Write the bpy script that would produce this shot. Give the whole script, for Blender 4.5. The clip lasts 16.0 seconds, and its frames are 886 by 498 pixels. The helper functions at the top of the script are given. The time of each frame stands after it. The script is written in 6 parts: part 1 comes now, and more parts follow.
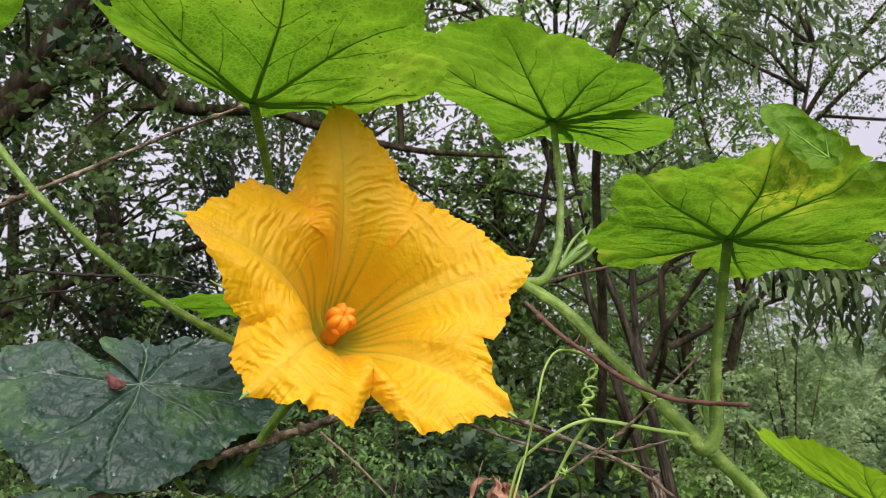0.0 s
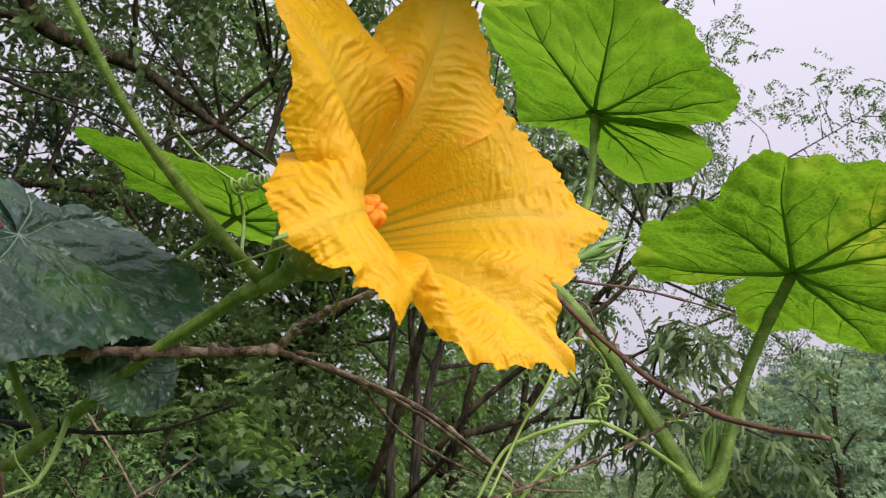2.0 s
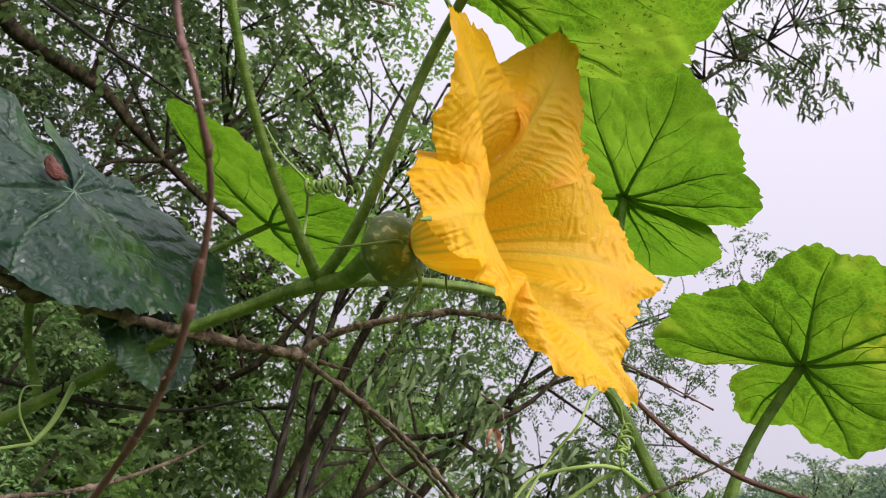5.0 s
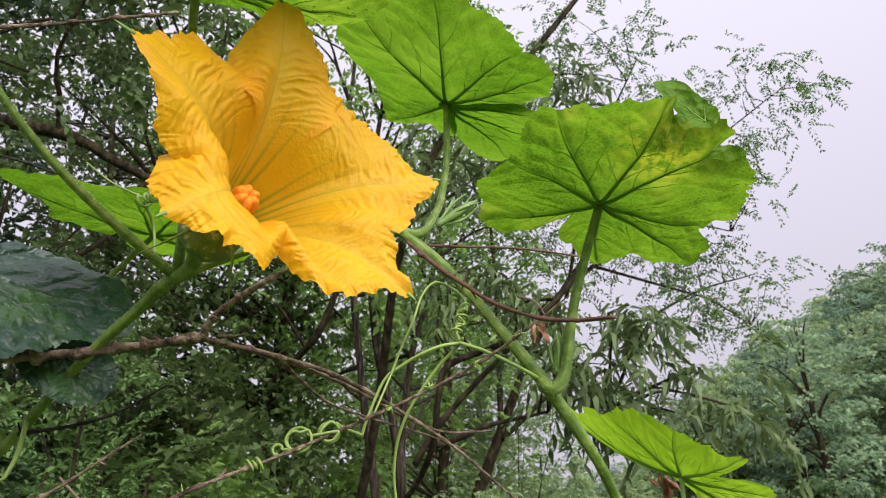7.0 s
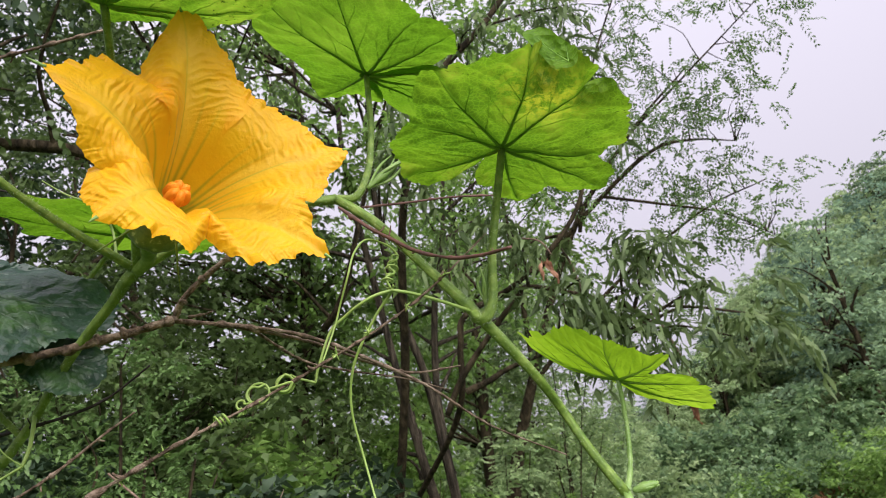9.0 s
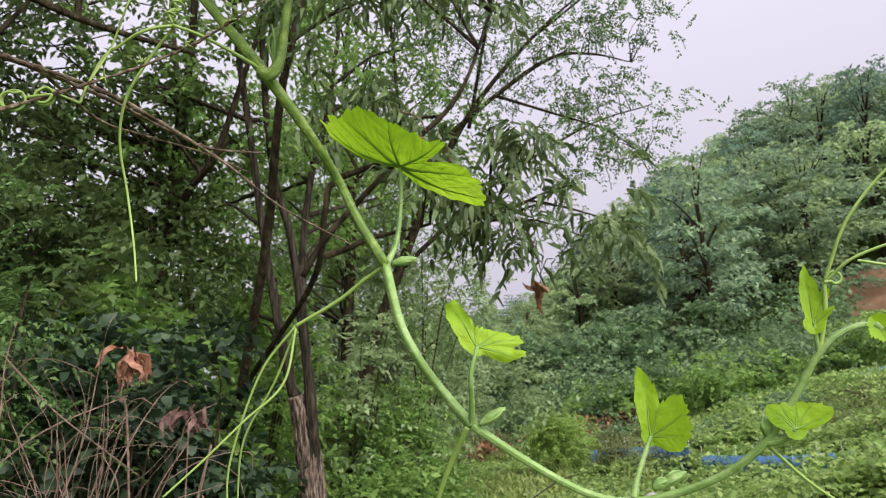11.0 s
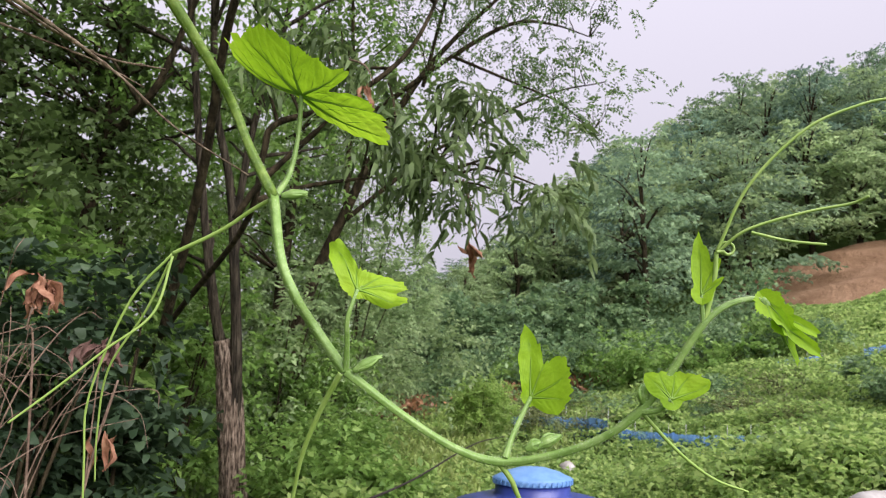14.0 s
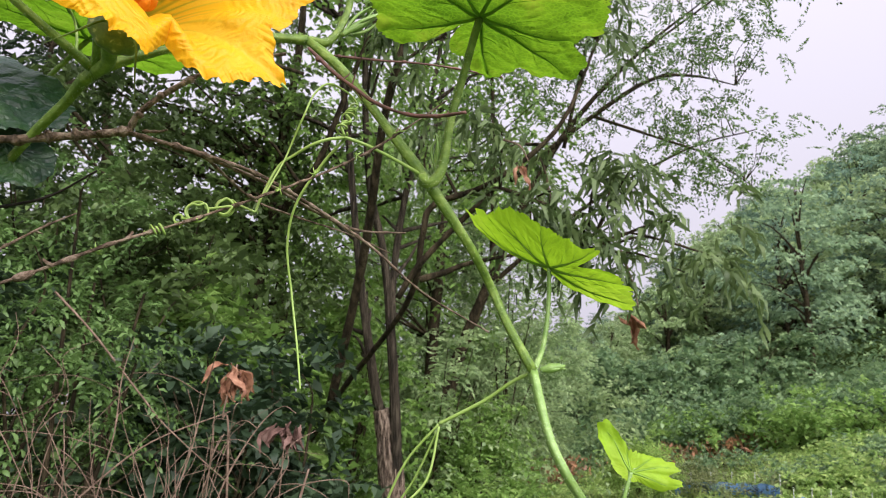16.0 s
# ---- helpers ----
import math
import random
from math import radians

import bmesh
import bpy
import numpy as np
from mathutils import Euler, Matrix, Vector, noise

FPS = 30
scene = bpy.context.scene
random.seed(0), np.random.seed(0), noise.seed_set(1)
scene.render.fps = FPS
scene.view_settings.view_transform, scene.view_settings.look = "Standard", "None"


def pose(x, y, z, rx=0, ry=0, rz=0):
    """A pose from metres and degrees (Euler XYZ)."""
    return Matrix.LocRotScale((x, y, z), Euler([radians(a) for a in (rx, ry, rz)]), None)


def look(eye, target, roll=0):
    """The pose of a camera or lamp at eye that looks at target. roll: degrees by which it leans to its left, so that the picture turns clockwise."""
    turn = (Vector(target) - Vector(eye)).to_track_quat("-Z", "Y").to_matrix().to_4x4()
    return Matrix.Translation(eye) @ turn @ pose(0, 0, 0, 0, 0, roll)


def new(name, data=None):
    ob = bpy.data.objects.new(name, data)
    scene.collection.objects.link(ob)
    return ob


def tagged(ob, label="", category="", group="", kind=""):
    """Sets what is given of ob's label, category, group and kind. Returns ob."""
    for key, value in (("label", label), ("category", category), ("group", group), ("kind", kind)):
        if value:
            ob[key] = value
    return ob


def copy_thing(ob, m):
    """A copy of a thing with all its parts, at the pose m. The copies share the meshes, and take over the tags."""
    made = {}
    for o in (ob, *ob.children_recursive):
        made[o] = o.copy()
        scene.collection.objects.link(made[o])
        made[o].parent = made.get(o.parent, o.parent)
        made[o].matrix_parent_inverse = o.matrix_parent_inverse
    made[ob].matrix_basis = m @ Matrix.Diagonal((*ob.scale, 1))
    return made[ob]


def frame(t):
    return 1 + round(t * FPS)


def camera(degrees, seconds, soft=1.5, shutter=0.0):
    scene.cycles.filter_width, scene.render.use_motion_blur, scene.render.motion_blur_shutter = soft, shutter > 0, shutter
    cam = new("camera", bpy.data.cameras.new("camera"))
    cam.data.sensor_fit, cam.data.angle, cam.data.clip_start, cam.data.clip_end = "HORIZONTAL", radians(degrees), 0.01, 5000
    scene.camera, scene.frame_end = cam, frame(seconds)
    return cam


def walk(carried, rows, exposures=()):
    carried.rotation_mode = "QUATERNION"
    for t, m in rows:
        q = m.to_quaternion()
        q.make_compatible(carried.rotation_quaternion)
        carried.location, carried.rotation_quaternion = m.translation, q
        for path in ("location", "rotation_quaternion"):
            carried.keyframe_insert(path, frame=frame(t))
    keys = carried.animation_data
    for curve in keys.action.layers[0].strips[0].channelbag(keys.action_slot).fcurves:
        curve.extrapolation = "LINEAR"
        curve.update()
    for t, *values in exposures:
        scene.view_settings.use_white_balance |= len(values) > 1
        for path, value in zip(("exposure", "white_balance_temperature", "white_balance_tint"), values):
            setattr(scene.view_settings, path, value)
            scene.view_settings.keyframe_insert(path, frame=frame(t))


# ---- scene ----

# ================= camera and its way =================
cam = camera(59.3, 16.0, soft=0.7)
cam.data.dof.use_dof, cam.data.dof.focus_distance, cam.data.dof.aperture_fstop = True, 0.50, 30.0
PATH = [
    (0, (0.1384, 0.0186, 1.5692), (-0.0248, 1.9149, 2.1836), -5.82),
    (0.5, (0.1191, 0.0385, 1.5625), (0.0730, 1.9420, 2.1746), -3.28),
    (1, (0.0889, 0.0704, 1.5520), (0.1843, 1.9598, 2.2009), 0.41),
    (1.5, (0.0502, 0.0968, 1.5420), (0.2694, 1.9558, 2.2462), 4.48),
    (2, (0.0329, 0.1101, 1.5292), (0.3311, 1.9316, 2.2995), 8.20),
    (2.5, (0.0031, 0.1194, 1.5208), (0.3774, 1.8995, 2.3522), 12.36),
    (3, (-0.0113, 0.1330, 1.5029), (0.3809, 1.8711, 2.4113), 15.50),
    (3.5, (-0.0315, 0.1405, 1.4868), (0.3829, 1.8314, 2.4712), 18.57),
    (3.7, (-0.0315, 0.1362, 1.4828), (0.3728, 1.8081, 2.5034), 19.14),
    (5.8, (-0.0163, 0.1060, 1.4787), (0.4002, 1.7955, 2.4647), 13.95),
    (6, (0.0001, 0.0911, 1.4781), (0.3874, 1.7972, 2.4473), 12.06),
    (6.5, (0.0377, 0.0621, 1.4678), (0.4315, 1.8088, 2.3588), 5.21),
    (7, (0.0719, 0.0347, 1.4686), (0.4634, 1.8103, 2.3017), -1.31),
    (7.5, (0.0877, 0.0137, 1.4698), (0.4453, 1.8085, 2.2765), -6.60),
    (8, (0.0964, -0.0036, 1.4743), (0.4220, 1.8046, 2.2644), -10.05),
    (8.5, (0.1097, -0.0141, 1.4628), (0.4302, 1.8032, 2.2339), -10.82),
    (9, (0.1194, -0.0210, 1.4425), (0.4664, 1.8089, 2.1713), -9.33),
    (9.5, (0.1353, -0.0294, 1.4134), (0.5447, 1.8227, 2.0473), -7.52),
    (10, (0.1506, -0.0244, 1.3742), (0.6387, 1.8397, 1.9097), -6.20),
    (10.2, (0.1535, -0.0308, 1.3595), (0.6742, 1.8323, 1.8674), -6.05),
    (12.3, (0.2247, -0.0056, 1.3471), (0.9810, 1.8083, 1.7183), 0.79),
    (12.5, (0.2244, -0.0046, 1.3444), (0.9904, 1.8068, 1.7080), 1.01),
    (13, (0.2307, -0.0073, 1.3432), (1.0049, 1.8042, 1.6881), 1.15),
    (13.5, (0.2274, -0.0093, 1.3446), (1.0004, 1.8048, 1.6783), 1.13),
    (14, (0.2239, -0.0081, 1.3457), (0.9837, 1.8119, 1.6780), 1.03),
    (14.5, (0.2205, -0.0058, 1.3520), (0.9436, 1.8277, 1.6914), 0.72),
    (15, (0.2046, -0.0057, 1.3569), (0.8612, 1.8474, 1.7241), 0.27),
    (15.5, (0.1644, -0.0190, 1.3893), (0.7136, 1.8581, 1.8073), 0.19),
    (16, (0.1346, -0.0265, 1.4184), (0.5435, 1.8749, 1.8849), 0.79),
]
EXPOSURES = [(0, 0.50, 6300, 19), (2, 0.38, 6300, 19), (3.7, 0.40, 6300, 19), (6, 0.42, 6300, 19), (8, 0.52, 6300, 19), (10.2, 0.54, 6300, 19), (12.3, 0.56, 6300, 19), (14.2, 0.58, 6300, 19), (15.5, 0.74, 6300, 19), (16, 0.70, 6300, 19)]
walk(cam, [(t, look(eye, target, roll)) for t, eye, target, roll in PATH], EXPOSURES)

# ================= world, sun, exposure =================
world = bpy.data.worlds.new("overcast_sky")
scene.world = world
world.use_nodes = True
wn, wl = world.node_tree.nodes, world.node_tree.links
wn.clear()
sky = wn.new("ShaderNodeTexSky")
sky.sky_type = "NISHITA"
sky.sun_disc = False
sky.sun_elevation, sky.sun_rotation = radians(58), radians(200)
sky.dust_density, sky.air_density = 3.0, 1.0
grey = wn.new("ShaderNodeHueSaturation")
grey.inputs["Saturation"].default_value = 0.10
grey.inputs["Value"].default_value = 0.080
cloud = wn.new("ShaderNodeMix")
cloud.data_type = "RGBA"
cloud.inputs["Factor"].default_value = 0.72
cloud.inputs["B"].default_value = (0.645, 0.63, 0.69, 1)
wback, wout = wn.new("ShaderNodeBackground"), wn.new("ShaderNodeOutputWorld")
wback.inputs["Strength"].default_value = 1.0
wl.new(sky.outputs[0], grey.inputs["Color"])
wl.new(grey.outputs[0], cloud.inputs["A"])
# an overcast sky is brighter overhead than at the horizon
wco, wsep, wup = wn.new("ShaderNodeTexCoord"), wn.new("ShaderNodeSeparateXYZ"), wn.new("ShaderNodeMapRange")
wup.inputs["From Min"].default_value, wup.inputs["From Max"].default_value = 0.0, 1.0
wup.inputs["To Min"].default_value, wup.inputs["To Max"].default_value = 0.63, 1.6
wl.new(wco.outputs["Generated"], wsep.inputs[0])
wl.new(wsep.outputs["Z"], wup.inputs["Value"])
wl.new(wup.outputs[0], wback.inputs["Strength"])
wl.new(cloud.outputs["Result"], wback.inputs["Color"])
wl.new(wback.outputs[0], wout.inputs["Surface"])

sun_data = bpy.data.lights.new("sun", "SUN")
sun_data.energy, sun_data.angle, sun_data.color = 4.5, radians(60), (1.0, 0.98, 0.95)
sun = new("sun", sun_data)
sun.matrix_world = look((1.6, -4.6, 5.6), (0, 0.4, 1.6))


# ================= materials =================
def shader(name):
    m = bpy.data.materials.new(name)
    m.use_nodes = True
    nt = m.node_tree
    return m, nt.nodes, nt.links, nt.nodes["Principled BSDF"]


def tex_noise(n, l, scale, detail=4.0, rough=0.55, vec=None):
    t = n.new("ShaderNodeTexNoise")
    t.inputs["Scale"].default_value, t.inputs["Detail"].default_value = scale, detail
    t.inputs["Roughness"].default_value = rough
    if vec is not None:
        l.new(vec, t.inputs["Vector"])
    return t.outputs["Fac"]


def ramp(n, l, fac, stops):
    r = n.new("ShaderNodeValToRGB")
    while len(r.color_ramp.elements) < len(stops):
        r.color_ramp.elements.new(0.5)
    for e, (p, c) in zip(r.color_ramp.elements, stops):
        e.position, e.color = p, (*c, 1)
    l.new(fac, r.inputs["Fac"])
    return r.outputs["Color"]


def mixc(n, l, fac, a, b, kind="MIX"):
    m = n.new("ShaderNodeMix")
    m.data_type, m.blend_type = "RGBA", kind
    for key, v in (("Factor", fac), ("A", a), ("B", b)):
        if isinstance(v, (int, float)):
            m.inputs[key].default_value = v
        elif isinstance(v, tuple):
            m.inputs[key].default_value = (*v, 1)
        else:
            l.new(v, m.inputs[key])
    return m.outputs["Result"]


def bump(n, l, bsdf, height, strength, dist):
    b = n.new("ShaderNodeBump")
    b.inputs["Strength"].default_value, b.inputs["Distance"].default_value = strength, dist
    l.new(height, b.inputs["Height"])
    l.new(b.outputs[0], bsdf.inputs["Normal"])
    return b


def see_through(m, n, l, bsdf, color, share):
    """Adds light that shines through a thin leaf or petal."""
    t, mx = n.new("ShaderNodeBsdfTranslucent"), n.new("ShaderNodeMixShader")
    mx.inputs[0].default_value = share
    if isinstance(color, tuple):
        t.inputs["Color"].default_value = (*color, 1)
    else:
        l.new(color, t.inputs["Color"])
    l.new(bsdf.outputs[0], mx.inputs[1])
    l.new(t.outputs[0], mx.inputs[2])
    l.new(mx.outputs[0], n["Material Output"].inputs["Surface"])


def coords(n):
    return n.new("ShaderNodeTexCoord").outputs["Object"]


def attr(n, name):
    a = n.new("ShaderNodeAttribute")
    a.attribute_name = name
    return a.outputs["Fac"]


def mat_petal():
    m, n, l, b = shader("petal")
    c = coords(n)
    big, fine = tex_noise(n, l, 35, 3, 0.5, c), tex_noise(n, l, 260, 4, 0.6, c)
    col = ramp(n, l, big, [(0.3, (0.87, 0.425, 0.002)), (0.55, (0.90, 0.48, 0.003)), (0.75, (0.92, 0.545, 0.007))])
    col = mixc(n, l, attr(n, "band"), col, (0.92, 0.57, 0.04))
    col = mixc(n, l, attr(n, "vein"), col, (0.24, 0.27, 0.015))
    col = mixc(n, l, attr(n, "deep"), col, (0.72, 0.55, 0.03))
    l.new(col, b.inputs["Base Color"])
    b.inputs["Roughness"].default_value = 0.42
    b.inputs["Specular IOR Level"].default_value = 0.32
    b.inputs["Sheen Weight"].default_value = 0.03
    crinkle = tex_noise(n, l, 520, 4, 0.6, c)
    bump(n, l, b, crinkle, 0.7, 0.0011)
    see_through(m, n, l, b, col, 0.45)
    return m


def mat_leaf(name, dark, mid, light, vein, share, rough=0.5, spots=0.0, through_col=None, pale=None, gloss=0.3, net_share=0.45, relief=0.005):
    m, n, l, b = shader(name)
    c = coords(n)
    big, fine = tex_noise(n, l, 14, 4, 0.6, c), tex_noise(n, l, 190, 3, 0.6, c)
    col = ramp(n, l, big, [(0.36, dark), (0.5, mid), (0.66, light)])
    col = mixc(n, l, mixc_val(n, l, fine, 0.35), col, dark)
    if spots:
        sp = n.new("ShaderNodeTexNoise")
        sp.inputs["Scale"].default_value = 420
        l.new(c, sp.inputs["Vector"])
        zone = tex_noise(n, l, 9, 2, 0.5, c)
        pit = n.new("ShaderNodeMath")
        pit.operation = "MULTIPLY"
        l.new(ramp(n, l, sp.outputs["Fac"], [(0.60, (0, 0, 0)), (0.68, (1, 1, 1))]), pit.inputs[0])
        l.new(ramp(n, l, zone, [(0.48, (0, 0, 0)), (0.62, (1, 1, 1))]), pit.inputs[1])
        col = mixc(n, l, pit.outputs[0], col, tuple(v * 0.35 for v in dark))
    if pale:
        pn = tex_noise(n, l, 130, 2, 0.5, c)
        both = n.new("ShaderNodeMath")
        both.operation = "MULTIPLY"
        l.new(ramp(n, l, pn, [(0.645, (0, 0, 0)), (0.665, (0.8, 0.8, 0.8))]), both.inputs[0])
        l.new(attr(n, "near_rib"), both.inputs[1])
        col = mixc(n, l, both.outputs[0], col, pale)
    if spots == 1.0:
        # a yellowed, blotched patch
        yl = n.new("ShaderNodeMath")
        yl.operation = "MULTIPLY"
        l.new(ramp(n, l, tex_noise(n, l, 150, 4, 0.7, c), [(0.44, (0, 0, 0)), (0.54, (1, 1, 1))]), yl.inputs[0])
        l.new(attr(n, "blotch"), yl.inputs[1])
        col = mixc(n, l, yl.outputs[0], col, (0.50, 0.52, 0.03))
    # a fine net of pale veins between the ribs
    net = n.new("ShaderNodeTexVoronoi")
    net.feature = "DISTANCE_TO_EDGE"
    net.inputs["Scale"].default_value = 320
    l.new(c, net.inputs["Vector"])
    col = mixc(n, l, ramp(n, l, net.outputs["Distance"], [(0.03, (net_share, net_share, net_share)), (0.12, (0, 0, 0))]), col, tuple(1.5 * v for v in mid))
    col = mixc(n, l, attr(n, "vein"), col, vein)
    l.new(col, b.inputs["Base Color"])
    b.inputs["Roughness"].default_value = rough
    b.inputs["Specular IOR Level"].default_value = gloss
    if pale:
        height = tex_noise(n, l, 105, 2, 0.5, c)
    else:
        cell = n.new("ShaderNodeTexVoronoi")
        cell.inputs["Scale"].default_value = 150
        l.new(c, cell.inputs["Vector"])
        height = cell.outputs["Distance"]
    bump(n, l, b, height, 0.7, relief)
    see_through(m, n, l, b, through_col if through_col else col, share)
    return m


def mixc_val(n, l, fac, amount):
    r = n.new("ShaderNodeMath")
    r.operation = "MULTIPLY"
    l.new(fac, r.inputs[0])
    r.inputs[1].default_value = amount
    return r.outputs[0]


def mat_plain(name, stops, scale, rough=0.6, bump_scale=0, bump_dist=0.001, stretch=None, metal=0.0, share=0.0):
    m, n, l, b = shader(name)
    c = coords(n)
    if stretch:
        mp = n.new("ShaderNodeMapping")
        mp.inputs["Scale"].default_value = stretch
        l.new(c, mp.inputs["Vector"])
        c = mp.outputs[0]
    f = tex_noise(n, l, scale, 6, 0.6, c)
    col = ramp(n, l, f, stops)
    l.new(col, b.inputs["Base Color"])
    b.inputs["Roughness"].default_value, b.inputs["Metallic"].default_value = rough, metal
    if rough >= 0.8:
        b.inputs["Specular IOR Level"].default_value = 0.12
    if bump_scale:
        bump(n, l, b, tex_noise(n, l, bump_scale, 5, 0.65, c), 0.8, bump_dist)
    if share:
        see_through(m, n, l, b, col, share)
    return m


def mat_foliage(name, dark, mid, light, share=0.3, rough=0.45, tint=0.0, patchy=0.6):
    """Leaves of trees: every leaf has its own tone."""
    m, n, l, b = shader(name)
    g = n.new("ShaderNodeNewGeometry")
    col = ramp(n, l, g.outputs["Random Per Island"], [(0.0, dark), (0.55, mid), (1.0, light)])
    patch = tex_noise(n, l, 1.1, 3, 0.6, coords(n))
    col = mixc(n, l, ramp(n, l, patch, [(0.35, (0, 0, 0)), (0.7, (patchy, patchy, patchy))]), col, dark)
    oi = n.new("ShaderNodeObjectInfo")
    if tint:
        hue = n.new("ShaderNodeHueSaturation")
        mr = n.new("ShaderNodeMapRange")
        mr.inputs["To Min"].default_value, mr.inputs["To Max"].default_value = 1 - tint, 1 + tint
        l.new(oi.outputs["Random"], mr.inputs["Value"])
        l.new(mr.outputs[0], hue.inputs["Value"])
        l.new(col, hue.inputs["Color"])
        col = hue.outputs[0]
    l.new(col, b.inputs["Base Color"])
    b.inputs["Roughness"].default_value = rough
    b.inputs["Specular IOR Level"].default_value = 0.34
    see_through(m, n, l, b, col, share)
    return m


M_PETAL = mat_petal()
M_LEAF = mat_leaf("pumpkin_leaf", (0.07, 0.175, 0.006), (0.115, 0.25, 0.009), (0.18, 0.325, 0.018), (0.085, 0.20, 0.007), 0.58, 0.6)
M_LEAF_MOTTLED = mat_leaf("pumpkin_leaf_mottled", (0.08, 0.19, 0.007), (0.14, 0.27, 0.010), (0.38, 0.47, 0.04), (0.085, 0.20, 0.007), 0.58, 0.6, 1.0)
M_LEAF_SPOTTED = mat_leaf("pumpkin_leaf_spotted", (0.07, 0.175, 0.006), (0.12, 0.25, 0.009), (0.25, 0.38, 0.025), (0.085, 0.20, 0.007), 0.58, 0.6, 0.6, net_share=0.5)
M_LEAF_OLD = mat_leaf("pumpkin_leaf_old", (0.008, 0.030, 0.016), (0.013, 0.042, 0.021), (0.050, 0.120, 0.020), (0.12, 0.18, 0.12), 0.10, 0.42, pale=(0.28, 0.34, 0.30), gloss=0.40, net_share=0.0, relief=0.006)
M_LEAF_YOUNG = mat_leaf("pumpkin_leaf_young", (0.23, 0.41, 0.012), (0.31, 0.52, 0.018), (0.40, 0.59, 0.04), (0.20, 0.37, 0.016), 0.55, 0.55, net_share=0.12, relief=0.0010)
F_GRASS = mat_foliage("meadow_grass", (0.16, 0.22, 0.05), (0.27, 0.35, 0.09), (0.40, 0.46, 0.17), 0.4)
M_VEIN_YOUNG = mat_plain("young_leaf_vein", [(0.25, (0.20, 0.37, 0.025)), (0.8, (0.29, 0.47, 0.06))], 90, 0.5, share=0.5)
M_STEM = mat_plain("vine_stem", [(0.30, (0.06, 0.12, 0.010)), (0.5, (0.115, 0.195, 0.020)), (0.70, (0.22, 0.31, 0.06))], 120, 0.6, 500, 0.0006)
M_STEM_YOUNG = mat_plain("young_stem", [(0.25, (0.10, 0.19, 0.030)), (0.5, (0.155, 0.265, 0.055)), (0.8, (0.27, 0.37, 0.13))], 120, 0.5, 500, 0.0005)
M_TENDRIL = mat_plain("tendril", [(0.25, (0.17, 0.28, 0.04)), (0.8, (0.29, 0.40, 0.11))], 90, 0.5)
M_HAIR = mat_plain("hair", [(0.2, (0.45, 0.55, 0.38)), (0.8, (0.65, 0.72, 0.55))], 50, 0.5, share=0.3)
M_VEIN_FINE = mat_plain("fine_leaf_vein", [(0.25, (0.17, 0.36, 0.012)), (0.8, (0.23, 0.45, 0.025))], 90, 0.5, share=0.5)
M_VEIN = mat_plain("leaf_vein", [(0.25, (0.16, 0.34, 0.020)), (0.8, (0.24, 0.46, 0.05))], 90, 0.5, share=0.45)
M_VEIN_OLD = mat_plain("old_leaf_vein", [(0.25, (0.07, 0.12, 0.075)), (0.8, (0.13, 0.19, 0.125))], 90, 0.5)
M_OVARY = mat_plain("ovary", [(0.38, (0.09, 0.14, 0.022)), (0.58, (0.15, 0.20, 0.032)), (0.64, (0.40, 0.42, 0.15))], 230, 0.4, 300, 0.0004)
M_STIGMA = mat_plain("stigma", [(0.3, (0.84, 0.24, 0.005)), (0.7, (0.94, 0.34, 0.010))], 240, 0.6, 700, 0.0006)
M_TWIG = mat_plain("dry_twig", [(0.36, (0.050, 0.035, 0.024)), (0.5, (0.155, 0.110, 0.078)), (0.66, (0.32, 0.25, 0.185))], 110, 0.8, 380, 0.0035)
M_TWIG_RED = mat_plain("reddish_twig", [(0.25, (0.04, 0.016, 0.012)), (0.5, (0.10, 0.04, 0.028)), (0.8, (0.17, 0.08, 0.06))], 130, 0.6, 420, 0.0008)
M_TWIG_DARK = mat_plain("dark_twig", [(0.25, (0.012, 0.010, 0.010)), (0.8, (0.05, 0.04, 0.035))], 130, 0.8, 420, 0.0008)
M_DRY = mat_plain("dead_leaf", [(0.30, (0.14, 0.055, 0.028)), (0.5, (0.26, 0.115, 0.060)), (0.70, (0.42, 0.23, 0.135))], 30, 0.7, 120, 0.004, share=0.25)
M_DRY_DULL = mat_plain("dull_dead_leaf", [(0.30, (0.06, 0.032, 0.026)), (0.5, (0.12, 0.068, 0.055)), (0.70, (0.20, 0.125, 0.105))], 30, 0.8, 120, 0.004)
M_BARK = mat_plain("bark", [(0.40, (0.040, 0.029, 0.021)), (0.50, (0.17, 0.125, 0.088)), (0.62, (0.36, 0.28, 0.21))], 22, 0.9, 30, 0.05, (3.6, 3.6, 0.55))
# limbs far darker than the trunk: shade among the leaves put into the bark colour
M_BARK_UPPER = mat_plain("upper_bark_shade_tone", [(0.38, (0.012, 0.010, 0.007)), (0.5, (0.036, 0.029, 0.019)), (0.66, (0.085, 0.070, 0.048))], 16, 0.9, 26, 0.03, (3.2, 3.2, 0.30))
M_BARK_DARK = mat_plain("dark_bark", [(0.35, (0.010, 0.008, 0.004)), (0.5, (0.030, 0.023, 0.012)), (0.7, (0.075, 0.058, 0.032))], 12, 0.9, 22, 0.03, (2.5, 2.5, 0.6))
# F_WOOD, F_DARK and F_BRIGHT also carry the wood's shade and light in their colour
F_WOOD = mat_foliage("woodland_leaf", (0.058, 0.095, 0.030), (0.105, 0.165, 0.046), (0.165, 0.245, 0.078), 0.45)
F_DARK = mat_foliage("leaf_shade_tone", (0.023, 0.044, 0.022), (0.042, 0.076, 0.032), (0.080, 0.128, 0.058), 0.32, 0.5)
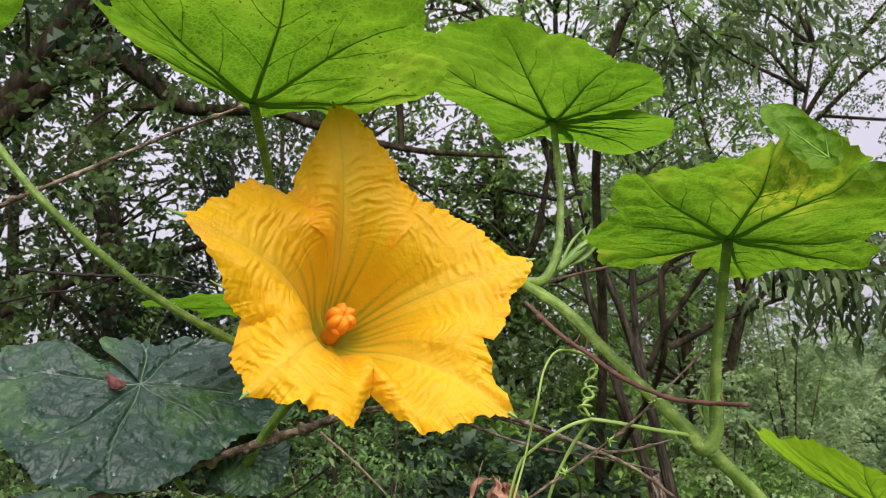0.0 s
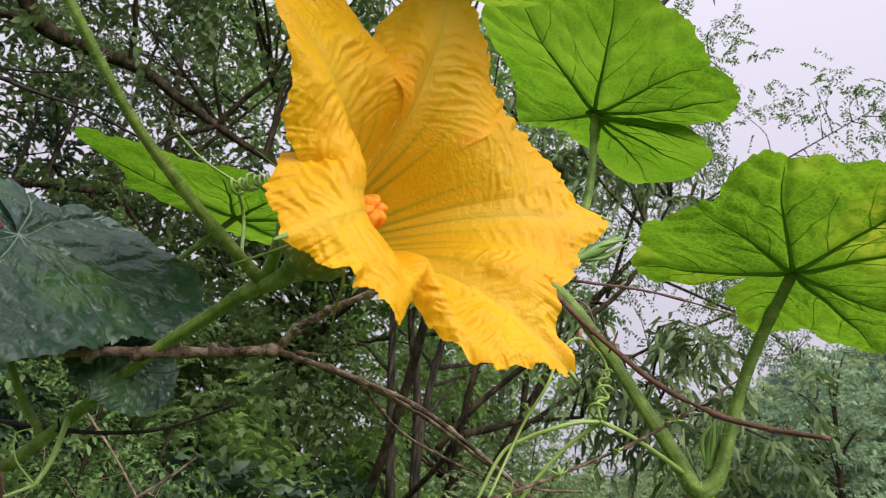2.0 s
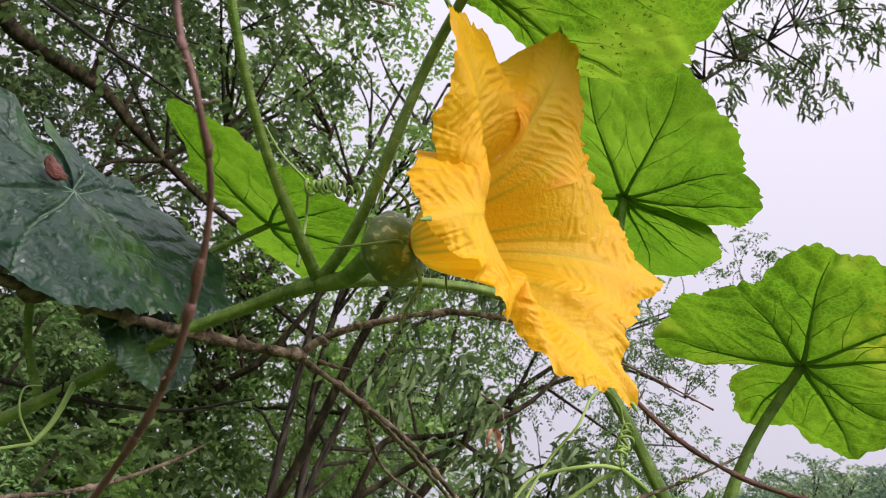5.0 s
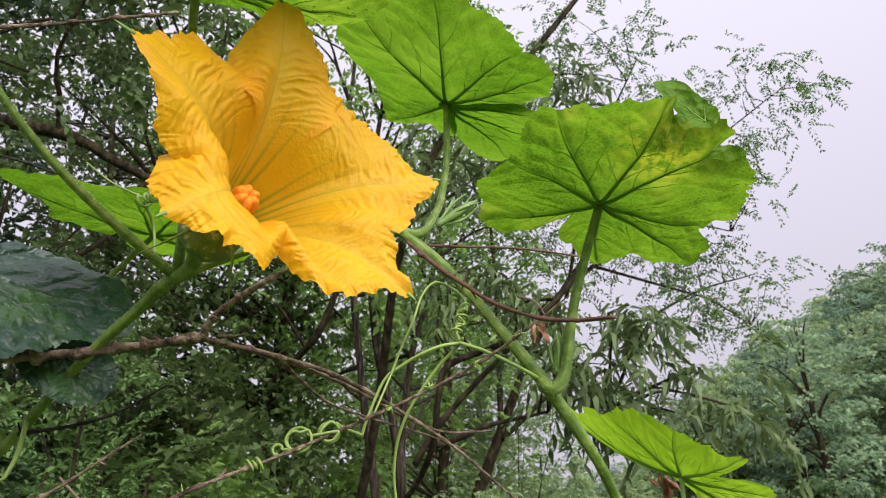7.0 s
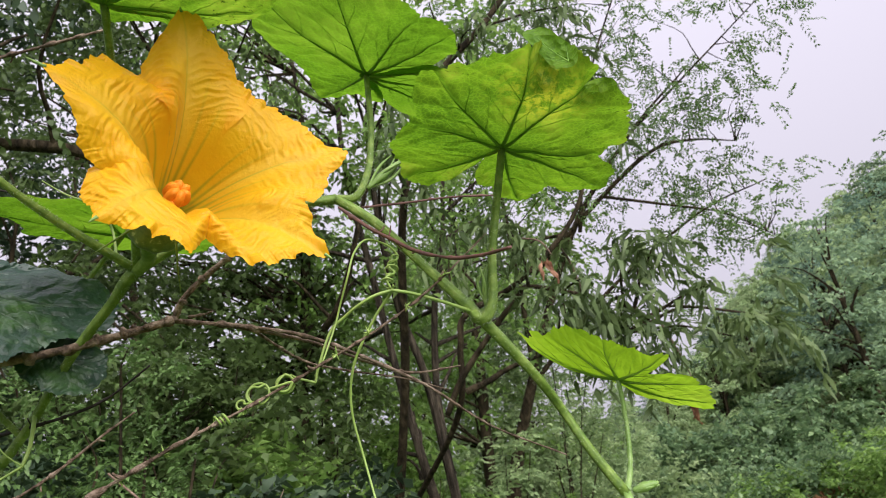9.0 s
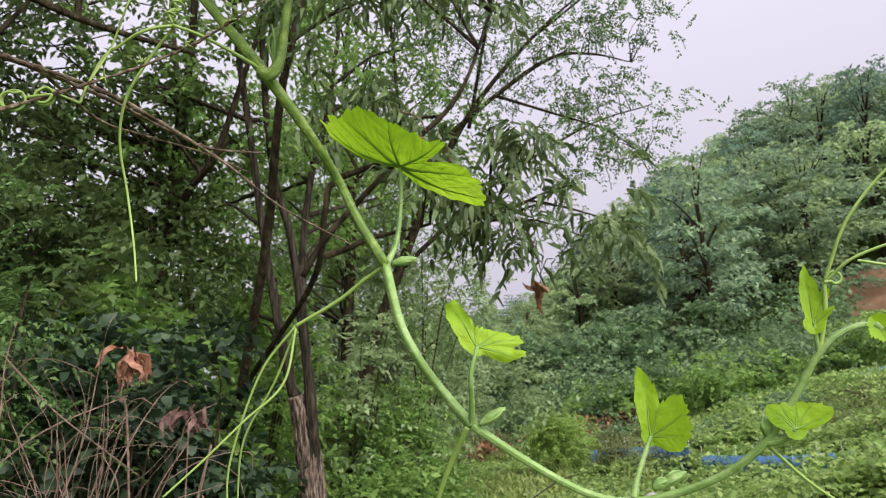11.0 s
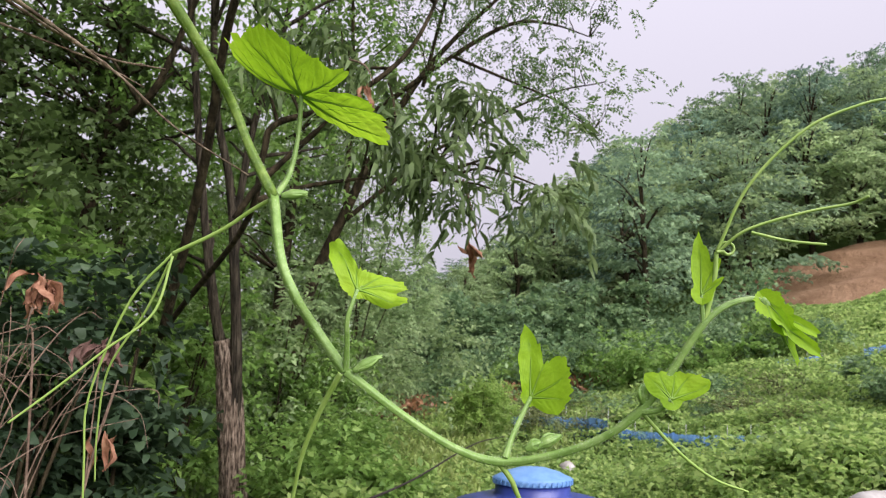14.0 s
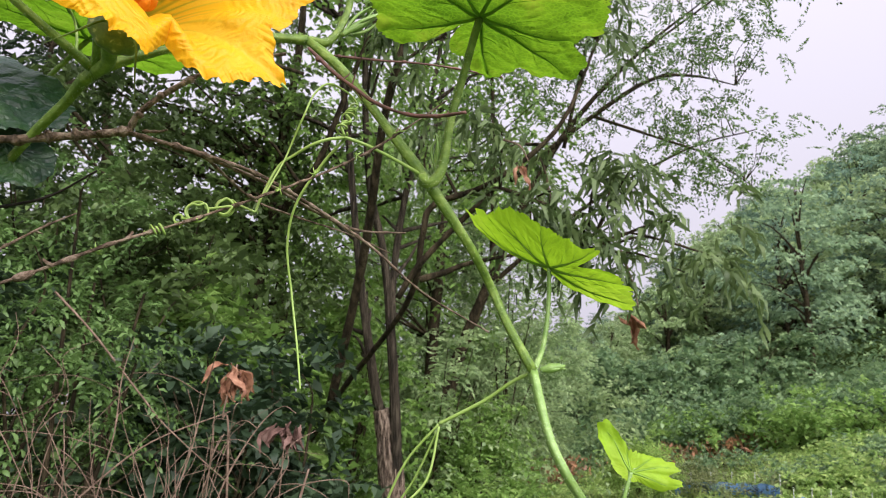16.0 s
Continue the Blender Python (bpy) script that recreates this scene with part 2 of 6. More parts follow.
F_CHESTNUT = mat_foliage("chestnut_leaf", (0.056, 0.09, 0.030), (0.105, 0.16, 0.050), (0.18, 0.25, 0.09), 0.40, 0.52)
F_LOCUST = mat_foliage("locust_leaf", (0.070, 0.135, 0.036), (0.125, 0.22, 0.058), (0.19, 0.30, 0.095), 0.45)
F_BRIGHT = mat_foliage("leaf_lit_tone", (0.12, 0.22, 0.045), (0.19, 0.33, 0.07), (0.29, 0.43, 0.11), 0.5, patchy=0.4)
# hill and thicket leaves are paler and greyer: distance haze mixed into their colours
F_HILL = mat_foliage("hill_leaf_hazed", (0.12, 0.19, 0.11), (0.21, 0.31, 0.165), (0.32, 0.43, 0.23), 0.5, 0.75, 0.25)
F_HILL_YELLOW = mat_foliage("hill_leaf_hazed_yellow", (0.19, 0.28, 0.125), (0.32, 0.43, 0.185), (0.44, 0.55, 0.26), 0.55, 0.75, 0.2)
F_HILL_BLUE = mat_foliage("hill_leaf_hazed_blue", (0.09, 0.155, 0.11), (0.155, 0.25, 0.16), (0.24, 0.35, 0.22), 0.45, 0.75, 0.25)
# extra blue in the creeper's greens stands in for haze
F_CREEPER = mat_foliage("creeper_leaf", (0.075, 0.14, 0.06), (0.16, 0.255, 0.11), (0.28, 0.40, 0.17), 0.45)
F_BUSH = mat_foliage("bush_leaf", (0.17, 0.29, 0.06), (0.28, 0.42, 0.10), (0.40, 0.54, 0.15), 0.62, patchy=0.0)
F_OLIVE = mat_foliage("olive_weed", (0.10, 0.13, 0.045), (0.17, 0.20, 0.07), (0.27, 0.29, 0.11), 0.4)
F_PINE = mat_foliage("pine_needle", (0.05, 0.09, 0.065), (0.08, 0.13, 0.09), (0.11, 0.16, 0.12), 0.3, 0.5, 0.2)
F_CROP = mat_foliage("crop_leaf", (0.11, 0.19, 0.045), (0.28, 0.42, 0.110), (0.47, 0.59, 0.19), 0.6, patchy=0.15)
F_DRYBUSH = mat_foliage("dry_brush", (0.14, 0.065, 0.03), (0.27, 0.13, 0.06), (0.38, 0.21, 0.11), 0.2)
M_SOIL = mat_plain("soil", [(0.3, (0.13, 0.075, 0.04)), (0.5, (0.19, 0.115, 0.065)), (0.75, (0.26, 0.165, 0.10))], 0.7, 0.95, 4, 0.2)
M_GROUND = mat_plain("ground", [(0.3, (0.03, 0.05, 0.012)), (0.5, (0.06, 0.10, 0.02)), (0.7, (0.11, 0.15, 0.04))], 0.9, 0.95, 9, 0.08)
M_BLUE = mat_plain("blue_plastic", [(0.3, (0.02, 0.03, 0.16)), (0.7, (0.03, 0.05, 0.24))], 6, 0.35)
M_LID = mat_plain("faded_blue_plastic", [(0.3, (0.075, 0.18, 0.37)), (0.5, (0.105, 0.23, 0.44)), (0.75, (0.16, 0.30, 0.51))], 9, 0.55, 60, 0.002)
M_SCRAP = mat_plain("withered_scrap", [(0.3, (0.07, 0.018, 0.012)), (0.7, (0.20, 0.06, 0.04))], 200, 0.7, 500, 0.002)
def mat_net():
    """Fine plastic mesh: plants behind show through its holes."""
    m = mat_plain("blue_net", [(0.3, (0.08, 0.20, 0.42)), (0.7, (0.17, 0.36, 0.62))], 4, 0.5, share=0.3)
    n, l = m.node_tree.nodes, m.node_tree.links
    out = next(k for k in n if k.type == "OUTPUT_MATERIAL")
    old = out.inputs["Surface"].links[0].from_socket
    holes, mx = n.new("ShaderNodeBsdfTransparent"), n.new("ShaderNodeMixShader")
    worn = tex_noise(n, l, 5, 3, 0.6, coords(n))
    l.new(ramp(n, l, worn, [(0.42, (0.25, 0.25, 0.25)), (0.62, (0.8, 0.8, 0.8))]), mx.inputs[0])
    l.new(old, mx.inputs[1])
    l.new(holes.outputs[0], mx.inputs[2])
    l.new(mx.outputs[0], out.inputs["Surface"])
    return m


M_NET = mat_net()
M_POST = mat_plain("post", [(0.3, (0.25, 0.26, 0.25)), (0.7, (0.45, 0.46, 0.45))], 10, 0.6)
M_STONE = mat_plain("pale_stone", [(0.3, (0.19, 0.175, 0.155)), (0.5, (0.32, 0.30, 0.275)), (0.75, (0.46, 0.445, 0.42))], 5, 0.85, 30, 0.01)
M_STRAW = mat_plain("straw", [(0.25, (0.065, 0.042, 0.030)), (0.5, (0.145, 0.098, 0.070)), (0.8, (0.27, 0.195, 0.145))], 40, 0.8, 200, 0.002)


# ================= building helpers =================
def part(name, bm, mat, parent=None, label="", smooth=True):
    me = bpy.data.meshes.new(name)
    bm.to_mesh(me)
    bm.free()
    me.materials.append(mat)
    if smooth:
        me.shade_smooth()
    ob = new(name, me)
    ob.parent = parent
    if label:
        tagged(ob, label)
    return ob


def np_mesh(name, verts, quads, mat, parent=None, label="", attrs=None, smooth=True):
    """Mesh from arrays made by a formula: verts (N, 3), faces (M, 3 or 4)."""
    me = bpy.data.meshes.new(name)
    v, q = np.asarray(verts, np.float32), np.asarray(quads, np.int32)
    k = q.shape[1]
    me.vertices.add(len(v))
    me.vertices.foreach_set("co", v.ravel())
    me.loops.add(q.size)
    me.loops.foreach_set("vertex_index", q.ravel())
    me.polygons.add(len(q))
    me.polygons.foreach_set("loop_start", np.arange(0, q.size, k, dtype=np.int32))
    me.polygons.foreach_set("loop_total", np.full(len(q), k, np.int32))
    me.update(calc_edges=True)
    me.validate()
    if smooth:
        me.shade_smooth()
    for key, val in (attrs or {}).items():
        me.attributes.new(key, "FLOAT", "POINT").data.foreach_set("value", np.asarray(val, np.float32))
    me.materials.append(mat)
    ob = new(name, me)
    ob.parent = parent
    if label:
        tagged(ob, label)
    return ob


def thing(name, label, category, group="", kind="", at=(0, 0, 0)):
    ob = new(name)
    ob.location = at
    ob.empty_display_size = 0.02
    return tagged(ob, label, category, group, kind)


def spline(points, m):
    """m places along a smooth curve through the points."""
    p = np.array(points, float)
    if len(p) == 2:
        return p[0] + (p[1] - p[0]) * np.linspace(0, 1, m)[:, None]
    q = np.vstack([2 * p[0] - p[1], p, 2 * p[-1] - p[-2]])
    u = np.linspace(0, len(p) - 1, m)
    i = np.minimum(u.astype(int), len(p) - 2)
    f = (u - i)[:, None]
    a, b, c, d = q[i], q[i + 1], q[i + 2], q[i + 3]
    return 0.5 * (2 * b + (c - a) * f + (2 * a - 5 * b + 4 * c - d) * f**2 + (3 * b - 3 * c + d - a) * f**3)


def frames_along(c):
    t = np.gradient(c, axis=0)
    t /= np.linalg.norm(t, axis=1)[:, None] + 1e-12
    side = np.cross(t[0], (0.31, 0.2, 0.93))
    side /= np.linalg.norm(side)
    out = []
    for d in t:
        side = side - d * (side @ d)
        side /= np.linalg.norm(side) + 1e-12
        out.append((side, np.cross(d, side)))
    return t, np.array([o[0] for o in out]), np.array([o[1] for o in out])


def tube_arrays(points, radii, m=24, seg=10, ridges=0, depth=0.0, knobs=0.0, seed=0):
    """A round, tapered stem along the points; ridges and knobs make it uneven."""
    rng = np.random.default_rng(seed)
    c = spline(points, m)
    r = np.interp(np.linspace(0, 1, m), np.linspace(0, 1, len(radii)), radii)
    if knobs:
        r = r * (1 + knobs * np.convolve(rng.normal(size=m + 4), np.ones(3) / 3, "same")[2:-2])
    _, s, u = frames_along(c)
    a = np.linspace(0, 2 * np.pi, seg, endpoint=False)
    rr = r[:, None] * (1 + depth * np.cos(ridges * a))[None]
    v = c[:, None] + rr[..., None] * (np.cos(a)[None, :, None] * s[:, None] + np.sin(a)[None, :, None] * u[:, None])
    v = np.vstack([v.reshape(-1, 3), c[0], c[-1]])
    i, j = np.meshgrid(np.arange(m - 1), np.arange(seg), indexing="ij")
    k = (j + 1) % seg
    q = np.stack([i * seg + j, i * seg + k, (i + 1) * seg + k, (i + 1) * seg + j], -1).reshape(-1, 4)
    n0 = m * seg
    js = np.arange(seg)
    ks = (js + 1) % seg
    caps = np.vstack([np.stack([np.full(seg, n0), ks, js, js], -1), np.stack([np.full(seg, n0 + 1), (m - 1) * seg + js, (m - 1) * seg + ks, (m - 1) * seg + ks], -1)])
    return v, q, caps


def tube(name, points, radii, mat, parent=None, label="", m=24, seg=10, **kw):
    v, q, caps = tube_arrays(points, radii, m, seg, **kw)
    me = bpy.data.meshes.new(name)
    me.from_pydata(v.tolist(), [], q.tolist() + [c[:3] for c in caps.tolist()])
    me.shade_smooth()
    me.materials.append(mat)
    ob = new(name, me)
    ob.parent = parent
    if label:
        tagged(ob, label)
    return ob


def fuzz(name, curves, count, length, mat, parent, seed=3, label=""):
    """Fine hairs standing off stems: thin three-sided spikes."""
    rng = np.random.default_rng(seed)
    vs, qs, n = [], [], 0
    total = sum(np.linalg.norm(np.diff(np.array(p), axis=0), axis=1).sum() for p, _ in curves)
    for pts, rad in curves:
        ln = np.linalg.norm(np.diff(np.array(pts), axis=0), axis=1).sum()
        k = max(8, int(count * ln / total))
        c = spline(pts, 60)
        t, s, u = frames_along(c)
        i = rng.integers(0, 60, k)
        a = rng.uniform(0, 2 * np.pi, k)
        out = np.cos(a)[:, None] * s[i] + np.sin(a)[:, None] * u[i]
        r = np.interp(i / 59, np.linspace(0, 1, len(rad)), rad)
        jit = t[i] * rng.normal(0, 0.003, k)[:, None]
        base = c[i] + jit + out * (r * 0.9)[:, None]
        way = out + t[i] * rng.normal(0, 0.25, k)[:, None]
        tip = base + way * (length * rng.uniform(0.5, 1.1, k))[:, None]
        w = 0.00009
        p1, p2 = base + t[i] * w, base - t[i] * w
        p3 = base + np.cross(t[i], out) * w
        vs.append(np.stack([p1, p2, p3, tip], 1).reshape(-1, 3))
        b = n + 4 * np.arange(k)[:, None]
        qs.append(np.concatenate([b + [0, 1, 3], b + [1, 2, 3], b + [2, 0, 3]]))
        n += 4 * k
    return np_mesh(name, np.vstack(vs), np.vstack(qs), mat, parent, label, smooth=False)


def unit(v):
    return v / (np.linalg.norm(v, axis=-1, keepdims=True) + 1e-12)


def leaf_mass(name, base, way, up, length, width, mat, parent, label="", fold=0.25, droop=0.15, kind="", simple=False):
    """Many small leaves, each a folded blade with a pointed tip, from arrays of base, direction and upper side."""
    way, k = unit(way), len(base)
    side = unit(np.cross(way, up))
    nor = np.cross(side, way)
    L, W = np.broadcast_to(length, (k,))[:, None], np.broadcast_to(width, (k,))[:, None]
    tip = base + way * L - nor * L * droop
    mid = base + way * L * 0.45 + nor * L * 0.04
    lf = mid + side * W / 2 + nor * W * fold
    rt = mid - side * W / 2 + nor * W * fold
    b = 4 * np.arange(k)[:, None]
    if simple:
        v = np.stack([base, lf, tip, rt], 1).reshape(-1, 3)
        q = b + [0, 3, 2, 1]
        ob = np_mesh(name, v, q, mat, parent, label, smooth=False)
    else:
        far = base + way * L * 0.76 - nor * L * droop * 0.5
        lf2, rt2 = far + side * W * 0.32, far - side * W * 0.32
        near = base + way * L * 0.16
        lf0, rt0 = near + side * W * 0.33, near - side * W * 0.33
        v = np.stack([base, lf0, lf, lf2, tip, rt2, rt, rt0], 1).reshape(-1, 3)
        b = 8 * np.arange(k)[:, None]
        q = np.concatenate([b + [0, 7, 1, 1], b + [1, 7, 6, 2], b + [2, 6, 5, 3], b + [3, 5, 4, 4]])
        tri = np.concatenate([b + [0, 7, 1], b + [1, 7, 6], b + [1, 6, 2], b + [2, 6, 5], b + [2, 5, 3], b + [3, 5, 4]])
        ob = np_mesh(name, v, tri, mat, parent, label, smooth=False)
    return tagged(ob, kind=kind) if kind else ob


def sprigs(rng, at, way, pairs, reach, spread=0.9, droop=0.3, tilt=0.5):
    """Leaf bases, directions and upper sides for twigs that carry leaves on both sides."""
    k = len(at)
    way = unit(way)
    side = unit(np.cross(way, np.array([0, 0, 1.0]) + rng.normal(0, tilt, (k, 3))))
    base, dirs, ups = [], [], []
    for j in range(pairs):
        s = (j + 0.6) / pairs
        p = at + way * (reach * s)[:, None] - np.array([0, 0, 1]) * (droop * reach * s * s)[:, None]
        for sg in (1, -1):
            d = side * sg * spread + way * (1 - 0.5 * spread) + rng.normal(0, 0.25, (k, 3)) - np.array([0, 0, droop])
            base.append(p)
            dirs.append(d)
            ups.append(np.array([0, 0, 1.0]) + rng.normal(0, tilt, (k, 3)))
    return np.vstack(base), np.vstack(dirs), np.vstack(ups)


# ================= ground and distance =================
def ground_height(x, y):
    d = np.hypot(x, y)
    xs = np.maximum(x, 0)
    slope = np.where(xs < 19, 0.009 * xs**2, 3.25 + (xs - 19) * 0.12)
    az = np.degrees(np.arctan2(x, y))
    hill = 0.38 * np.maximum(0, np.minimum(d, 62) - 33) * np.interp(az, (10, 20, 28, 33, 45, 70), (0.05, 0.12, 0.3, 0.62, 1.05, 1.05))
    fall = 0.10 * np.maximum(0, d - 66)
    bumps = 0.06 * np.sin(x * 1.3 + 0.5 * y) * np.cos(y * 0.9 - 0.3 * x)
    front = np.clip((y + 4) / 6, 0, 1)
    return np.maximum((slope + 0.02 * np.maximum(0, y - 5) + hill) * front, -2) - np.minimum(fall, 12) * front + bumps * np.clip(d / 4, 0, 1)


def build_ground():
    r = np.concatenate([[0.0], np.geomspace(0.8, 110, 66), np.geomspace(140, 3000, 12)])
    a = np.linspace(0, 2 * np.pi, 120, endpoint=False)
    rr, aa = np.meshgrid(r, a, indexing="ij")
    x, y = rr * np.sin(aa), rr * np.cos(aa)
    z = ground_height(x, y)
    v = np.stack([x, y, z], -1).reshape(-1, 3)
    i, j = np.meshgrid(np.arange(len(r) - 1), np.arange(120), indexing="ij")
    k = (j + 1) % 120
    q = np.stack([i * 120 + j, (i + 1) * 120 + j, (i + 1) * 120 + k, i * 120 + k], -1).reshape(-1, 4)
    tagged(np_mesh("ground", v, q[:, ::-1], M_GROUND), "weedy green ground rising towards a wooded hill", "ground", kind="structure")


build_ground()


def gz(x, y):
    return float(ground_height(np.array(float(x)), np.array(float(y))))


# ================= trees =================
def crown_points(rng, blobs, count):
    """Places inside ellipsoids, thicker towards their skins."""
    w = np.array([b[3] * b[4] * b[5] for b in blobs]) ** 0.66
    which = rng.choice(len(blobs), count, p=w / w.sum())
    b = np.array(blobs)[which]
    d = unit(rng.normal(size=(count, 3)))
    r = rng.uniform(0.15, 1, count) ** 0.5
    return b[:, :3] + d * r[:, None] * b[:, 3:], d


def clumped(rng, blobs, clumps, each, size):
    """Sprig places gathered in small clumps, so that gaps stay open between them."""
    c, d = crown_points(rng, blobs, clumps)
    s = rng.uniform(0.5, 1.2, clumps)
    p = np.repeat(c, each, 0) + rng.normal(0, 1, (clumps * each, 3)) * (size * np.repeat(s, each))[:, None] * (1, 1, 0.6)
    w = np.repeat(d, each, 0) * 0.6 + rng.normal(0, 0.7, (clumps * each, 3))
    return p, w, c


def limbs(rng, start_pts, targets, r0, r1):
    """Crooked branches from the trunk to the clumps."""
    out = []
    for t in targets:
        s = start_pts[np.argmin(np.linalg.norm(start_pts - t, axis=1) + 0.8 * np.maximum(0, start_pts[:, 2] - t[2] + 0.4))]
        mid = (s + t) / 2 + rng.normal(0, 0.09 * np.linalg.norm(t - s), 3) + (0, 0, 0.06 * np.linalg.norm(t - s))
        out.append(tube_arrays([s, s * 0.6 + mid * 0.4, mid, t], [r0, r1], 9, 5, knobs=0.1, seed=int(rng.integers(1e6)))[:2])
    return out


def near_tree(name, label, category, stems, blobs, leaf_mat, bark, seed, clumps, each, size, pairs, reach, leaf_len, leaf_wid,
              droop=0.3, spread=0.9, branches=40, group="", base=None, branch_r=(0.02, 0.005), simple=False, limb_bark=None):
    """A tree whose limbs and leaves are near enough to be told apart. stems: lists of (points, radii)."""
    rng = np.random.default_rng(seed)
    b = base if base is not None else stems[0][0][0]
    tree = thing(name, label, category, group)
    for n, (pts, rad) in enumerate(stems):
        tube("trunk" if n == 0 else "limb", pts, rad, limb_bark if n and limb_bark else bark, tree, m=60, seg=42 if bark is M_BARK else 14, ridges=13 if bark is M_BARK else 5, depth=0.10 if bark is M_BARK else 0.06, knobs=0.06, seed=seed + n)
    p, w, c = clumped(rng, blobs, clumps, each, size)
    all_pts = np.vstack([spline(pts, 20)[4:] for pts, _ in stems])
    pick = c[rng.permutation(len(c))[:branches]]
    if len(pick):
        for v, q in limbs(rng, all_pts, pick, *branch_r):
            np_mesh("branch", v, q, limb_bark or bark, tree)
    base_, dirs, ups = sprigs(rng, p, w, pairs, np.full(len(p), reach), spread, droop)
    k = len(base_)
    leaf_mass("crown", base_, dirs, ups, leaf_len * rng.uniform(0.6, 1.15, k), leaf_wid * rng.uniform(0.7, 1.15, k), leaf_mat, tree, droop=droop * 0.5, simple=simple)
    return tree


# the twin-stemmed tree with furrowed bark
near_tree("tree", "twin-stemmed tree with furrowed grey-brown bark at the wood's edge", "tree",
          [([(1.16, 5.92, -0.1), (1.08, 5.84, 0.6), (1.0, 5.78, 1.3), (0.93, 5.75, 1.60)], [0.104, 0.094, 0.084, 0.056]),
           ([(0.94, 5.755, 1.56), (0.88, 5.73, 1.74), (0.74, 5.66, 2.5), (0.62, 5.7, 3.5), (0.5, 5.8, 4.8), (0.6, 5.9, 6.5)], [0.044, 0.034, 0.028, 0.025, 0.022, 0.012]),
           ([(1.06, 5.80, 0.9), (1.03, 5.70, 1.5), (0.98, 5.68, 2.1), (0.9, 5.66, 2.75), (0.76, 5.66, 3.4), (0.7, 5.5, 4.6), (0.9, 5.3, 6.2)], [0.05, 0.036, 0.029, 0.026, 0.022, 0.01]),
           ([(0.98, 5.68, 2.2), (1.0, 5.78, 2.66), (1.08, 5.75, 3.3), (1.2, 5.6, 3.8), (1.4, 5.6, 5.2)], [0.027, 0.025, 0.022, 0.01])],
          [(0.4, 5.7, 5.6, 1.7, 1.3, 1.3), (1.2, 5.5, 5.2, 1.3, 1.0, 1.2), (0.6, 5.9, 4.1, 1.3, 1.0, 0.8), (1.4, 6.4, 3.4, 0.9, 0.8, 0.7), (0.3, 6.4, 2.6, 1.0, 0.5, 0.7), (0.5, 6.7, 3.2, 0.8, 0.5, 0.6), (0.5, 6.9, 3.9, 0.9, 0.5, 0.45)],
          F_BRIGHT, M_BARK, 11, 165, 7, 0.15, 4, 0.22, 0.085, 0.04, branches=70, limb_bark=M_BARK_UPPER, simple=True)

# the chestnut whose long leaves hang in front of the open field
near_tree("chestnut_tree", "chestnut tree with long drooping toothed leaves and dark crooked limbs", "tree",
          [([(0.10, 5.5, -0.1), (0.20, 5.2, 0.9), (0.45, 4.3, 1.55), (0.70, 3.4, 1.98), (0.74, 3.22, 2.27), (0.78, 3.18, 2.4), (1.02, 3.10, 2.5), (1.3, 3.0, 2.75), (1.5, 3.0, 3.2)], [0.026, 0.02, 0.014, 0.013, 0.014, 0.014, 0.013, 0.010, 0.006]),
           ([(0.65, 3.3, 2.0), (0.73, 3.245, 2.14), (0.87, 3.18, 2.30), (1.0, 3.115, 2.433), (1.05, 3.09, 2.47), (1.2, 3.06, 2.42), (1.34, 3.05, 2.36), (1.42, 3.02, 2.2)], [0.014, 0.013, 0.012, 0.010, 0.008, 0.005]),
           ([(0.72, 3.16, 2.06), (0.82, 3.13, 2.09), (0.92, 3.10, 2.13), (1.16, 3.04, 2.18)], [0.016, 0.013, 0.010, 0.006]),
           ([(0.45, 4.3, 1.55), (0.55, 3.8, 2.3), (0.6, 3.4, 3.0), (0.8, 3.25, 3.6), (1.2, 3.1, 4.0), (1.9, 3.0, 5.0), (2.6, 3.0, 6.0)], [0.025, 0.022, 0.02, 0.018, 0.016, 0.012, 0.006])],
          [(1.35, 3.0, 2.62, 0.38, 0.35, 0.28), (1.48, 2.93, 2.3, 0.36, 0.3, 0.36), (1.25, 3.0, 2.38, 0.32, 0.3, 0.20), (1.0, 3.15, 3.3, 0.6, 0.5, 0.45), (1.25, 3.0, 3.7, 0.5, 0.5, 0.35), (0.8, 3.3, 2.95, 0.3, 0.3, 0.25), (1.55, 2.95, 2.0, 0.2, 0.2, 0.18), (1.68, 2.9, 2.12, 0.24, 0.2, 0.24), (1.86, 2.9, 2.28, 0.22, 0.2, 0.20), (1.92, 2.9, 2.12, 0.16, 0.16, 0.14), (2.6, 3.0, 6.15, 1.0, 0.6, 0.40), (1.9, 3.2, 5.4, 0.6, 0.5, 0.4)],
          F_CHESTNUT, M_BARK_DARK, 21, 108, 5, 0.070, 4, 0.13, 0.105, 0.021, droop=0.75, spread=0.75, branches=60, branch_r=(0.010, 0.003))

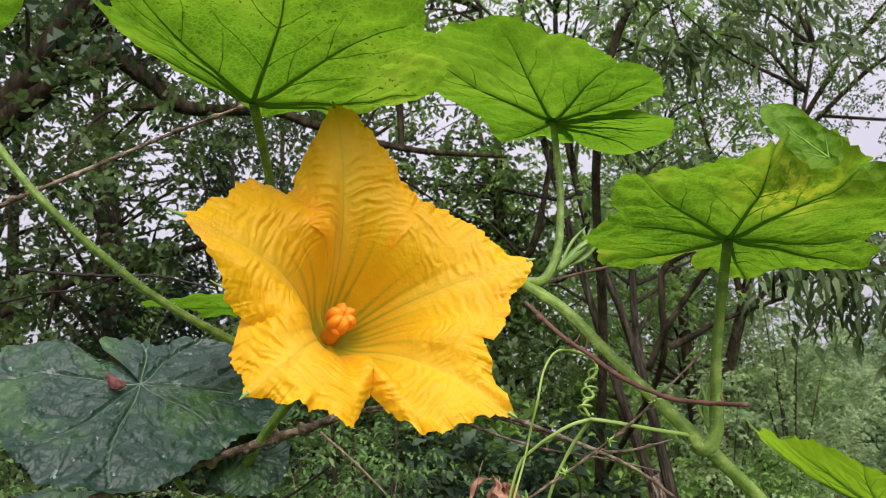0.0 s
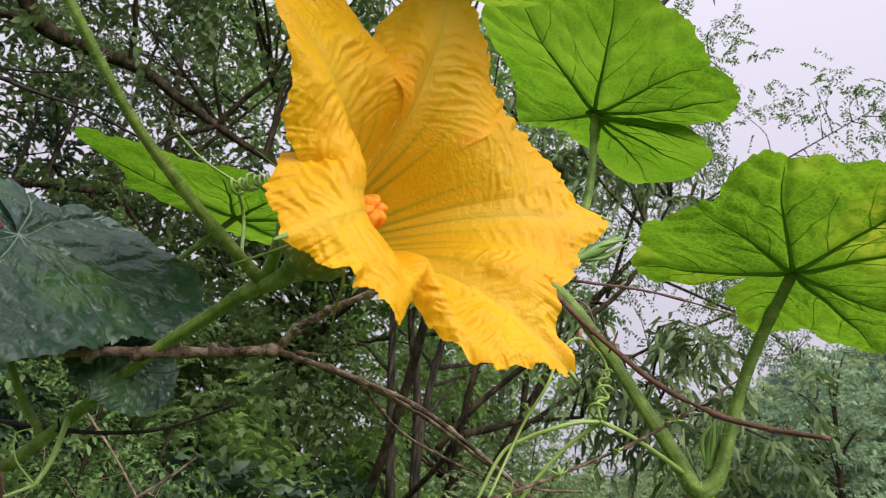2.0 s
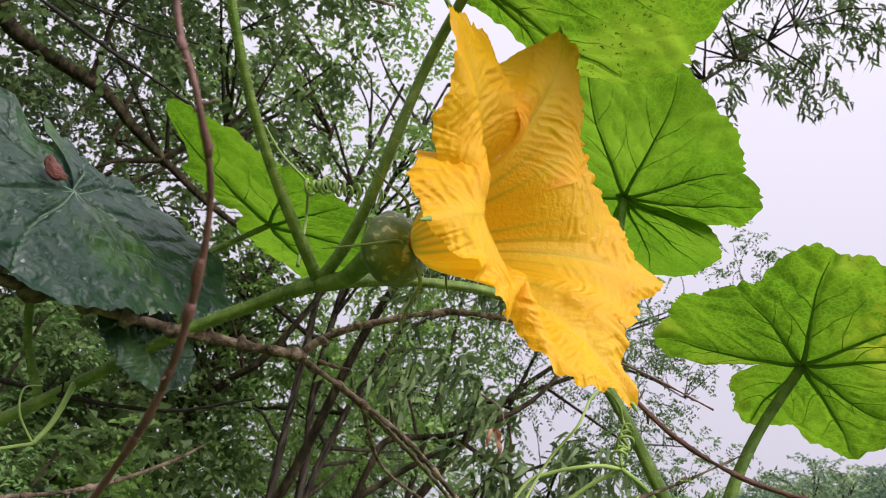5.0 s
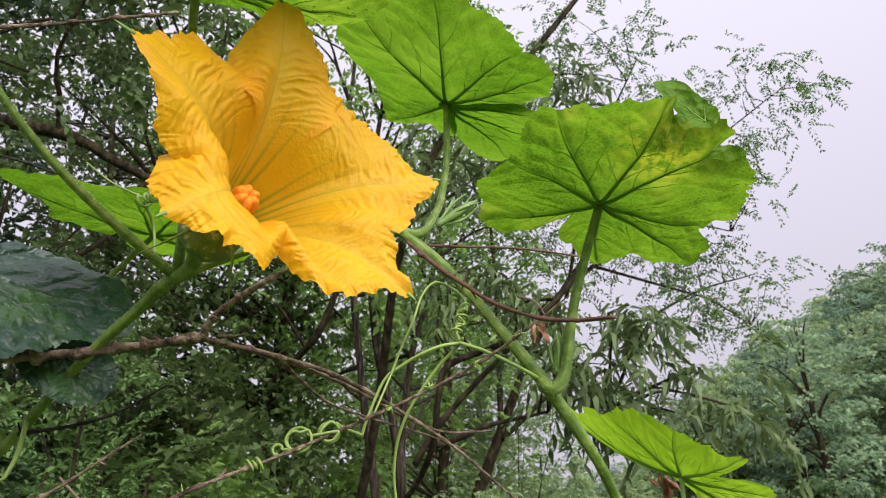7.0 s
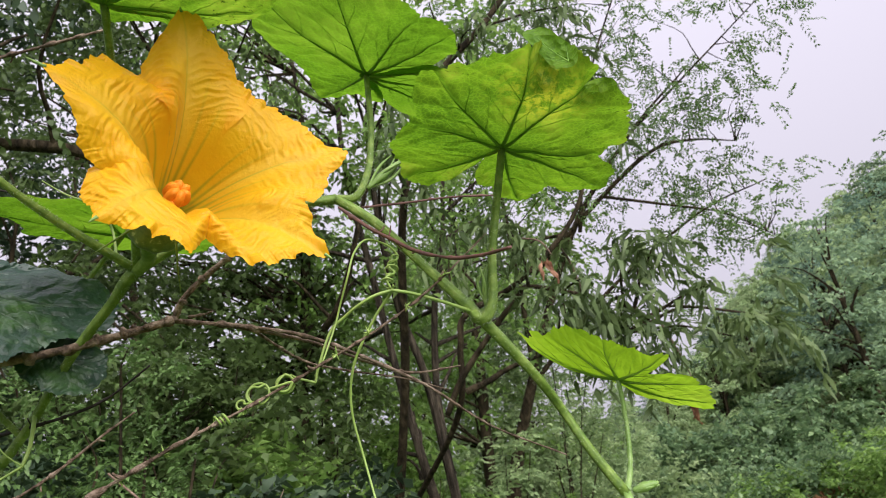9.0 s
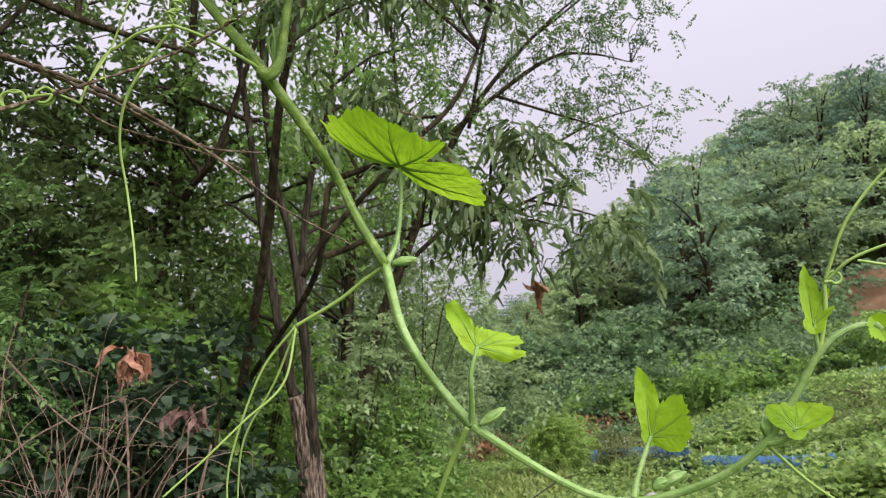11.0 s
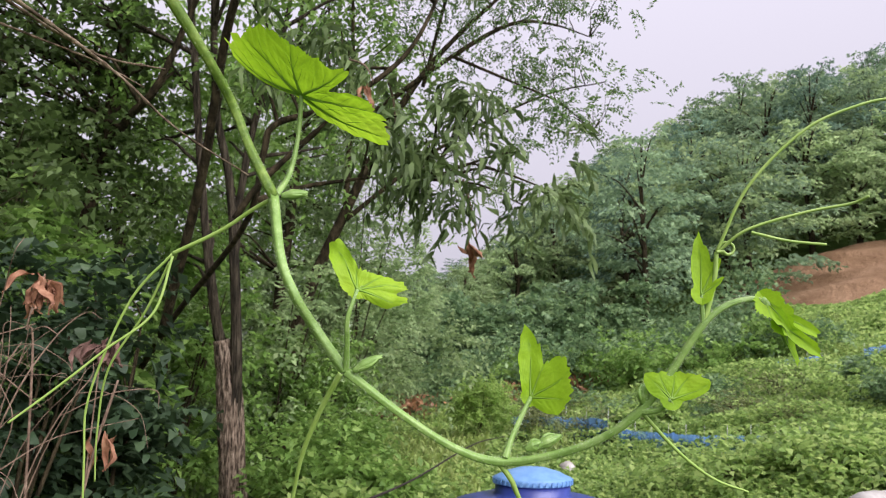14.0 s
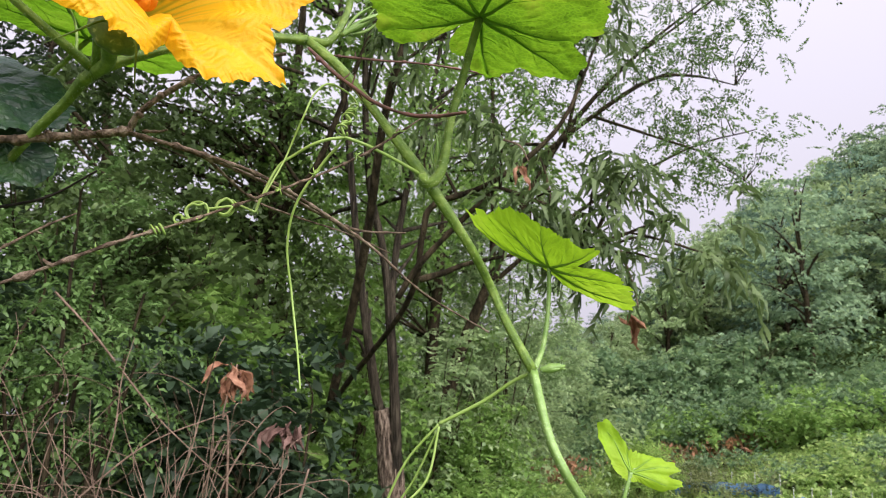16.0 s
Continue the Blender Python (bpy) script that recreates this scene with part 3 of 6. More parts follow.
# the old dark-limbed tree that arches over the flower
near_tree("tree", "dark-barked leaning tree with thick arching limbs", "tree",
          [([(-3.9, 4.9, -0.1), (-3.8, 4.5, 1.4), (-3.5, 4.1, 2.6), (-2.8, 3.7, 3.6), (-1.95, 3.5, 4.0), (-1.67, 3.55, 3.89), (-1.48, 3.62, 3.72), (-1.03, 3.68, 3.66), (-0.8, 3.73, 3.56), (-0.33, 3.82, 3.39), (0.2, 3.9, 3.3)], [0.11, 0.09, 0.08, 0.07, 0.052, 0.045, 0.038, 0.03, 0.024, 0.018, 0.01]),
           ([(-2.8, 3.7, 3.6), (-2.3, 3.6, 4.2), (-1.9, 3.6, 4.8), (-1.3, 3.4, 5.6)], [0.08, 0.06, 0.045, 0.02]),
           ([(-3.5, 4.1, 2.6), (-2.5, 4.4, 3.1), (-1.7, 4.6, 3.3), (-1.1, 4.7, 3.5), (-0.5, 4.8, 4.4)], [0.032, 0.026, 0.020, 0.008])],
          [(-1.2, 3.6, 4.5, 1.5, 0.9, 0.8), (-0.4, 4.1, 5.0, 0.9, 0.7, 0.5), (-1.9, 3.7, 3.3, 0.9, 0.7, 0.7), (-0.9, 3.7, 5.3, 1.0, 0.8, 0.6), (-1.3, 4.5, 2.9, 1.0, 0.6, 0.8), (-2.2, 4.2, 2.6, 0.8, 0.5, 0.8), (-2.2, 4.7, 4.0, 0.9, 0.5, 0.9), (-1.6, 4.9, 4.7, 0.9, 0.5, 0.8), (-3.0, 4.7, 4.3, 0.9, 0.6, 0.9)],
          F_WOOD, M_BARK_DARK, 31, 175, 6, 0.12, 5, 0.20, 0.075, 0.032, branches=70)

# the dark tree behind the shrubs
near_tree("tree", "slender dark-trunked tree behind leafy shrubs", "tree",
          [([(-0.3, 6.9, -0.1), (-0.15, 6.6, 1.5), (-0.02, 6.43, 2.8), (0.05, 6.3, 3.4), (0.2, 6.3, 5.0), (0.1, 6.4, 7.0)], [0.07, 0.058, 0.052, 0.042, 0.03, 0.012]),
           ([(-0.02, 6.43, 2.85), (0.18, 6.0, 3.2), (0.37, 5.72, 3.42), (0.6, 5.5, 4.1), (0.9, 5.3, 5.0)], [0.036, 0.03, 0.026, 0.018, 0.008])],
          [(-1.4, 6.3, 6.6, 1.2, 0.9, 0.8), (-0.4, 6.3, 4.0, 1.1, 0.6, 0.45), (-1.2, 6.0, 4.0, 0.9, 0.6, 0.5), (-0.6, 6.3, 3.1, 0.9, 0.5, 0.7), (-1.1, 6.4, 3.6, 1.1, 0.9, 0.9), (-0.4, 6.2, 2.6, 1.0, 0.6, 0.8), (-0.3, 6.3, 3.6, 1.1, 0.6, 0.5)],
          F_WOOD, M_BARK_DARK, 41, 200, 7, 0.14, 4, 0.24, 0.085, 0.045, branches=60, simple=True)

# the feathery locust that thins out against the sky
near_tree("locust_tree", "feathery locust tree with sparse light green crown", "tree",
          [([(2.0, 9.0, -0.1), (2.1, 8.8, 1.8), (2.5, 8.3, 3.2), (3.1, 7.8, 4.6), (3.9, 7.4, 5.6), (4.7, 7.1, 6.3)], [0.10, 0.08, 0.055, 0.035, 0.02, 0.008]),
           ([(2.5, 8.3, 3.1), (3.4, 7.8, 3.9), (4.4, 7.3, 4.5), (5.1, 7.0, 4.7)], [0.03, 0.02, 0.012, 0.006]),
           ([(2.5, 8.3, 3.2), (2.4, 7.9, 5.0), (2.2, 7.6, 6.8)], [0.035, 0.022, 0.01]),
           ([(3.2, 7.8, 4.6), (3.4, 7.2, 6.0), (3.9, 6.7, 7.2)], [0.022, 0.016, 0.007]),
           ([(3.9, 7.4, 5.6), (4.6, 6.8, 6.1), (5.3, 6.2, 6.6)], [0.016, 0.010, 0.005]),
           ([(2.6, 7.9, 4.2), (3.3, 7.2, 4.75), (3.9, 7.0, 5.15), (4.4, 7.0, 5.25), (4.9, 7.0, 5.2)], [0.030, 0.026, 0.020, 0.013, 0.006]),
           ([(3.3, 7.2, 4.75), (3.9, 7.0, 4.5), (4.5, 7.0, 4.35), (5.0, 7.0, 4.05)], [0.018, 0.014, 0.009, 0.004])],
          [(4.3, 7.2, 5.4, 1.1, 0.9, 0.8), (4.6, 7.1, 4.4, 0.9, 0.8, 0.6), (3.3, 7.6, 6.0, 1.2, 1.0, 0.9), (3.4, 7.0, 7.0, 1.3, 1.0, 0.8), (2.3, 7.6, 6.6, 1.2, 1.0, 1.0), (3.7, 7.5, 3.6, 0.8, 0.6, 0.6), (2.5, 7.8, 4.6, 1.0, 0.8, 0.9), (5.2, 6.2, 6.5, 0.7, 0.6, 0.5), (4.6, 6.7, 6.2, 0.8, 0.7, 0.6), (4.7, 7.0, 5.35, 0.5, 0.4, 0.28), (4.1, 7.0, 5.3, 0.5, 0.4, 0.3), (4.7, 7.0, 4.3, 0.4, 0.3, 0.2)],
          F_LOCUST, M_BARK_DARK, 51, 290, 6, 0.17, 7, 0.26, 0.055, 0.025, branches=120, branch_r=(0.008, 0.002), simple=True)

# further trees that fill the wood
WOOD = [(-3.6, 7.2, 7.6, 61), (-1.6, 8.6, 8.6, 62), (1.9, 8.8, 8.0, 63), (-5.2, 5.0, 7.0, 64), (0.3, 10.4, 9.6, 65), (-3.2, 10.6, 9.4, 66), (3.4, 12.2, 8.4, 67), (-6.6, 8.4, 8.6, 68), (-4.0, 3.2, 6.4, 69), (-2.9, 5.7, 7.4, 72), (-4.2, 6.4, 8.2, 75)]
for (wx, wy, wh, ws) in WOOD:
    rg = np.random.default_rng(ws)
    top = wh
    lean = rg.normal(0, 0.35, 2)
    x0, y0, z0 = wx, wy, gz(wx, wy) - 0.1
    stem = [(x0, y0, z0), (x0 + lean[0] * 0.2, y0 + lean[1] * 0.3, top * 0.25), (wx * 0.5 + x0 * 0.5 + lean[0] * 0.5, wy * 0.5 + y0 * 0.5, top * 0.5), (wx + lean[0], wy + lean[1], top * 0.75), (wx + lean[0] * 1.5, wy, top)]
    low = 2.2
    bl = [(wx + rg.normal(0, 0.7), wy + rg.normal(0, 0.4), rg.uniform(low, top), rg.uniform(0.8, 1.5), rg.uniform(0.7, 1.1), rg.uniform(0.6, 1.0)) for _ in range(7)]
    # leaf tone paints the light: bright right of centre, some crowns dark on the left
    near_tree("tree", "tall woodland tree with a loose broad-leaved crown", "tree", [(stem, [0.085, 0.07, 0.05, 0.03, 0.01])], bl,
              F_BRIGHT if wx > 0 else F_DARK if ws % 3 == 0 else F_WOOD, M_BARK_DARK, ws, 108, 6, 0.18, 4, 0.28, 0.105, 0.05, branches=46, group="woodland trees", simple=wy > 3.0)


# ================= shrubs under the trees =================
def shrub(name, label, x, y, h, r, mat, seed, pairs=4, reach=0.2, leaf_len=0.07, leaf_wid=0.035, clumps=55, each=6, group="", droop=0.2, low=0.15):
    rng = np.random.default_rng(seed)
    z0 = gz(x, y)
    bush = thing(name, label, "shrub", group, at=(0, 0, 0))
    stems = []
    tips = []
    for _ in range(6):
        a = rng.uniform(0, 6.28)
        tip = np.array([x + math.cos(a) * r * 0.6, y + math.sin(a) * r * 0.6, z0 + h * rng.uniform(0.7, 1)])
        p = np.array([[x, y, z0 - 0.05], [x + math.cos(a) * r * 0.15, y + math.sin(a) * r * 0.15, z0 + h * 0.4], tip])
        v, q, _ = tube_arrays(p, [0.018, 0.004], 9, 5, knobs=0.1, seed=seed)
        stems.append((v, q))
        tips.append(spline(p, 8))
    bl = [(x, y, z0 + h * (0.5 + low / 2), r, r * 0.8, h * 0.5)] + [(x + rng.normal(0, r * 0.5), y + rng.normal(0, r * 0.4), z0 + h * rng.uniform(0.35, 0.9), r * 0.5, r * 0.4, h * 0.22) for _ in range(4)]
    p, w, c = clumped(rng, bl, clumps, each, 0.11)
    if mat is F_DARK or mat is F_LOCUST:
        up = p[:, 2] > z0 + h * (rng.uniform(0.25, 0.6, len(p)) if mat is F_DARK else rng.uniform(0.52, 0.74, len(p)))
        p, w = p[up], w[up]
    p[:, 2] = np.maximum(p[:, 2], z0 + 0.08)
    br = limbs(rng, np.vstack(tips), c[:14], 0.007, 0.002)
    for v, q in stems + br:
        np_mesh("stem", v, q, M_BARK_DARK, bush)
    b_, d_, u_ = sprigs(rng, p, w, pairs, np.full(len(p), reach), 0.95, droop, 0.35)
    k = len(b_)
    leaf_mass("foliage", b_, d_, u_, leaf_len * rng.uniform(0.65, 1.15, k), leaf_wid * rng.uniform(0.7, 1.15, k), mat, bush, droop=0.1, simple=y > 3.5)
    return bush


# leaf tones chosen by place: F_DARK paints deep shade, F_BRIGHT paints light coming in
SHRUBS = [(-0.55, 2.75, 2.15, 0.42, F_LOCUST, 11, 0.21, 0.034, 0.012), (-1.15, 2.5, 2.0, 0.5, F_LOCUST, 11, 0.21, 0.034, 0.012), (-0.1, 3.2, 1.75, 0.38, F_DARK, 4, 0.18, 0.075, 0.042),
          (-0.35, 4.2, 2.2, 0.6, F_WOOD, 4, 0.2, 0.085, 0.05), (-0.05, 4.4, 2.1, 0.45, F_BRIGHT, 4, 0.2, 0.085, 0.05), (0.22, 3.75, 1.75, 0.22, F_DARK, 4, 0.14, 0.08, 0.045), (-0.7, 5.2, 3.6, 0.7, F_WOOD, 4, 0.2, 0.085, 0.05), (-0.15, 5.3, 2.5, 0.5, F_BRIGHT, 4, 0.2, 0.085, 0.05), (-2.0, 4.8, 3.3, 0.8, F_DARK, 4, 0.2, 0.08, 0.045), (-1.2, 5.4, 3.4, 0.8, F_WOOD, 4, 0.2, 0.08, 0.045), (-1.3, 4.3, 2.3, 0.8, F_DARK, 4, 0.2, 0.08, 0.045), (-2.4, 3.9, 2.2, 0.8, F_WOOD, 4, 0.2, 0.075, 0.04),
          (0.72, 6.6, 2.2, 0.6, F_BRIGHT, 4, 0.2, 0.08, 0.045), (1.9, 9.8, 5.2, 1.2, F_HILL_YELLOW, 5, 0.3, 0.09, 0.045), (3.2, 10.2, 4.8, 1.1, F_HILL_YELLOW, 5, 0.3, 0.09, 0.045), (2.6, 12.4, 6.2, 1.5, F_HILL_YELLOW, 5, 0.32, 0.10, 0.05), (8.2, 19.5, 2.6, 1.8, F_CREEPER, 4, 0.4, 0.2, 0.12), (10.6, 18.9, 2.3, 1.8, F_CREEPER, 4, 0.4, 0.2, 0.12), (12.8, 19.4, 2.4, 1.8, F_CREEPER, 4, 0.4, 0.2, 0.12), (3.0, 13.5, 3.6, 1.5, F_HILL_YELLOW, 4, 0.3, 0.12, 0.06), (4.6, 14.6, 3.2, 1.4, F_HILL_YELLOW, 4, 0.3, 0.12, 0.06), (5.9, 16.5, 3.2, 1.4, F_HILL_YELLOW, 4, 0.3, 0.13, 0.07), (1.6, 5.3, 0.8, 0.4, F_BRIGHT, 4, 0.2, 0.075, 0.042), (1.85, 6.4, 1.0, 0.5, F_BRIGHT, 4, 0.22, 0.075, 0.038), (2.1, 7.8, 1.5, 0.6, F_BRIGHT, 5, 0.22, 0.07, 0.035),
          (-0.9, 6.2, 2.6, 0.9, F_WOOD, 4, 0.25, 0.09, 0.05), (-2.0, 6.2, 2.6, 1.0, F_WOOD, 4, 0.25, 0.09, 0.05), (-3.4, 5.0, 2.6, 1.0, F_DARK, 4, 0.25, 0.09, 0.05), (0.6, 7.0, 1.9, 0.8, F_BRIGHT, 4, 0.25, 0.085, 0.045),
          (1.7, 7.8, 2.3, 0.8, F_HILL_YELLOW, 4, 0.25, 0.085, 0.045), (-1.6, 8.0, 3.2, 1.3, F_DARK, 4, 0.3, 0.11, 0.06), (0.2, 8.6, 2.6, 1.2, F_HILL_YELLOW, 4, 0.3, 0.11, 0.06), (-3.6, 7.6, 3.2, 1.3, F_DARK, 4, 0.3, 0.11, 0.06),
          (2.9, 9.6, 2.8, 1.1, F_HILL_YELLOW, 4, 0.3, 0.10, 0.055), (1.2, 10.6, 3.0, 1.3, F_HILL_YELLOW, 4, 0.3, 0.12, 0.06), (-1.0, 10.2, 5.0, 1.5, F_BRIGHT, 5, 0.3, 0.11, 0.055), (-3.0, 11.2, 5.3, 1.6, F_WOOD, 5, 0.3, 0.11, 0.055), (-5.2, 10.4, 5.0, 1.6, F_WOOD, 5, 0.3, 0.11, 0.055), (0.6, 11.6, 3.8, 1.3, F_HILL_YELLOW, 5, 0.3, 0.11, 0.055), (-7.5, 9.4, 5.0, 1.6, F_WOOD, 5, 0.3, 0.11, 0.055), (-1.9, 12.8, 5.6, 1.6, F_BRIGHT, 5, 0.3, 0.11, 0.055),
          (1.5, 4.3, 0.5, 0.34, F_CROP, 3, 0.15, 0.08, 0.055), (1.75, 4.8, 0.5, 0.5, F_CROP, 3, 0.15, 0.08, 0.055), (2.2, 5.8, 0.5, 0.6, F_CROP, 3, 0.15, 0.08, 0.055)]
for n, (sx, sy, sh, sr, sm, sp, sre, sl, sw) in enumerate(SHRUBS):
    lab = {F_HILL_YELLOW.name: "yellowish-green thicket between wood and hill, paled in colour for haze", F_LOCUST.name: "young locust shrub with feathery compound leaves", F_DARK.name: "shrub with oval leaves, darkened in colour for the shade", F_WOOD.name: "green woodland shrub under the trees", F_BRIGHT.name: "woodland shrub with light put into its pale green leaf colour", F_CREEPER.name: "creeper-covered shrub at the field's far edge", F_CROP.name: "low leafy weeds at the wood's edge"}[sm.name]
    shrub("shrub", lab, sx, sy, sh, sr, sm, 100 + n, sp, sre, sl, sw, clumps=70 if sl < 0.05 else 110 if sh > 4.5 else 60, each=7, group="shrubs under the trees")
shrub("bush", "round bright green bush standing alone in the field", 5.62, 11.3, 0.98, 0.42, F_BUSH, 190, 5, 0.17, 0.060, 0.030, clumps=90, each=7, droop=0.05)


# ================= the wooded hill =================
def hill_tree(seed, h, spread_, mat, pine=False):
    rng = np.random.default_rng(seed)
    tree = thing("pine_tree" if pine else "tree", "dark pine on the hill's crest" if pine else "broad-leaved tree on the far wooded hillside", "tree", "trees on the hill")
    tube("trunk", [(0, 0, -0.6), (0.1, 0.05, h * 0.3), (-0.1, 0.1, h * 0.6), (0.05, 0, h * 0.95)], [0.16, 0.13, 0.09, 0.02], M_BARK_DARK, tree, m=12, seg=7)
    # the crown is built of flat, spreading sprays on ascending boughs, with shade between them
    pads, dirs = [], []
    count = 26 if pine else 44
    for j in range(count):
        z = 0.22 + 0.80 * ((j + rng.uniform(0, 1)) / count) ** 0.85
        w = spread_ * (0.5 + 1.1 * math.sin(math.pi * min(1, 0.12 + 0.83 * z)) ** 0.8) * 0.72
        a = j * 2.4 + rng.normal(0, 0.35)
        rad = w * rng.uniform(0.35, 0.95) * (1 - 0.75 * max(0, z - 0.8) * 4 * 0.5)
        pads.append((math.cos(a) * rad, math.sin(a) * rad, h * z - 0.12 * rad, a, w * rng.uniform(0.26, 0.44), w * rng.uniform(0.16, 0.27)))
        if j % 3 == 0:
            tube("bough", [(0, 0, h * z * 0.72), (math.cos(a) * rad * 0.5, math.sin(a) * rad * 0.5, h * z * 0.9), (math.cos(a) * rad, math.sin(a) * rad, h * z - 0.12 * rad)], [0.05, 0.03, 0.012], M_BARK_DARK, tree, m=7, seg=5)
    pd = np.array(pads)
    n_leaf = 2600 if pine else 4000
    pick = rng.choice(count, n_leaf, p=pd[:, 4] * pd[:, 5] / (pd[:, 4] * pd[:, 5]).sum())
    q = pd[pick]
    disc = unit(rng.normal(size=(n_leaf, 2))) * (rng.uniform(0, 1, n_leaf) ** 0.45)[:, None]
    # each spray breaks up into smaller tufts
    disc = disc + 0.10 * np.sin(disc[:, ::-1] * 11 + pick[:, None])
    lo, la = disc[:, 0] * q[:, 4], disc[:, 1] * q[:, 5]
    ca, sa = np.cos(q[:, 3]), np.sin(q[:, 3])
    p = np.stack([q[:, 0] + lo * ca - la * sa, q[:, 1] + lo * sa + la * ca, q[:, 2] - 0.10 * (lo * lo + la * la) / q[:, 5] + rng.normal(0, 0.05, n_leaf) + 0.16 * np.sin(lo * 5 + pick) * np.cos(la * 6)], 1)
    w = np.stack([ca, sa, -0.15 + 0 * ca], 1) * 0.8 + rng.normal(0, 0.6, (n_leaf, 3)) * (1, 1, 0.5)
    up = rng.normal(0, 0.38, (n_leaf, 3)) + (0, 0, 1)
    size = rng.uniform(0.16, 0.33, n_leaf)
    leaf_mass("crown", p, w, up, size, size * rng.uniform(0.4, 0.62, n_leaf) * (0.5 if pine else 1), mat, tree, simple=True)
    return tree


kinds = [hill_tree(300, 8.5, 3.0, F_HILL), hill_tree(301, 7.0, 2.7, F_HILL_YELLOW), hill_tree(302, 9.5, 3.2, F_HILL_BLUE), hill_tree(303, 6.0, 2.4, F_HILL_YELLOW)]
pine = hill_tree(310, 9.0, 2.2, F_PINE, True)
hr = np.random.default_rng(5)
spots = [(d, az) for d in (24, 28, 32, 36.5, 41, 46, 51, 56, 61) for az in np.arange(14, 66, 380 / (d * 3.1))]
first = {}
SKY_AZ, SKY_EL = (4, 20, 24, 28, 31, 33.4, 35, 36, 40.5, 43, 45, 52, 56, 70), (6, 7.5, 9.0, 11.0, 14.5, 15.5, 16.8, 18.0, 19.2, 20.0, 21.5, 21.3, 22.0, 22.5)
for d, az in spots:
    d2, a2 = d + hr.normal(0, 1.0), radians(az + hr.normal(0, 1.2))
    x, y = d2 * math.sin(a2), d2 * math.cos(a2)
    az2 = math.degrees(a2)
    # the field and the bare bank stay open
    if d2 < 27 and az2 > 22 or d2 < 30 and az2 > 38 or d2 < 37 and az2 > 45.5:
        continue
    k = int(hr.integers(0, 4))
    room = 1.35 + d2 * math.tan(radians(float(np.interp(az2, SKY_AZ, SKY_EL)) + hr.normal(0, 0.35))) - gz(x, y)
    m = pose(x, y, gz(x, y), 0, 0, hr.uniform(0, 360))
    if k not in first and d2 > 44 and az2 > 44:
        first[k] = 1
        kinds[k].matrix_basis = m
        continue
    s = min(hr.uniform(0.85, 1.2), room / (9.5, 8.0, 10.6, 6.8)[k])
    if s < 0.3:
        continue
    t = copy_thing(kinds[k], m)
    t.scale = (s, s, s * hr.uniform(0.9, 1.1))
for n, (az, d, s) in enumerate([(35.9, 57, 0.72), (36.7, 58, 0.66), (40.4, 60, 0.6), (39.6, 60, 0.55), (45.3, 61, 0.6)]):
    x, y = d * math.sin(radians(az)), d * math.cos(radians(az))
    m = pose(x, y, gz(x, y), 0, 0, 70 * n)
    t = pine if n == 0 else copy_thing(pine, m)
    t.matrix_basis = m
    t.scale = (s, s, s)
FIELD_AZ, FIELD_END = (12, 30, 40, 46, 50), (15.0, 16.8, 19.0, 25.0, 30.0)
# undergrowth at the foot of the hill
ur = np.random.default_rng(8)
k = 110000
ua, ud = np.radians(ur.uniform(5, 62, k)), 15 + 31 * ur.uniform(0, 1, k) ** 1.3
ux, uy = ud * np.sin(ua), ud * np.cos(ua)
keep = (ud > np.interp(np.degrees(ua), FIELD_AZ, FIELD_END)) & (ud < np.interp(np.degrees(ua), FIELD_AZ, FIELD_END) + np.interp(np.degrees(ua), (5, 24, 34, 44, 60), (3, 5, 9, 8, 6)) + 1.5 * np.sin(ua * 40)) & ~( (ud > 27) & (ud < 38) & (np.degrees(ua) > 46))
ux, uy = ux[keep], uy[keep]
k = len(ux)
uz = ground_height(ux, uy) + ur.uniform(0, 1, k) ** 1.5 * (0.5 + (1.3 + 0.12 * np.clip(np.hypot(ux, uy) - 24, 0, 12)) * (np.sin(ux * 0.9) * np.cos(uy * 0.8) * 0.5 + 0.5))
leaf_mass("undergrowth", np.stack([ux, uy, uz], 1), ur.normal(0, 1, (k, 3)) * (1, 1, 0.5), ur.normal(0, 0.5, (k, 3)) + (0, 0, 1), ur.uniform(0.12, 0.28, k) * np.clip(np.hypot(ux, uy) / 30, 0.5, 1), ur.uniform(0.08, 0.19, k) * np.clip(np.hypot(ux, uy) / 30, 0.5, 1), F_CREEPER, None,
          "dense green undergrowth at the foot of the wooded hill", kind="stuff", simple=True)["category"] = "undergrowth"


# ================= the field =================
NETS = [((6.4, 11.7), (6.7, 9.4)), ((6.6, 9.0), (7.0, 7.8)), ((7.0, 7.8), (7.9, 6.8)), ((11.9, 13.3), (12.2, 12.9)), ((13.0, 12.4), (13.7, 11.9)), ((14.2, 11.3), (14.8, 10.7))]
fr = np.random.default_rng(9)
k = 210000
fa, fd = np.radians(fr.uniform(12, 66, k)), 3.6 + 26.0 * fr.uniform(0, 1, k) ** 1.15
fx, fy = fd * np.sin(fa), fd * np.cos(fa)
near_net = np.zeros(k, bool)
for (ax, ay), (bx, by) in NETS:
    # plants grow thin just in front of the netting
    a0, a1 = math.atan2(ax, ay), math.atan2(bx, by)
    away = np.interp(fa, (a0 - 0.01, a1 + 0.01), (math.hypot(ax, ay), math.hypot(bx, by)))
    near_net |= (fa > a0 - 0.01) & (fa < a1 + 0.01) & (fd < away + 0.15) & (fd > away - 1.5)
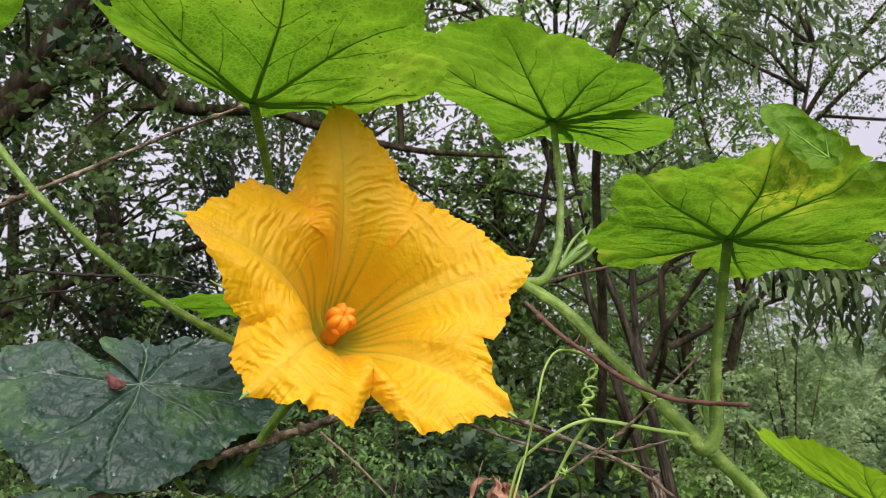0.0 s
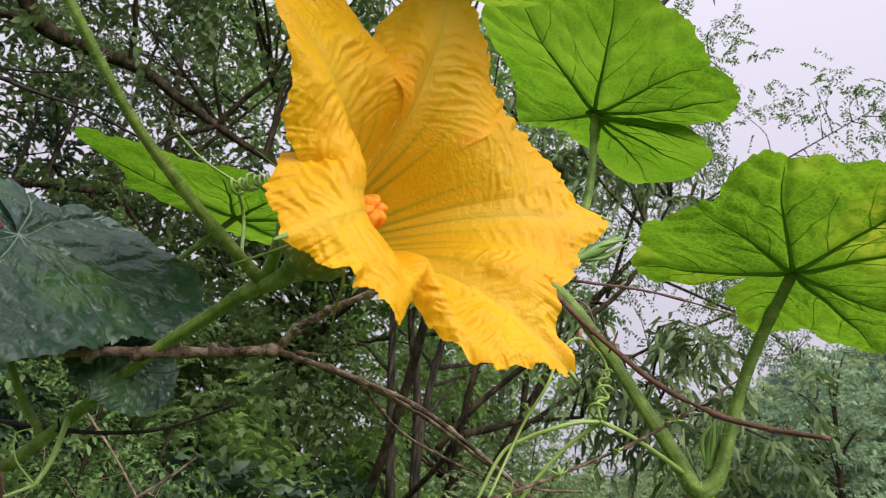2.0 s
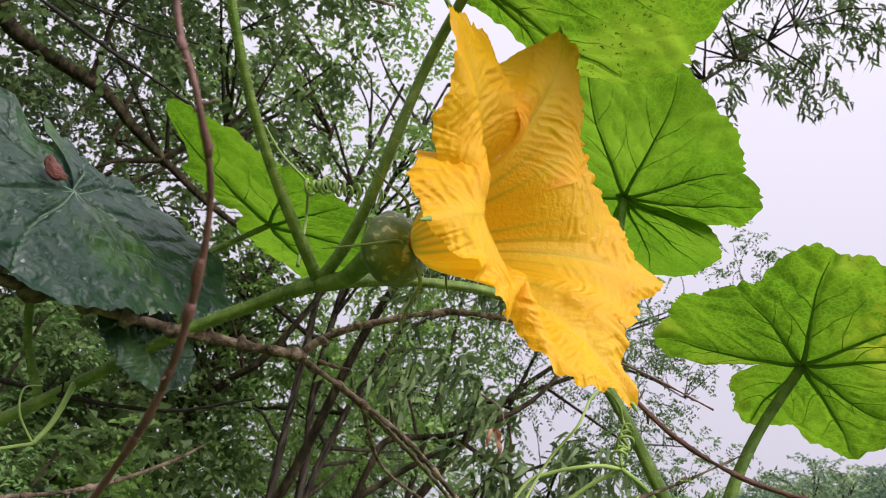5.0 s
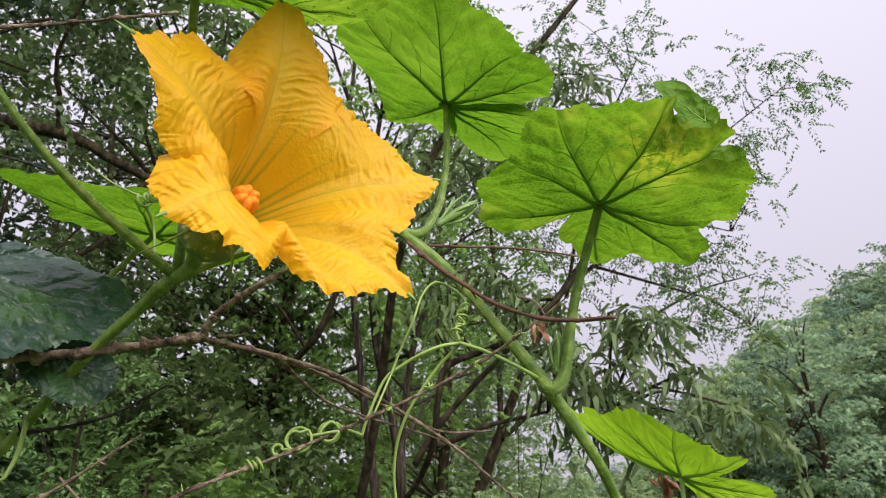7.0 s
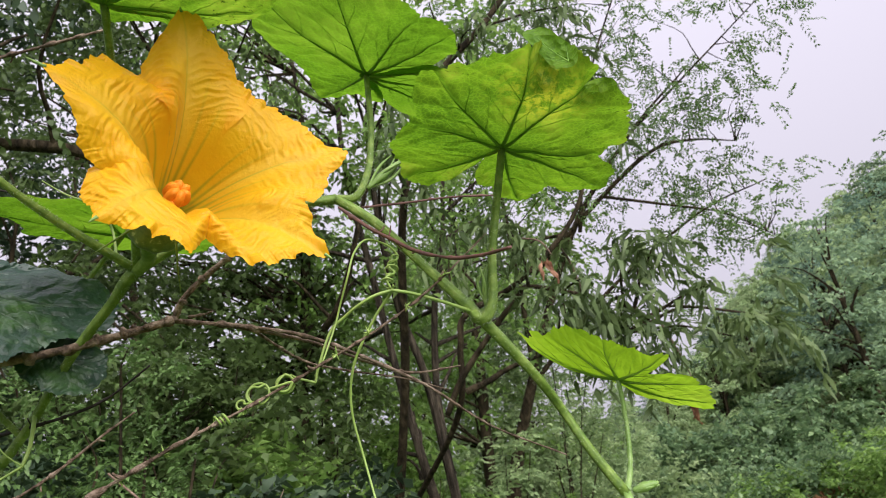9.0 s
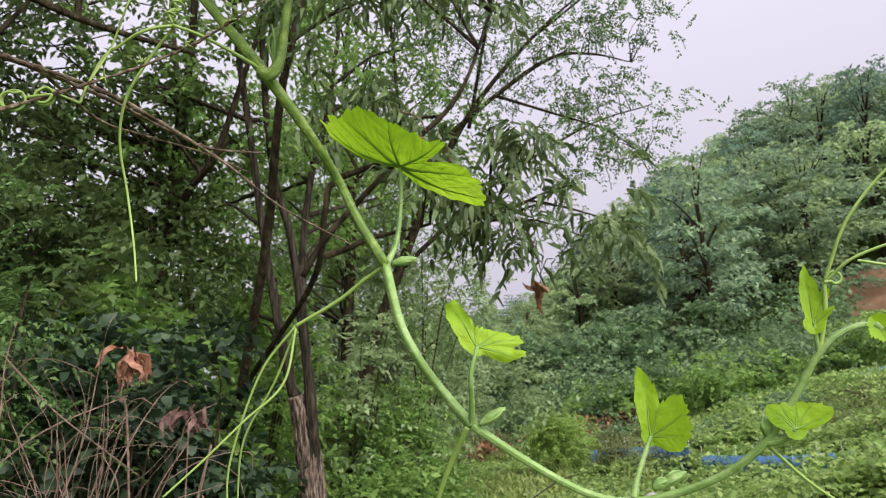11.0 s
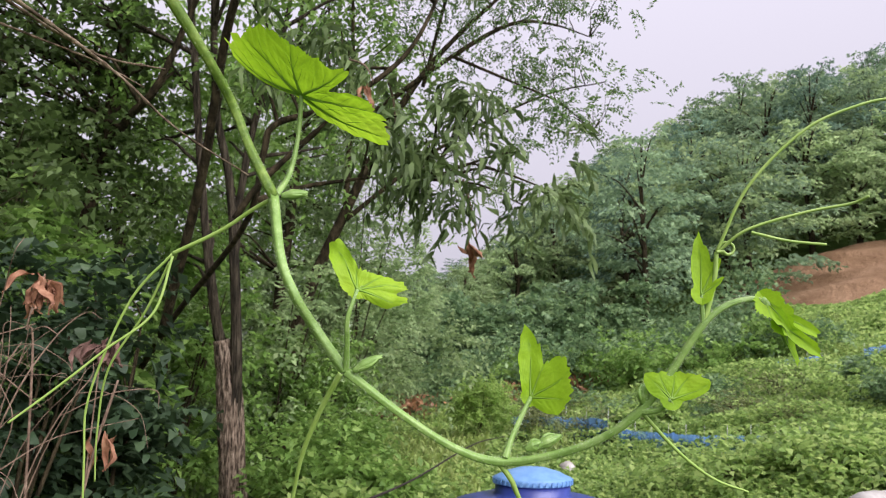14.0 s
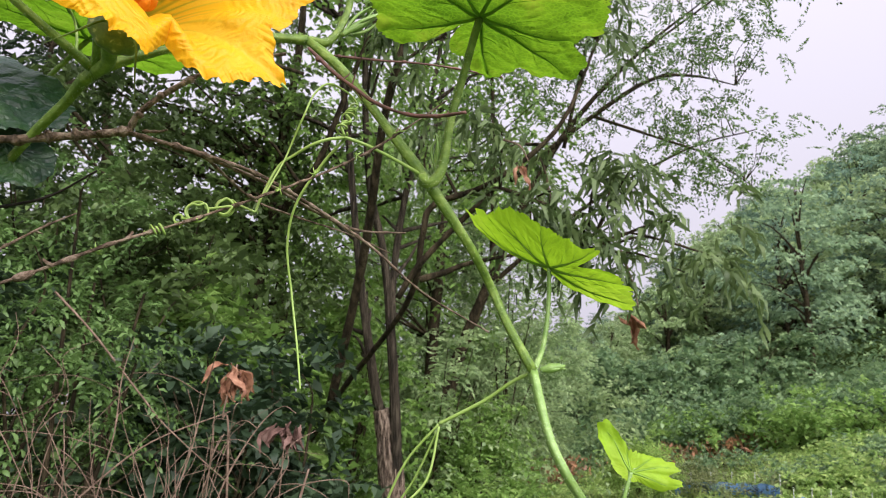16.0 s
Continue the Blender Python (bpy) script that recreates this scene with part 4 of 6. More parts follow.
keep = (fd < np.interp(np.degrees(fa), FIELD_AZ, FIELD_END) + 0.4) & ((near_net == 0) | (fr.uniform(0, 1, k) < np.where(fa < 0.62, 0.35, 0.8))) & (np.hypot(fx - 3.13, fy - 5.17) > 0.7) & ((fd > 4.4 + 0.5 * np.sin(fa * 23) + fr.normal(0, 0.25, k)) | (np.degrees(fa) > 24 + fr.normal(0, 2.5, k))) & (np.hypot(fx - 3.75, fy - 4.35) > 0.55) & (np.hypot(fx - 4.4, fy - 3.3) > 0.5) & (np.hypot(fx - 5.2, fy - 8.0) > 0.3) & (np.hypot(fx - 5.55, fy - 11.5) > 0.5)
fx, fy, fd, fa = fx[keep], fy[keep], fd[keep], fa[keep]
k = len(fx)
mound = 0.5 + 0.5 * np.sin(fx * 1.7 + 0.6 * np.sin(fy * 1.1)) * np.cos(fy * 1.3 + 0.4 * fx)
heap = np.clip(np.sin(fx * 0.9 + 1.0) * np.cos(fy * 0.8 + 0.6 * np.sin(fx)) + 0.15, 0, 1)
fz = ground_height(fx, fy) + (0.04 + (0.16 * mound + 0.30 * heap * np.where((fd > 5) & (fd < 11), 0.4, 1.0) * np.clip((fa - 0.5) * 4, 0.3, 1.3)) * fr.uniform(0.25, 1, k)) * np.clip(fd / 8, 0.5, 1)
fl = (0.040 + 0.0036 * fd) * fr.uniform(0.5, 1.35, k)
fp, fw, fu, fb = np.stack([fx, fy, fz], 1), fr.normal(0, 1, (k, 3)) * (1, 1, 0.25), fr.normal(0, 0.45, (k, 3)) + (0, 0, 1), fl * fr.uniform(0.45, 0.85, k)
for close, far_label in ((fd < 6, "lush low leafy plants at the near side of the field"), (fd >= 6, "lush low green leaves covering the field")):
    leaf_mass("crop_plants", fp[close], fw[close], fu[close], fl[close], fb[close], F_CROP, None, far_label, kind="stuff", simple=bool(fd[close].max() > 6))["category"] = "crop plants"
k = 14000
ga, gd = np.radians(fr.uniform(13, 27, k)), fr.uniform(6.0, 14, k)
gx, gy = gd * np.sin(ga), gd * np.cos(ga)
leaf_mass("meadow_grass", np.stack([gx, gy, ground_height(gx, gy) + 0.10 * fr.uniform(0, 1, k)], 1), fr.normal(0, 0.9, (k, 3)) + (0, 0, 0.9), fr.normal(0, 0.6, (k, 3)) + (0, 0, 1), fr.uniform(0.06, 0.18, k), fr.uniform(0.02, 0.05, k), F_GRASS, None,
          "short bright grass along the field's edge", kind="stuff", simple=True)["category"] = "grass"
k = 16000
ga, gd = np.radians(fr.uniform(12, 62, k)), fr.uniform(10.5, 25, k)
gx, gy = gd * np.sin(ga), gd * np.cos(ga)
tuft = np.sin(gx * 0.7 + 2.1) * np.cos(gy * 0.9 + gx * 0.3) + 0.4 * np.sin(gx * 2.3) > 0.35
tuft &= gd < np.interp(np.degrees(ga), FIELD_AZ, FIELD_END)
gx, gy = gx[tuft], gy[tuft]
k = len(gx)
leaf_mass("meadow_grass", np.stack([gx, gy, ground_height(gx, gy) + 0.08], 1), fr.normal(0, 0.45, (k, 3)) + (0, 0, 1), fr.normal(0, 1, (k, 3)), fr.uniform(0.12, 0.32, k), fr.uniform(0.010, 0.022, k), F_GRASS, None,
          "tall yellow-green grass standing in patches over the field", kind="stuff", simple=True)["category"] = "grass"
k = 1700
cl = np.array([(9.5, 14.9), (7.9, 15.0), (5.1, 14.4), (5.7, 14.9), (9.9, 14.9)])[fr.integers(0, 5, k)]
bx, by = cl[:, 0] + fr.normal(0, 0.40, k), cl[:, 1] + fr.normal(0, 0.30, k)
bz = ground_height(bx, by) + fr.uniform(0, 0.45, k)
leaf_mass("dry_brush", np.stack([bx, by, bz], 1), fr.normal(0, 1, (k, 3)) + (0, 0, 0.6), fr.normal(0, 1, (k, 3)), fr.uniform(0.1, 0.25, k), fr.uniform(0.03, 0.08, k), F_DRYBUSH, None,
          "rust-brown dry brush at the field's far edge", kind="stuff", simple=True)["category"] = "dry brush"


# mounds of taller plants that break up the field
fr = np.random.default_rng(71)
for n in range(58):
    if n < 14:
        x, y, h, r, mt, lf = fr.uniform(5.6, 8.6), fr.uniform(3.9, 6.3), fr.uniform(0.2, 0.38), fr.uniform(0.35, 0.6), F_CROP, 0.09
    elif n < 36:
        az, d = math.radians(fr.uniform(30, 54)), fr.uniform(11.5, 16.5)
        x, y, h, r, mt, lf = d * math.sin(az), d * math.cos(az), fr.uniform(0.2, 0.45), fr.uniform(0.4, 0.9), (F_OLIVE, F_CROP, F_CREEPER)[n % 3], 0.09
    else:
        az, d = math.radians(fr.uniform(24, 47)), fr.uniform(17.5, 21)
        x, y, h, r, mt, lf = d * math.sin(az), d * math.cos(az), fr.uniform(0.45, 1.0), fr.uniform(0.8, 1.5), (F_CREEPER, F_BRIGHT)[n % 2], 0.13
    shrub("weed_clump", {F_CROP.name: "lush mound of broad-leaved green plants", F_OLIVE.name: "clump of tall olive-brown weeds", F_CREEPER.name: "rounded mound of green creeper", F_BRIGHT.name: "leafy light green bush at the hill's foot"}[mt.name],
          x, y, h, r, mt, 700 + n, 3, lf * 2.4, lf, lf * (0.3 if mt is F_OLIVE else 0.7), clumps=34, each=6, group="plant mounds in the field", droop=0.1)


def soil_bank():
    n = 40
    u, v = np.meshgrid(np.linspace(-1, 1, n), np.linspace(-1, 1, n), indexing="ij")
    x, y = 27.3 + 6.5 * u * 0.78 + 4.0 * v * 0.62, 20.6 - 6.5 * u * 0.62 + 4.0 * v * 0.78
    r2 = np.clip(1 - u * u - v * v * 0.9, -0.4, 1)
    z = ground_height(x, y) + 1.25 * r2 + 0.25 * np.clip((v + 0.3 * u + 0.1) * 5, 0, 1) * np.clip(r2 * 2, 0, 1) + 0.12 * np.sin(u * 9 + v * 4) * np.cos(v * 11)
    i, j = np.meshgrid(np.arange(n - 1), np.arange(n - 1), indexing="ij")
    q = np.stack([i * n + j, (i + 1) * n + j, (i + 1) * n + j + 1, i * n + j + 1], -1).reshape(-1, 4)
    tagged(np_mesh("soil_bank", np.stack([x, y, z], -1).reshape(-1, 3), q, M_SOIL), "bare reddish-brown soil bank below the trees", "soil bank", kind="structure")


soil_bank()


def net_fence(p0, p1, h, posts, seed):
    rng = np.random.default_rng(seed)
    f = thing("net_fence", "low blue plastic netting fence on thin stakes", "fence", "blue netting fences")
    n = 40
    t = np.linspace(0, 1, n)
    x = p0[0] + (p1[0] - p0[0]) * t
    y = p0[1] + (p1[1] - p0[1]) * t
    g = ground_height(x, y) - 0.03
    top = h * (0.94 + 0.06 * np.abs(np.sin(t * (posts - 1) * 3.1416))) + rng.normal(0, 0.006, n)
    v = np.concatenate([np.stack([x, y, g], 1), np.stack([x, y, g + top], 1), np.stack([x + 0.006, y + 0.006, g + top], 1), np.stack([x + 0.006, y + 0.006, g], 1)])
    i = np.arange(n - 1)
    q = np.concatenate([np.stack([a * n + i, a * n + i + 1, b * n + i + 1, b * n + i], 1) for a, b in ((0, 1), (1, 2), (2, 3), (3, 0))])
    np_mesh("netting", v, q, M_NET, f, smooth=False)
    for s in np.linspace(0, 1, posts):
        px, py = p0[0] + (p1[0] - p0[0]) * s, p0[1] + (p1[1] - p0[1]) * s
        z = gz(px, py)
        tube("stake", [(px, py, z - 0.1), (px + 0.02, py, z + h * 1.35)], [0.0035, 0.003], M_POST, f, m=3, seg=6)
    return f


for n, (q0, q1) in enumerate(NETS):
    net_fence(q0, q1, 0.34 if n == 0 else 0.26, 6 if n < 3 else 4, n + 1)


# ================= tank and stones =================
def lathe(profile, seg=40):
    pr = np.array(profile, float)
    a = np.linspace(0, 2 * np.pi, seg, endpoint=False)
    v = np.stack([pr[:, 0, None] * np.cos(a), pr[:, 0, None] * np.sin(a), np.repeat(pr[:, 1, None], seg, 1)], -1).reshape(-1, 3)
    m = len(pr)
    i, j = np.meshgrid(np.arange(m - 1), np.arange(seg), indexing="ij")
    k = (j + 1) % seg
    return v, np.stack([i * seg + j, i * seg + k, (i + 1) * seg + k, (i + 1) * seg + j], -1).reshape(-1, 4)


tank = thing("water_tank", "dark blue plastic water tank with a pale blue screw lid", "water tank", at=(3.13, 5.17, gz(3.13, 5.17) - 0.04))
v, q = lathe([(0.0, 0), (0.55, 0), (0.60, 0.04), (0.60, 0.20), (0.615, 0.22), (0.615, 0.26), (0.60, 0.28), (0.60, 0.40), (0.57, 0.45), (0.42, 0.49), (0.30, 0.50), (0.275, 0.52), (0.275, 0.58), (0.0, 0.58)])
np_mesh("body", v, q, M_BLUE, tank)
v, q = lathe([(0.0, 0.57), (0.272, 0.578), (0.285, 0.582), (0.290, 0.60), (0.286, 0.624), (0.272, 0.632), (0.25, 0.640), (0.20, 0.664), (0.10, 0.692), (0.03, 0.698), (0.0, 0.698)])
lid = np_mesh("lid", v, q, M_LID, tank, "pale blue ribbed screw lid")
for s in range(40):
    a = s * 2 * math.pi / 40
    bm = bmesh.new()
    bmesh.ops.create_cube(bm, size=1)
    bmesh.ops.transform(bm, matrix=Matrix.Translation((0.288 * math.cos(a), 0.288 * math.sin(a), 0.602)) @ Matrix.Rotation(a, 4, "Z") @ Matrix.Diagonal((0.012, 0.020, 0.034, 1)), verts=bm.verts)
    part("rib", bm, M_LID, lid, smooth=False)


def stone(name, label, x, y, z, sx, sy, sz, seed, mat):
    bm = bmesh.new()
    bmesh.ops.create_icosphere(bm, subdivisions=4, radius=1)
    for vert in bm.verts:
        c = vert.co
        f = 1 + 0.16 * noise.noise(c * 1.3 + Vector((seed, 0, 0))) + 0.05 * noise.noise(c * 4 + Vector((seed, 3, 0)))
        vert.co = Vector((c.x * sx, c.y * sy, max(c.z, -0.5) * sz)) * f
    ob = part(name, bm, mat)
    ob.location = (x, y, z)
    return tagged(ob, label, "stone")


stone("stone", "pale flat boulder among green leaves", 3.75, 4.35, gz(3.75, 4.35) + 0.20, 0.62, 0.36, 0.28, 1, M_STONE)
stone("stone", "pale grey boulder beside the crop leaves", 4.40, 3.30, gz(4.4, 3.3) + 0.22, 0.42, 0.3, 0.40, 2, M_STONE)
stone("float", "round dirty-white foam float lying in the field", 5.3, 8.2, gz(5.3, 8.2) + 0.07, 0.10, 0.09, 0.09, 3, M_STONE)


# ================= the pumpkin vine =================
vine = thing("pumpkin_vine", "hairy green pumpkin vine with an open yellow flower and curling tendrils", "vine", at=(0, 0, 0))

NODE_A, NODE_B, NODE_C, NODE_D = (0.008, 0.486, 1.650), (0.145, 0.495, 1.695), (0.226, 0.468, 1.590), (0.314, 0.500, 1.463)
NODE_E, NODE_F, NODE_G, NODE_H = (0.3545, 0.4544, 1.3497), (0.4435, 0.4251, 1.2976), (0.5024, 0.364, 1.3304), (0.5267, 0.3373, 1.3791)
hairy = []


def stem(name, pts, rad, mat, label="", m=40, ridges=5, depth=0.11, parent=None):
    rad = [(0.72 if mat is M_STEM else 0.76) * r for r in rad]
    hairy.append((pts, rad))
    return tube(name, pts, rad, mat, parent or vine, label, m=m, seg=15, ridges=ridges, depth=depth, knobs=0.015)


stem("main_stem", [(-0.24, 0.80, -0.03), (-0.23, 0.78, 0.5), (-0.20, 0.72, 1.1), (-0.15, 0.645, 1.47), (-0.117, 0.608, 1.553)], [0.0052, 0.005, 0.005, 0.005, 0.0048], M_STEM, "thick ridged green stem rising from the ground")
stem("main_stem", [(-0.117, 0.608, 1.553), (-0.091, 0.593, 1.579), (-0.066, 0.562, 1.599), (-0.040, 0.538, 1.622), (-0.015, 0.515, 1.639), NODE_A, (0.05, 0.488, 1.672), (0.10, 0.496, 1.692), NODE_B], [0.0048, 0.0045, 0.0042, 0.0044, 0.0046, 0.0058, 0.0036, 0.0038, 0.0048], M_STEM, "thick ridged green stem")
stem("main_stem", [NODE_B, (0.168, 0.487, 1.672), (0.184, 0.475, 1.647), (0.200, 0.470, 1.624), NODE_C, (0.262, 0.485, 1.549), (0.284, 0.508, 1.526), (0.297, 0.505, 1.496), NODE_D], [0.0048, 0.0046, 0.0043, 0.0043, 0.0055, 0.0044, 0.0043, 0.0043, 0.0048], M_STEM)
stem("main_stem", [NODE_D, (0.316, 0.476, 1.42), (0.324, 0.467, 1.396), (0.338, 0.470, 1.377), NODE_E], [0.0046, 0.0042, 0.004, 0.004, 0.0044], M_STEM_YOUNG)
stem("main_stem", [NODE_E, (0.3847, 0.4455, 1.3267), (0.4178, 0.4349, 1.3055), NODE_F, (0.4672, 0.4052, 1.3023), (0.4878, 0.3824, 1.3136), NODE_G, (0.5146, 0.351, 1.3529), NODE_H, (0.5383, 0.3304, 1.390), (0.552, 0.324, 1.3935), (0.560, 0.321, 1.389)], [0.0038, 0.0032, 0.0031, 0.0035, 0.0031, 0.0030, 0.0034, 0.0029, 0.0027, 0.0024, 0.0021, 0.0017], M_STEM_YOUNG, m=60)

stem("petiole", [NODE_A, (-0.030, 0.452, 1.672), (-0.057, 0.424, 1.691), (-0.077, 0.402, 1.711), (-0.098, 0.379, 1.736), (-0.119, 0.364, 1.768), (-0.150, 0.345, 1.83)], [0.0042, 0.0034, 0.003, 0.003, 0.003, 0.003], M_STEM)
stem("petiole", [NODE_A, (0.012, 0.462, 1.668), (0.012, 0.440, 1.692), (0.011, 0.425, 1.720), (0.011, 0.410, 1.752), (0.0133, 0.380, 1.782)], [0.0046, 0.004, 0.0037, 0.0036, 0.0034, 0.0034], M_STEM)
stem("petiole", [NODE_B, (0.160, 0.493, 1.695), (0.171, 0.493, 1.716), (0.177, 0.495, 1.75), (0.179, 0.499, 1.78), (0.1803, 0.5033, 1.807)], [0.004, 0.0042, 0.0036, 0.0032, 0.003, 0.003], M_STEM)
stem("petiole", [NODE_C, (0.2265, 0.463, 1.5845), (0.2305, 0.460, 1.5825), (0.2355, 0.4575, 1.588), (0.2385, 0.4545, 1.600), (0.241, 0.448, 1.624), (0.247, 0.439, 1.652), (0.2526, 0.4172, 1.6842)], [0.0050, 0.0056, 0.0056, 0.0052, 0.0044, 0.0040, 0.0036, 0.0034], M_STEM)
stem("petiole", [NODE_D, (0.325, 0.510, 1.482), (0.3305, 0.513, 1.51), (0.3312, 0.5106, 1.5409)], [0.0032, 0.0024, 0.002, 0.002], M_STEM_YOUNG)
stem("petiole", [NODE_E, (0.352, 0.445, 1.366), (0.350, 0.438, 1.381), (0.355, 0.437, 1.398)], [0.003, 0.0022, 0.002, 0.0018], M_STEM_YOUNG)
stem("petiole", [(0.4470, 0.4230, 1.2997), (0.4522, 0.4253, 1.3108), (0.4604, 0.4282, 1.3236), (0.469, 0.431, 1.336)], [0.003, 0.0022, 0.002, 0.0018], M_STEM_YOUNG)
stem("petiole", [NODE_G, (0.508, 0.356, 1.331), (0.5115, 0.348, 1.3373)], [0.003, 0.002, 0.0016], M_STEM_YOUNG)
stem("petiole", [NODE_H, (0.525, 0.336, 1.388), (0.5242, 0.3354, 1.3953)], [0.0022, 0.0016, 0.0014], M_STEM_YOUNG)
stem("petiole", [(-0.085, 0.60, 1.650), (-0.06, 0.60, 1.685), (-0.026, 0.59, 1.724)], [0.003, 0.0028, 0.0026], M_STEM)
stem("petiole", [(-0.10, 0.60, 1.572), (-0.12, 0.585, 1.60), (-0.13, 0.555, 1.635), (-0.127, 0.533, 1.655)], [0.0035, 0.003, 0.003, 0.003], M_STEM)


def periodic(table, ang):
    """Smooth closed curve through (degrees, value...) rows, read at the given angles."""
    t = sorted((a % 360, *v) for a, *v in table)
    a = np.array([r[0] for r in t])
    vals = np.array([r[1:] for r in t])
    a3 = np.concatenate([a[-3:] - 360, a, a[:3] + 360])
    v3 = np.vstack([vals[-3:], vals, vals[:3]])
    x = np.asarray(ang) % 360
    i = np.clip(np.searchsorted(a3, x, side="right") - 1, 1, len(a3) - 3)
    h = a3[i + 1] - a3[i]
    f = ((x - a3[i]) / h)[:, None]
    m0 = ((v3[i + 1] - v3[i - 1]) / (a3[i + 1] - a3[i - 1])[:, None]) * h[:, None]
    m1 = ((v3[i + 2] - v3[i]) / (a3[i + 2] - a3[i])[:, None]) * h[:, None]
    return (2 * f**3 - 3 * f**2 + 1) * v3[i] + (f**3 - 2 * f**2 + f) * m0 + (-2 * f**3 + 3 * f**2) * v3[i + 1] + (f**3 - f**2) * m1


def fbm(p, scale, seed=0.0, octaves=3):
    return np.array([noise.fractal(Vector(q) * scale + Vector((seed, seed * 2, 0)), 0.9, 2.1, octaves) for q in p])


def pumpkin_leaf(label, at, normal, tip, outline, veins, mat, cup=0.0, wave=0.006, teeth=0.025, fold=0.0, relief=1.0, curl=None, seed=1, vein_mat=None, vein_r=0.0008, vein_w=0.0016, lift=None, na=340, nr=34):
    """A broad toothed leaf on its stalk: outline as (degrees from the tip axis, reach), ribs at the given angles."""
    n = np.array(normal, float)
    n /= np.linalg.norm(n)
    x = np.array(tip, float)
    x -= n * (x @ n)
    x /= np.linalg.norm(x)
    y = np.cross(n, x)
    ang = np.linspace(-180, 180, na, endpoint=False)
    R = np.maximum(periodic([(a, r) for a, r in outline], ang)[:, 0], 0.006)
    rng = np.random.default_rng(seed)
    # small forward-leaning teeth of uneven size on a gently scalloped margin
    count = max(30, int(R.mean() / 0.00085))
    run = ang / 360 * count + 0.7 * np.sin(ang * 0.11 + seed) + 0.4 * np.sin(ang * 0.37 + 2 * seed)
    tooth = np.where(run % 1 < 0.7, (run % 1) / 0.7, (1 - run % 1) / 0.3)
    size = np.interp(np.floor(run) % 40, np.arange(40), rng.uniform(0.3, 1.3, 40))
    R = R * (1 + teeth * 1.3 * (tooth - 0.5) * size + 0.014 * np.sin(ang * 0.21 + seed * 2) + 0.010 * np.sin(ang * 0.47 + seed))
    s = (np.linspace(0, 1, nr) ** 0.85)
    A, S = np.meshgrid(np.radians(ang), s, indexing="ij")
    rr = R[:, None] * S
    px, py = rr * np.cos(A), rr * np.sin(A)
    Rm = R.mean()
    vd = np.full(A.shape, 9.0)
    side_v = np.full(A.shape, 9.0)
    va = np.radians(np.array(veins, float))
    bends = [(0.06 if b % 2 else -0.05) * (2.8 if mat is M_LEAF_OLD else 1.2) for b in range(len(va))]
    for a, bend in zip(va, bends):
        ia = int(round((math.degrees(a) + 180) / 360 * na)) % na
        turn = a + bend * np.sin(3 * np.clip(rr / (0.93 * R[ia]), 0, 1))
        c, sn = np.cos(turn), np.sin(turn)
        along, across = px * c + py * sn, -px * sn + py * c
        vd = np.minimum(vd, np.where(along > 0, np.abs(across) / (vein_w * (1.15 - 0.8 * np.clip(along / (1.3 * Rm), 0, 1))), 9))
        ph = (along - 0.75 * np.abs(across)) / (0.24 * Rm)
        near = np.abs(across) < 0.55 * along
        side_v = np.minimum(side_v, np.where(near & (along > 0.1 * Rm), np.abs(ph - np.round(ph)) * 0.24 * Rm / (0.73 * vein_w), 9))
    main, sub = np.exp(-(vd**2)), np.exp(-(side_v**2)) * (0.30 if vein_w > 0.0012 else 0.05)
    flat = np.stack([px.ravel(), py.ravel(), np.zeros(px.size)], 1)
    w1 = fbm(flat, 22, seed * 1.7).reshape(A.shape)
    w2 = fbm(flat, 85, seed * 0.7, 2).reshape(A.shape)
    pucker = np.minimum(np.minimum(vd / 4, side_v / 3), 1)
    z = cup * rr**2 + wave * (w1 * S**1.3) + 0.0011 * min(1, Rm / 0.07) * w2 * S + (0.0014 * pucker - 0.0010 * main) * min(1, Rm / 0.07)
    z = z + fold * np.abs(py)
    if lift:
        # the blade beyond one rib is tilted up
        la = math.radians(lift[0])
        z = z + lift[1] * np.clip(px * math.sin(la) - py * math.cos(la), 0, 1) * np.clip((lift[2] - np.degrees(A)) / 20, 0, 1)
    if relief != 1.0:
        z = z + relief * (0.0018 * pucker + 0.0007 * w2) * np.clip(S * 3, 0, 1)
    if curl:
        # part of the edge rolls up and back over the blade
        for mid_a, wide, up in curl:
            roll = np.exp(-((((np.degrees(A) - mid_a + 180) % 360 - 180) / wide) ** 2)) * np.clip((S - 0.66) / 0.34, 0, 1)
            z = z + up * np.sin(roll * 2.2)
            px, py = px * (1 - 0.26 * roll**2), py * (1 - 0.26 * roll**2)
    v = np.array(at) + px[..., None] * x + py[..., None] * y + z[..., None] * n
    i, j = np.meshgrid(np.arange(na), np.arange(nr - 1), indexing="ij")
    k = (i + 1) % na
    q = np.stack([i * nr + j, i * nr + j + 1, k * nr + j + 1, k * nr + j], -1).reshape(-1, 4)
    ob = np_mesh("leaf", v.reshape(-1, 3), q[:, ::-1], mat, vine, label, {"vein": np.clip(np.maximum(main, sub), 0, 1).ravel(), "blotch": (np.exp(-(((np.degrees(A) - 24) / 22) ** 2)) * np.exp(-(((S - 0.62) / 0.24) ** 2))).ravel(), "near_rib": np.exp(-((np.minimum(vd, side_v * 1.5) / 3.5) ** 2)).ravel()})
    # the ribs stand proud below the blade and fork towards the edge
    def on_blade(u, w):
        a2 = math.degrees(math.atan2(w, u))
        ia = int((a2 + 180) / 360 * na) % na
        f = min(math.hypot(u, w) / max(R[ia], 1e-4), 0.97)
        return tuple(v[ia, int(f ** (1 / 0.85) * (nr - 1))] - n * vein_r * 0.35), f

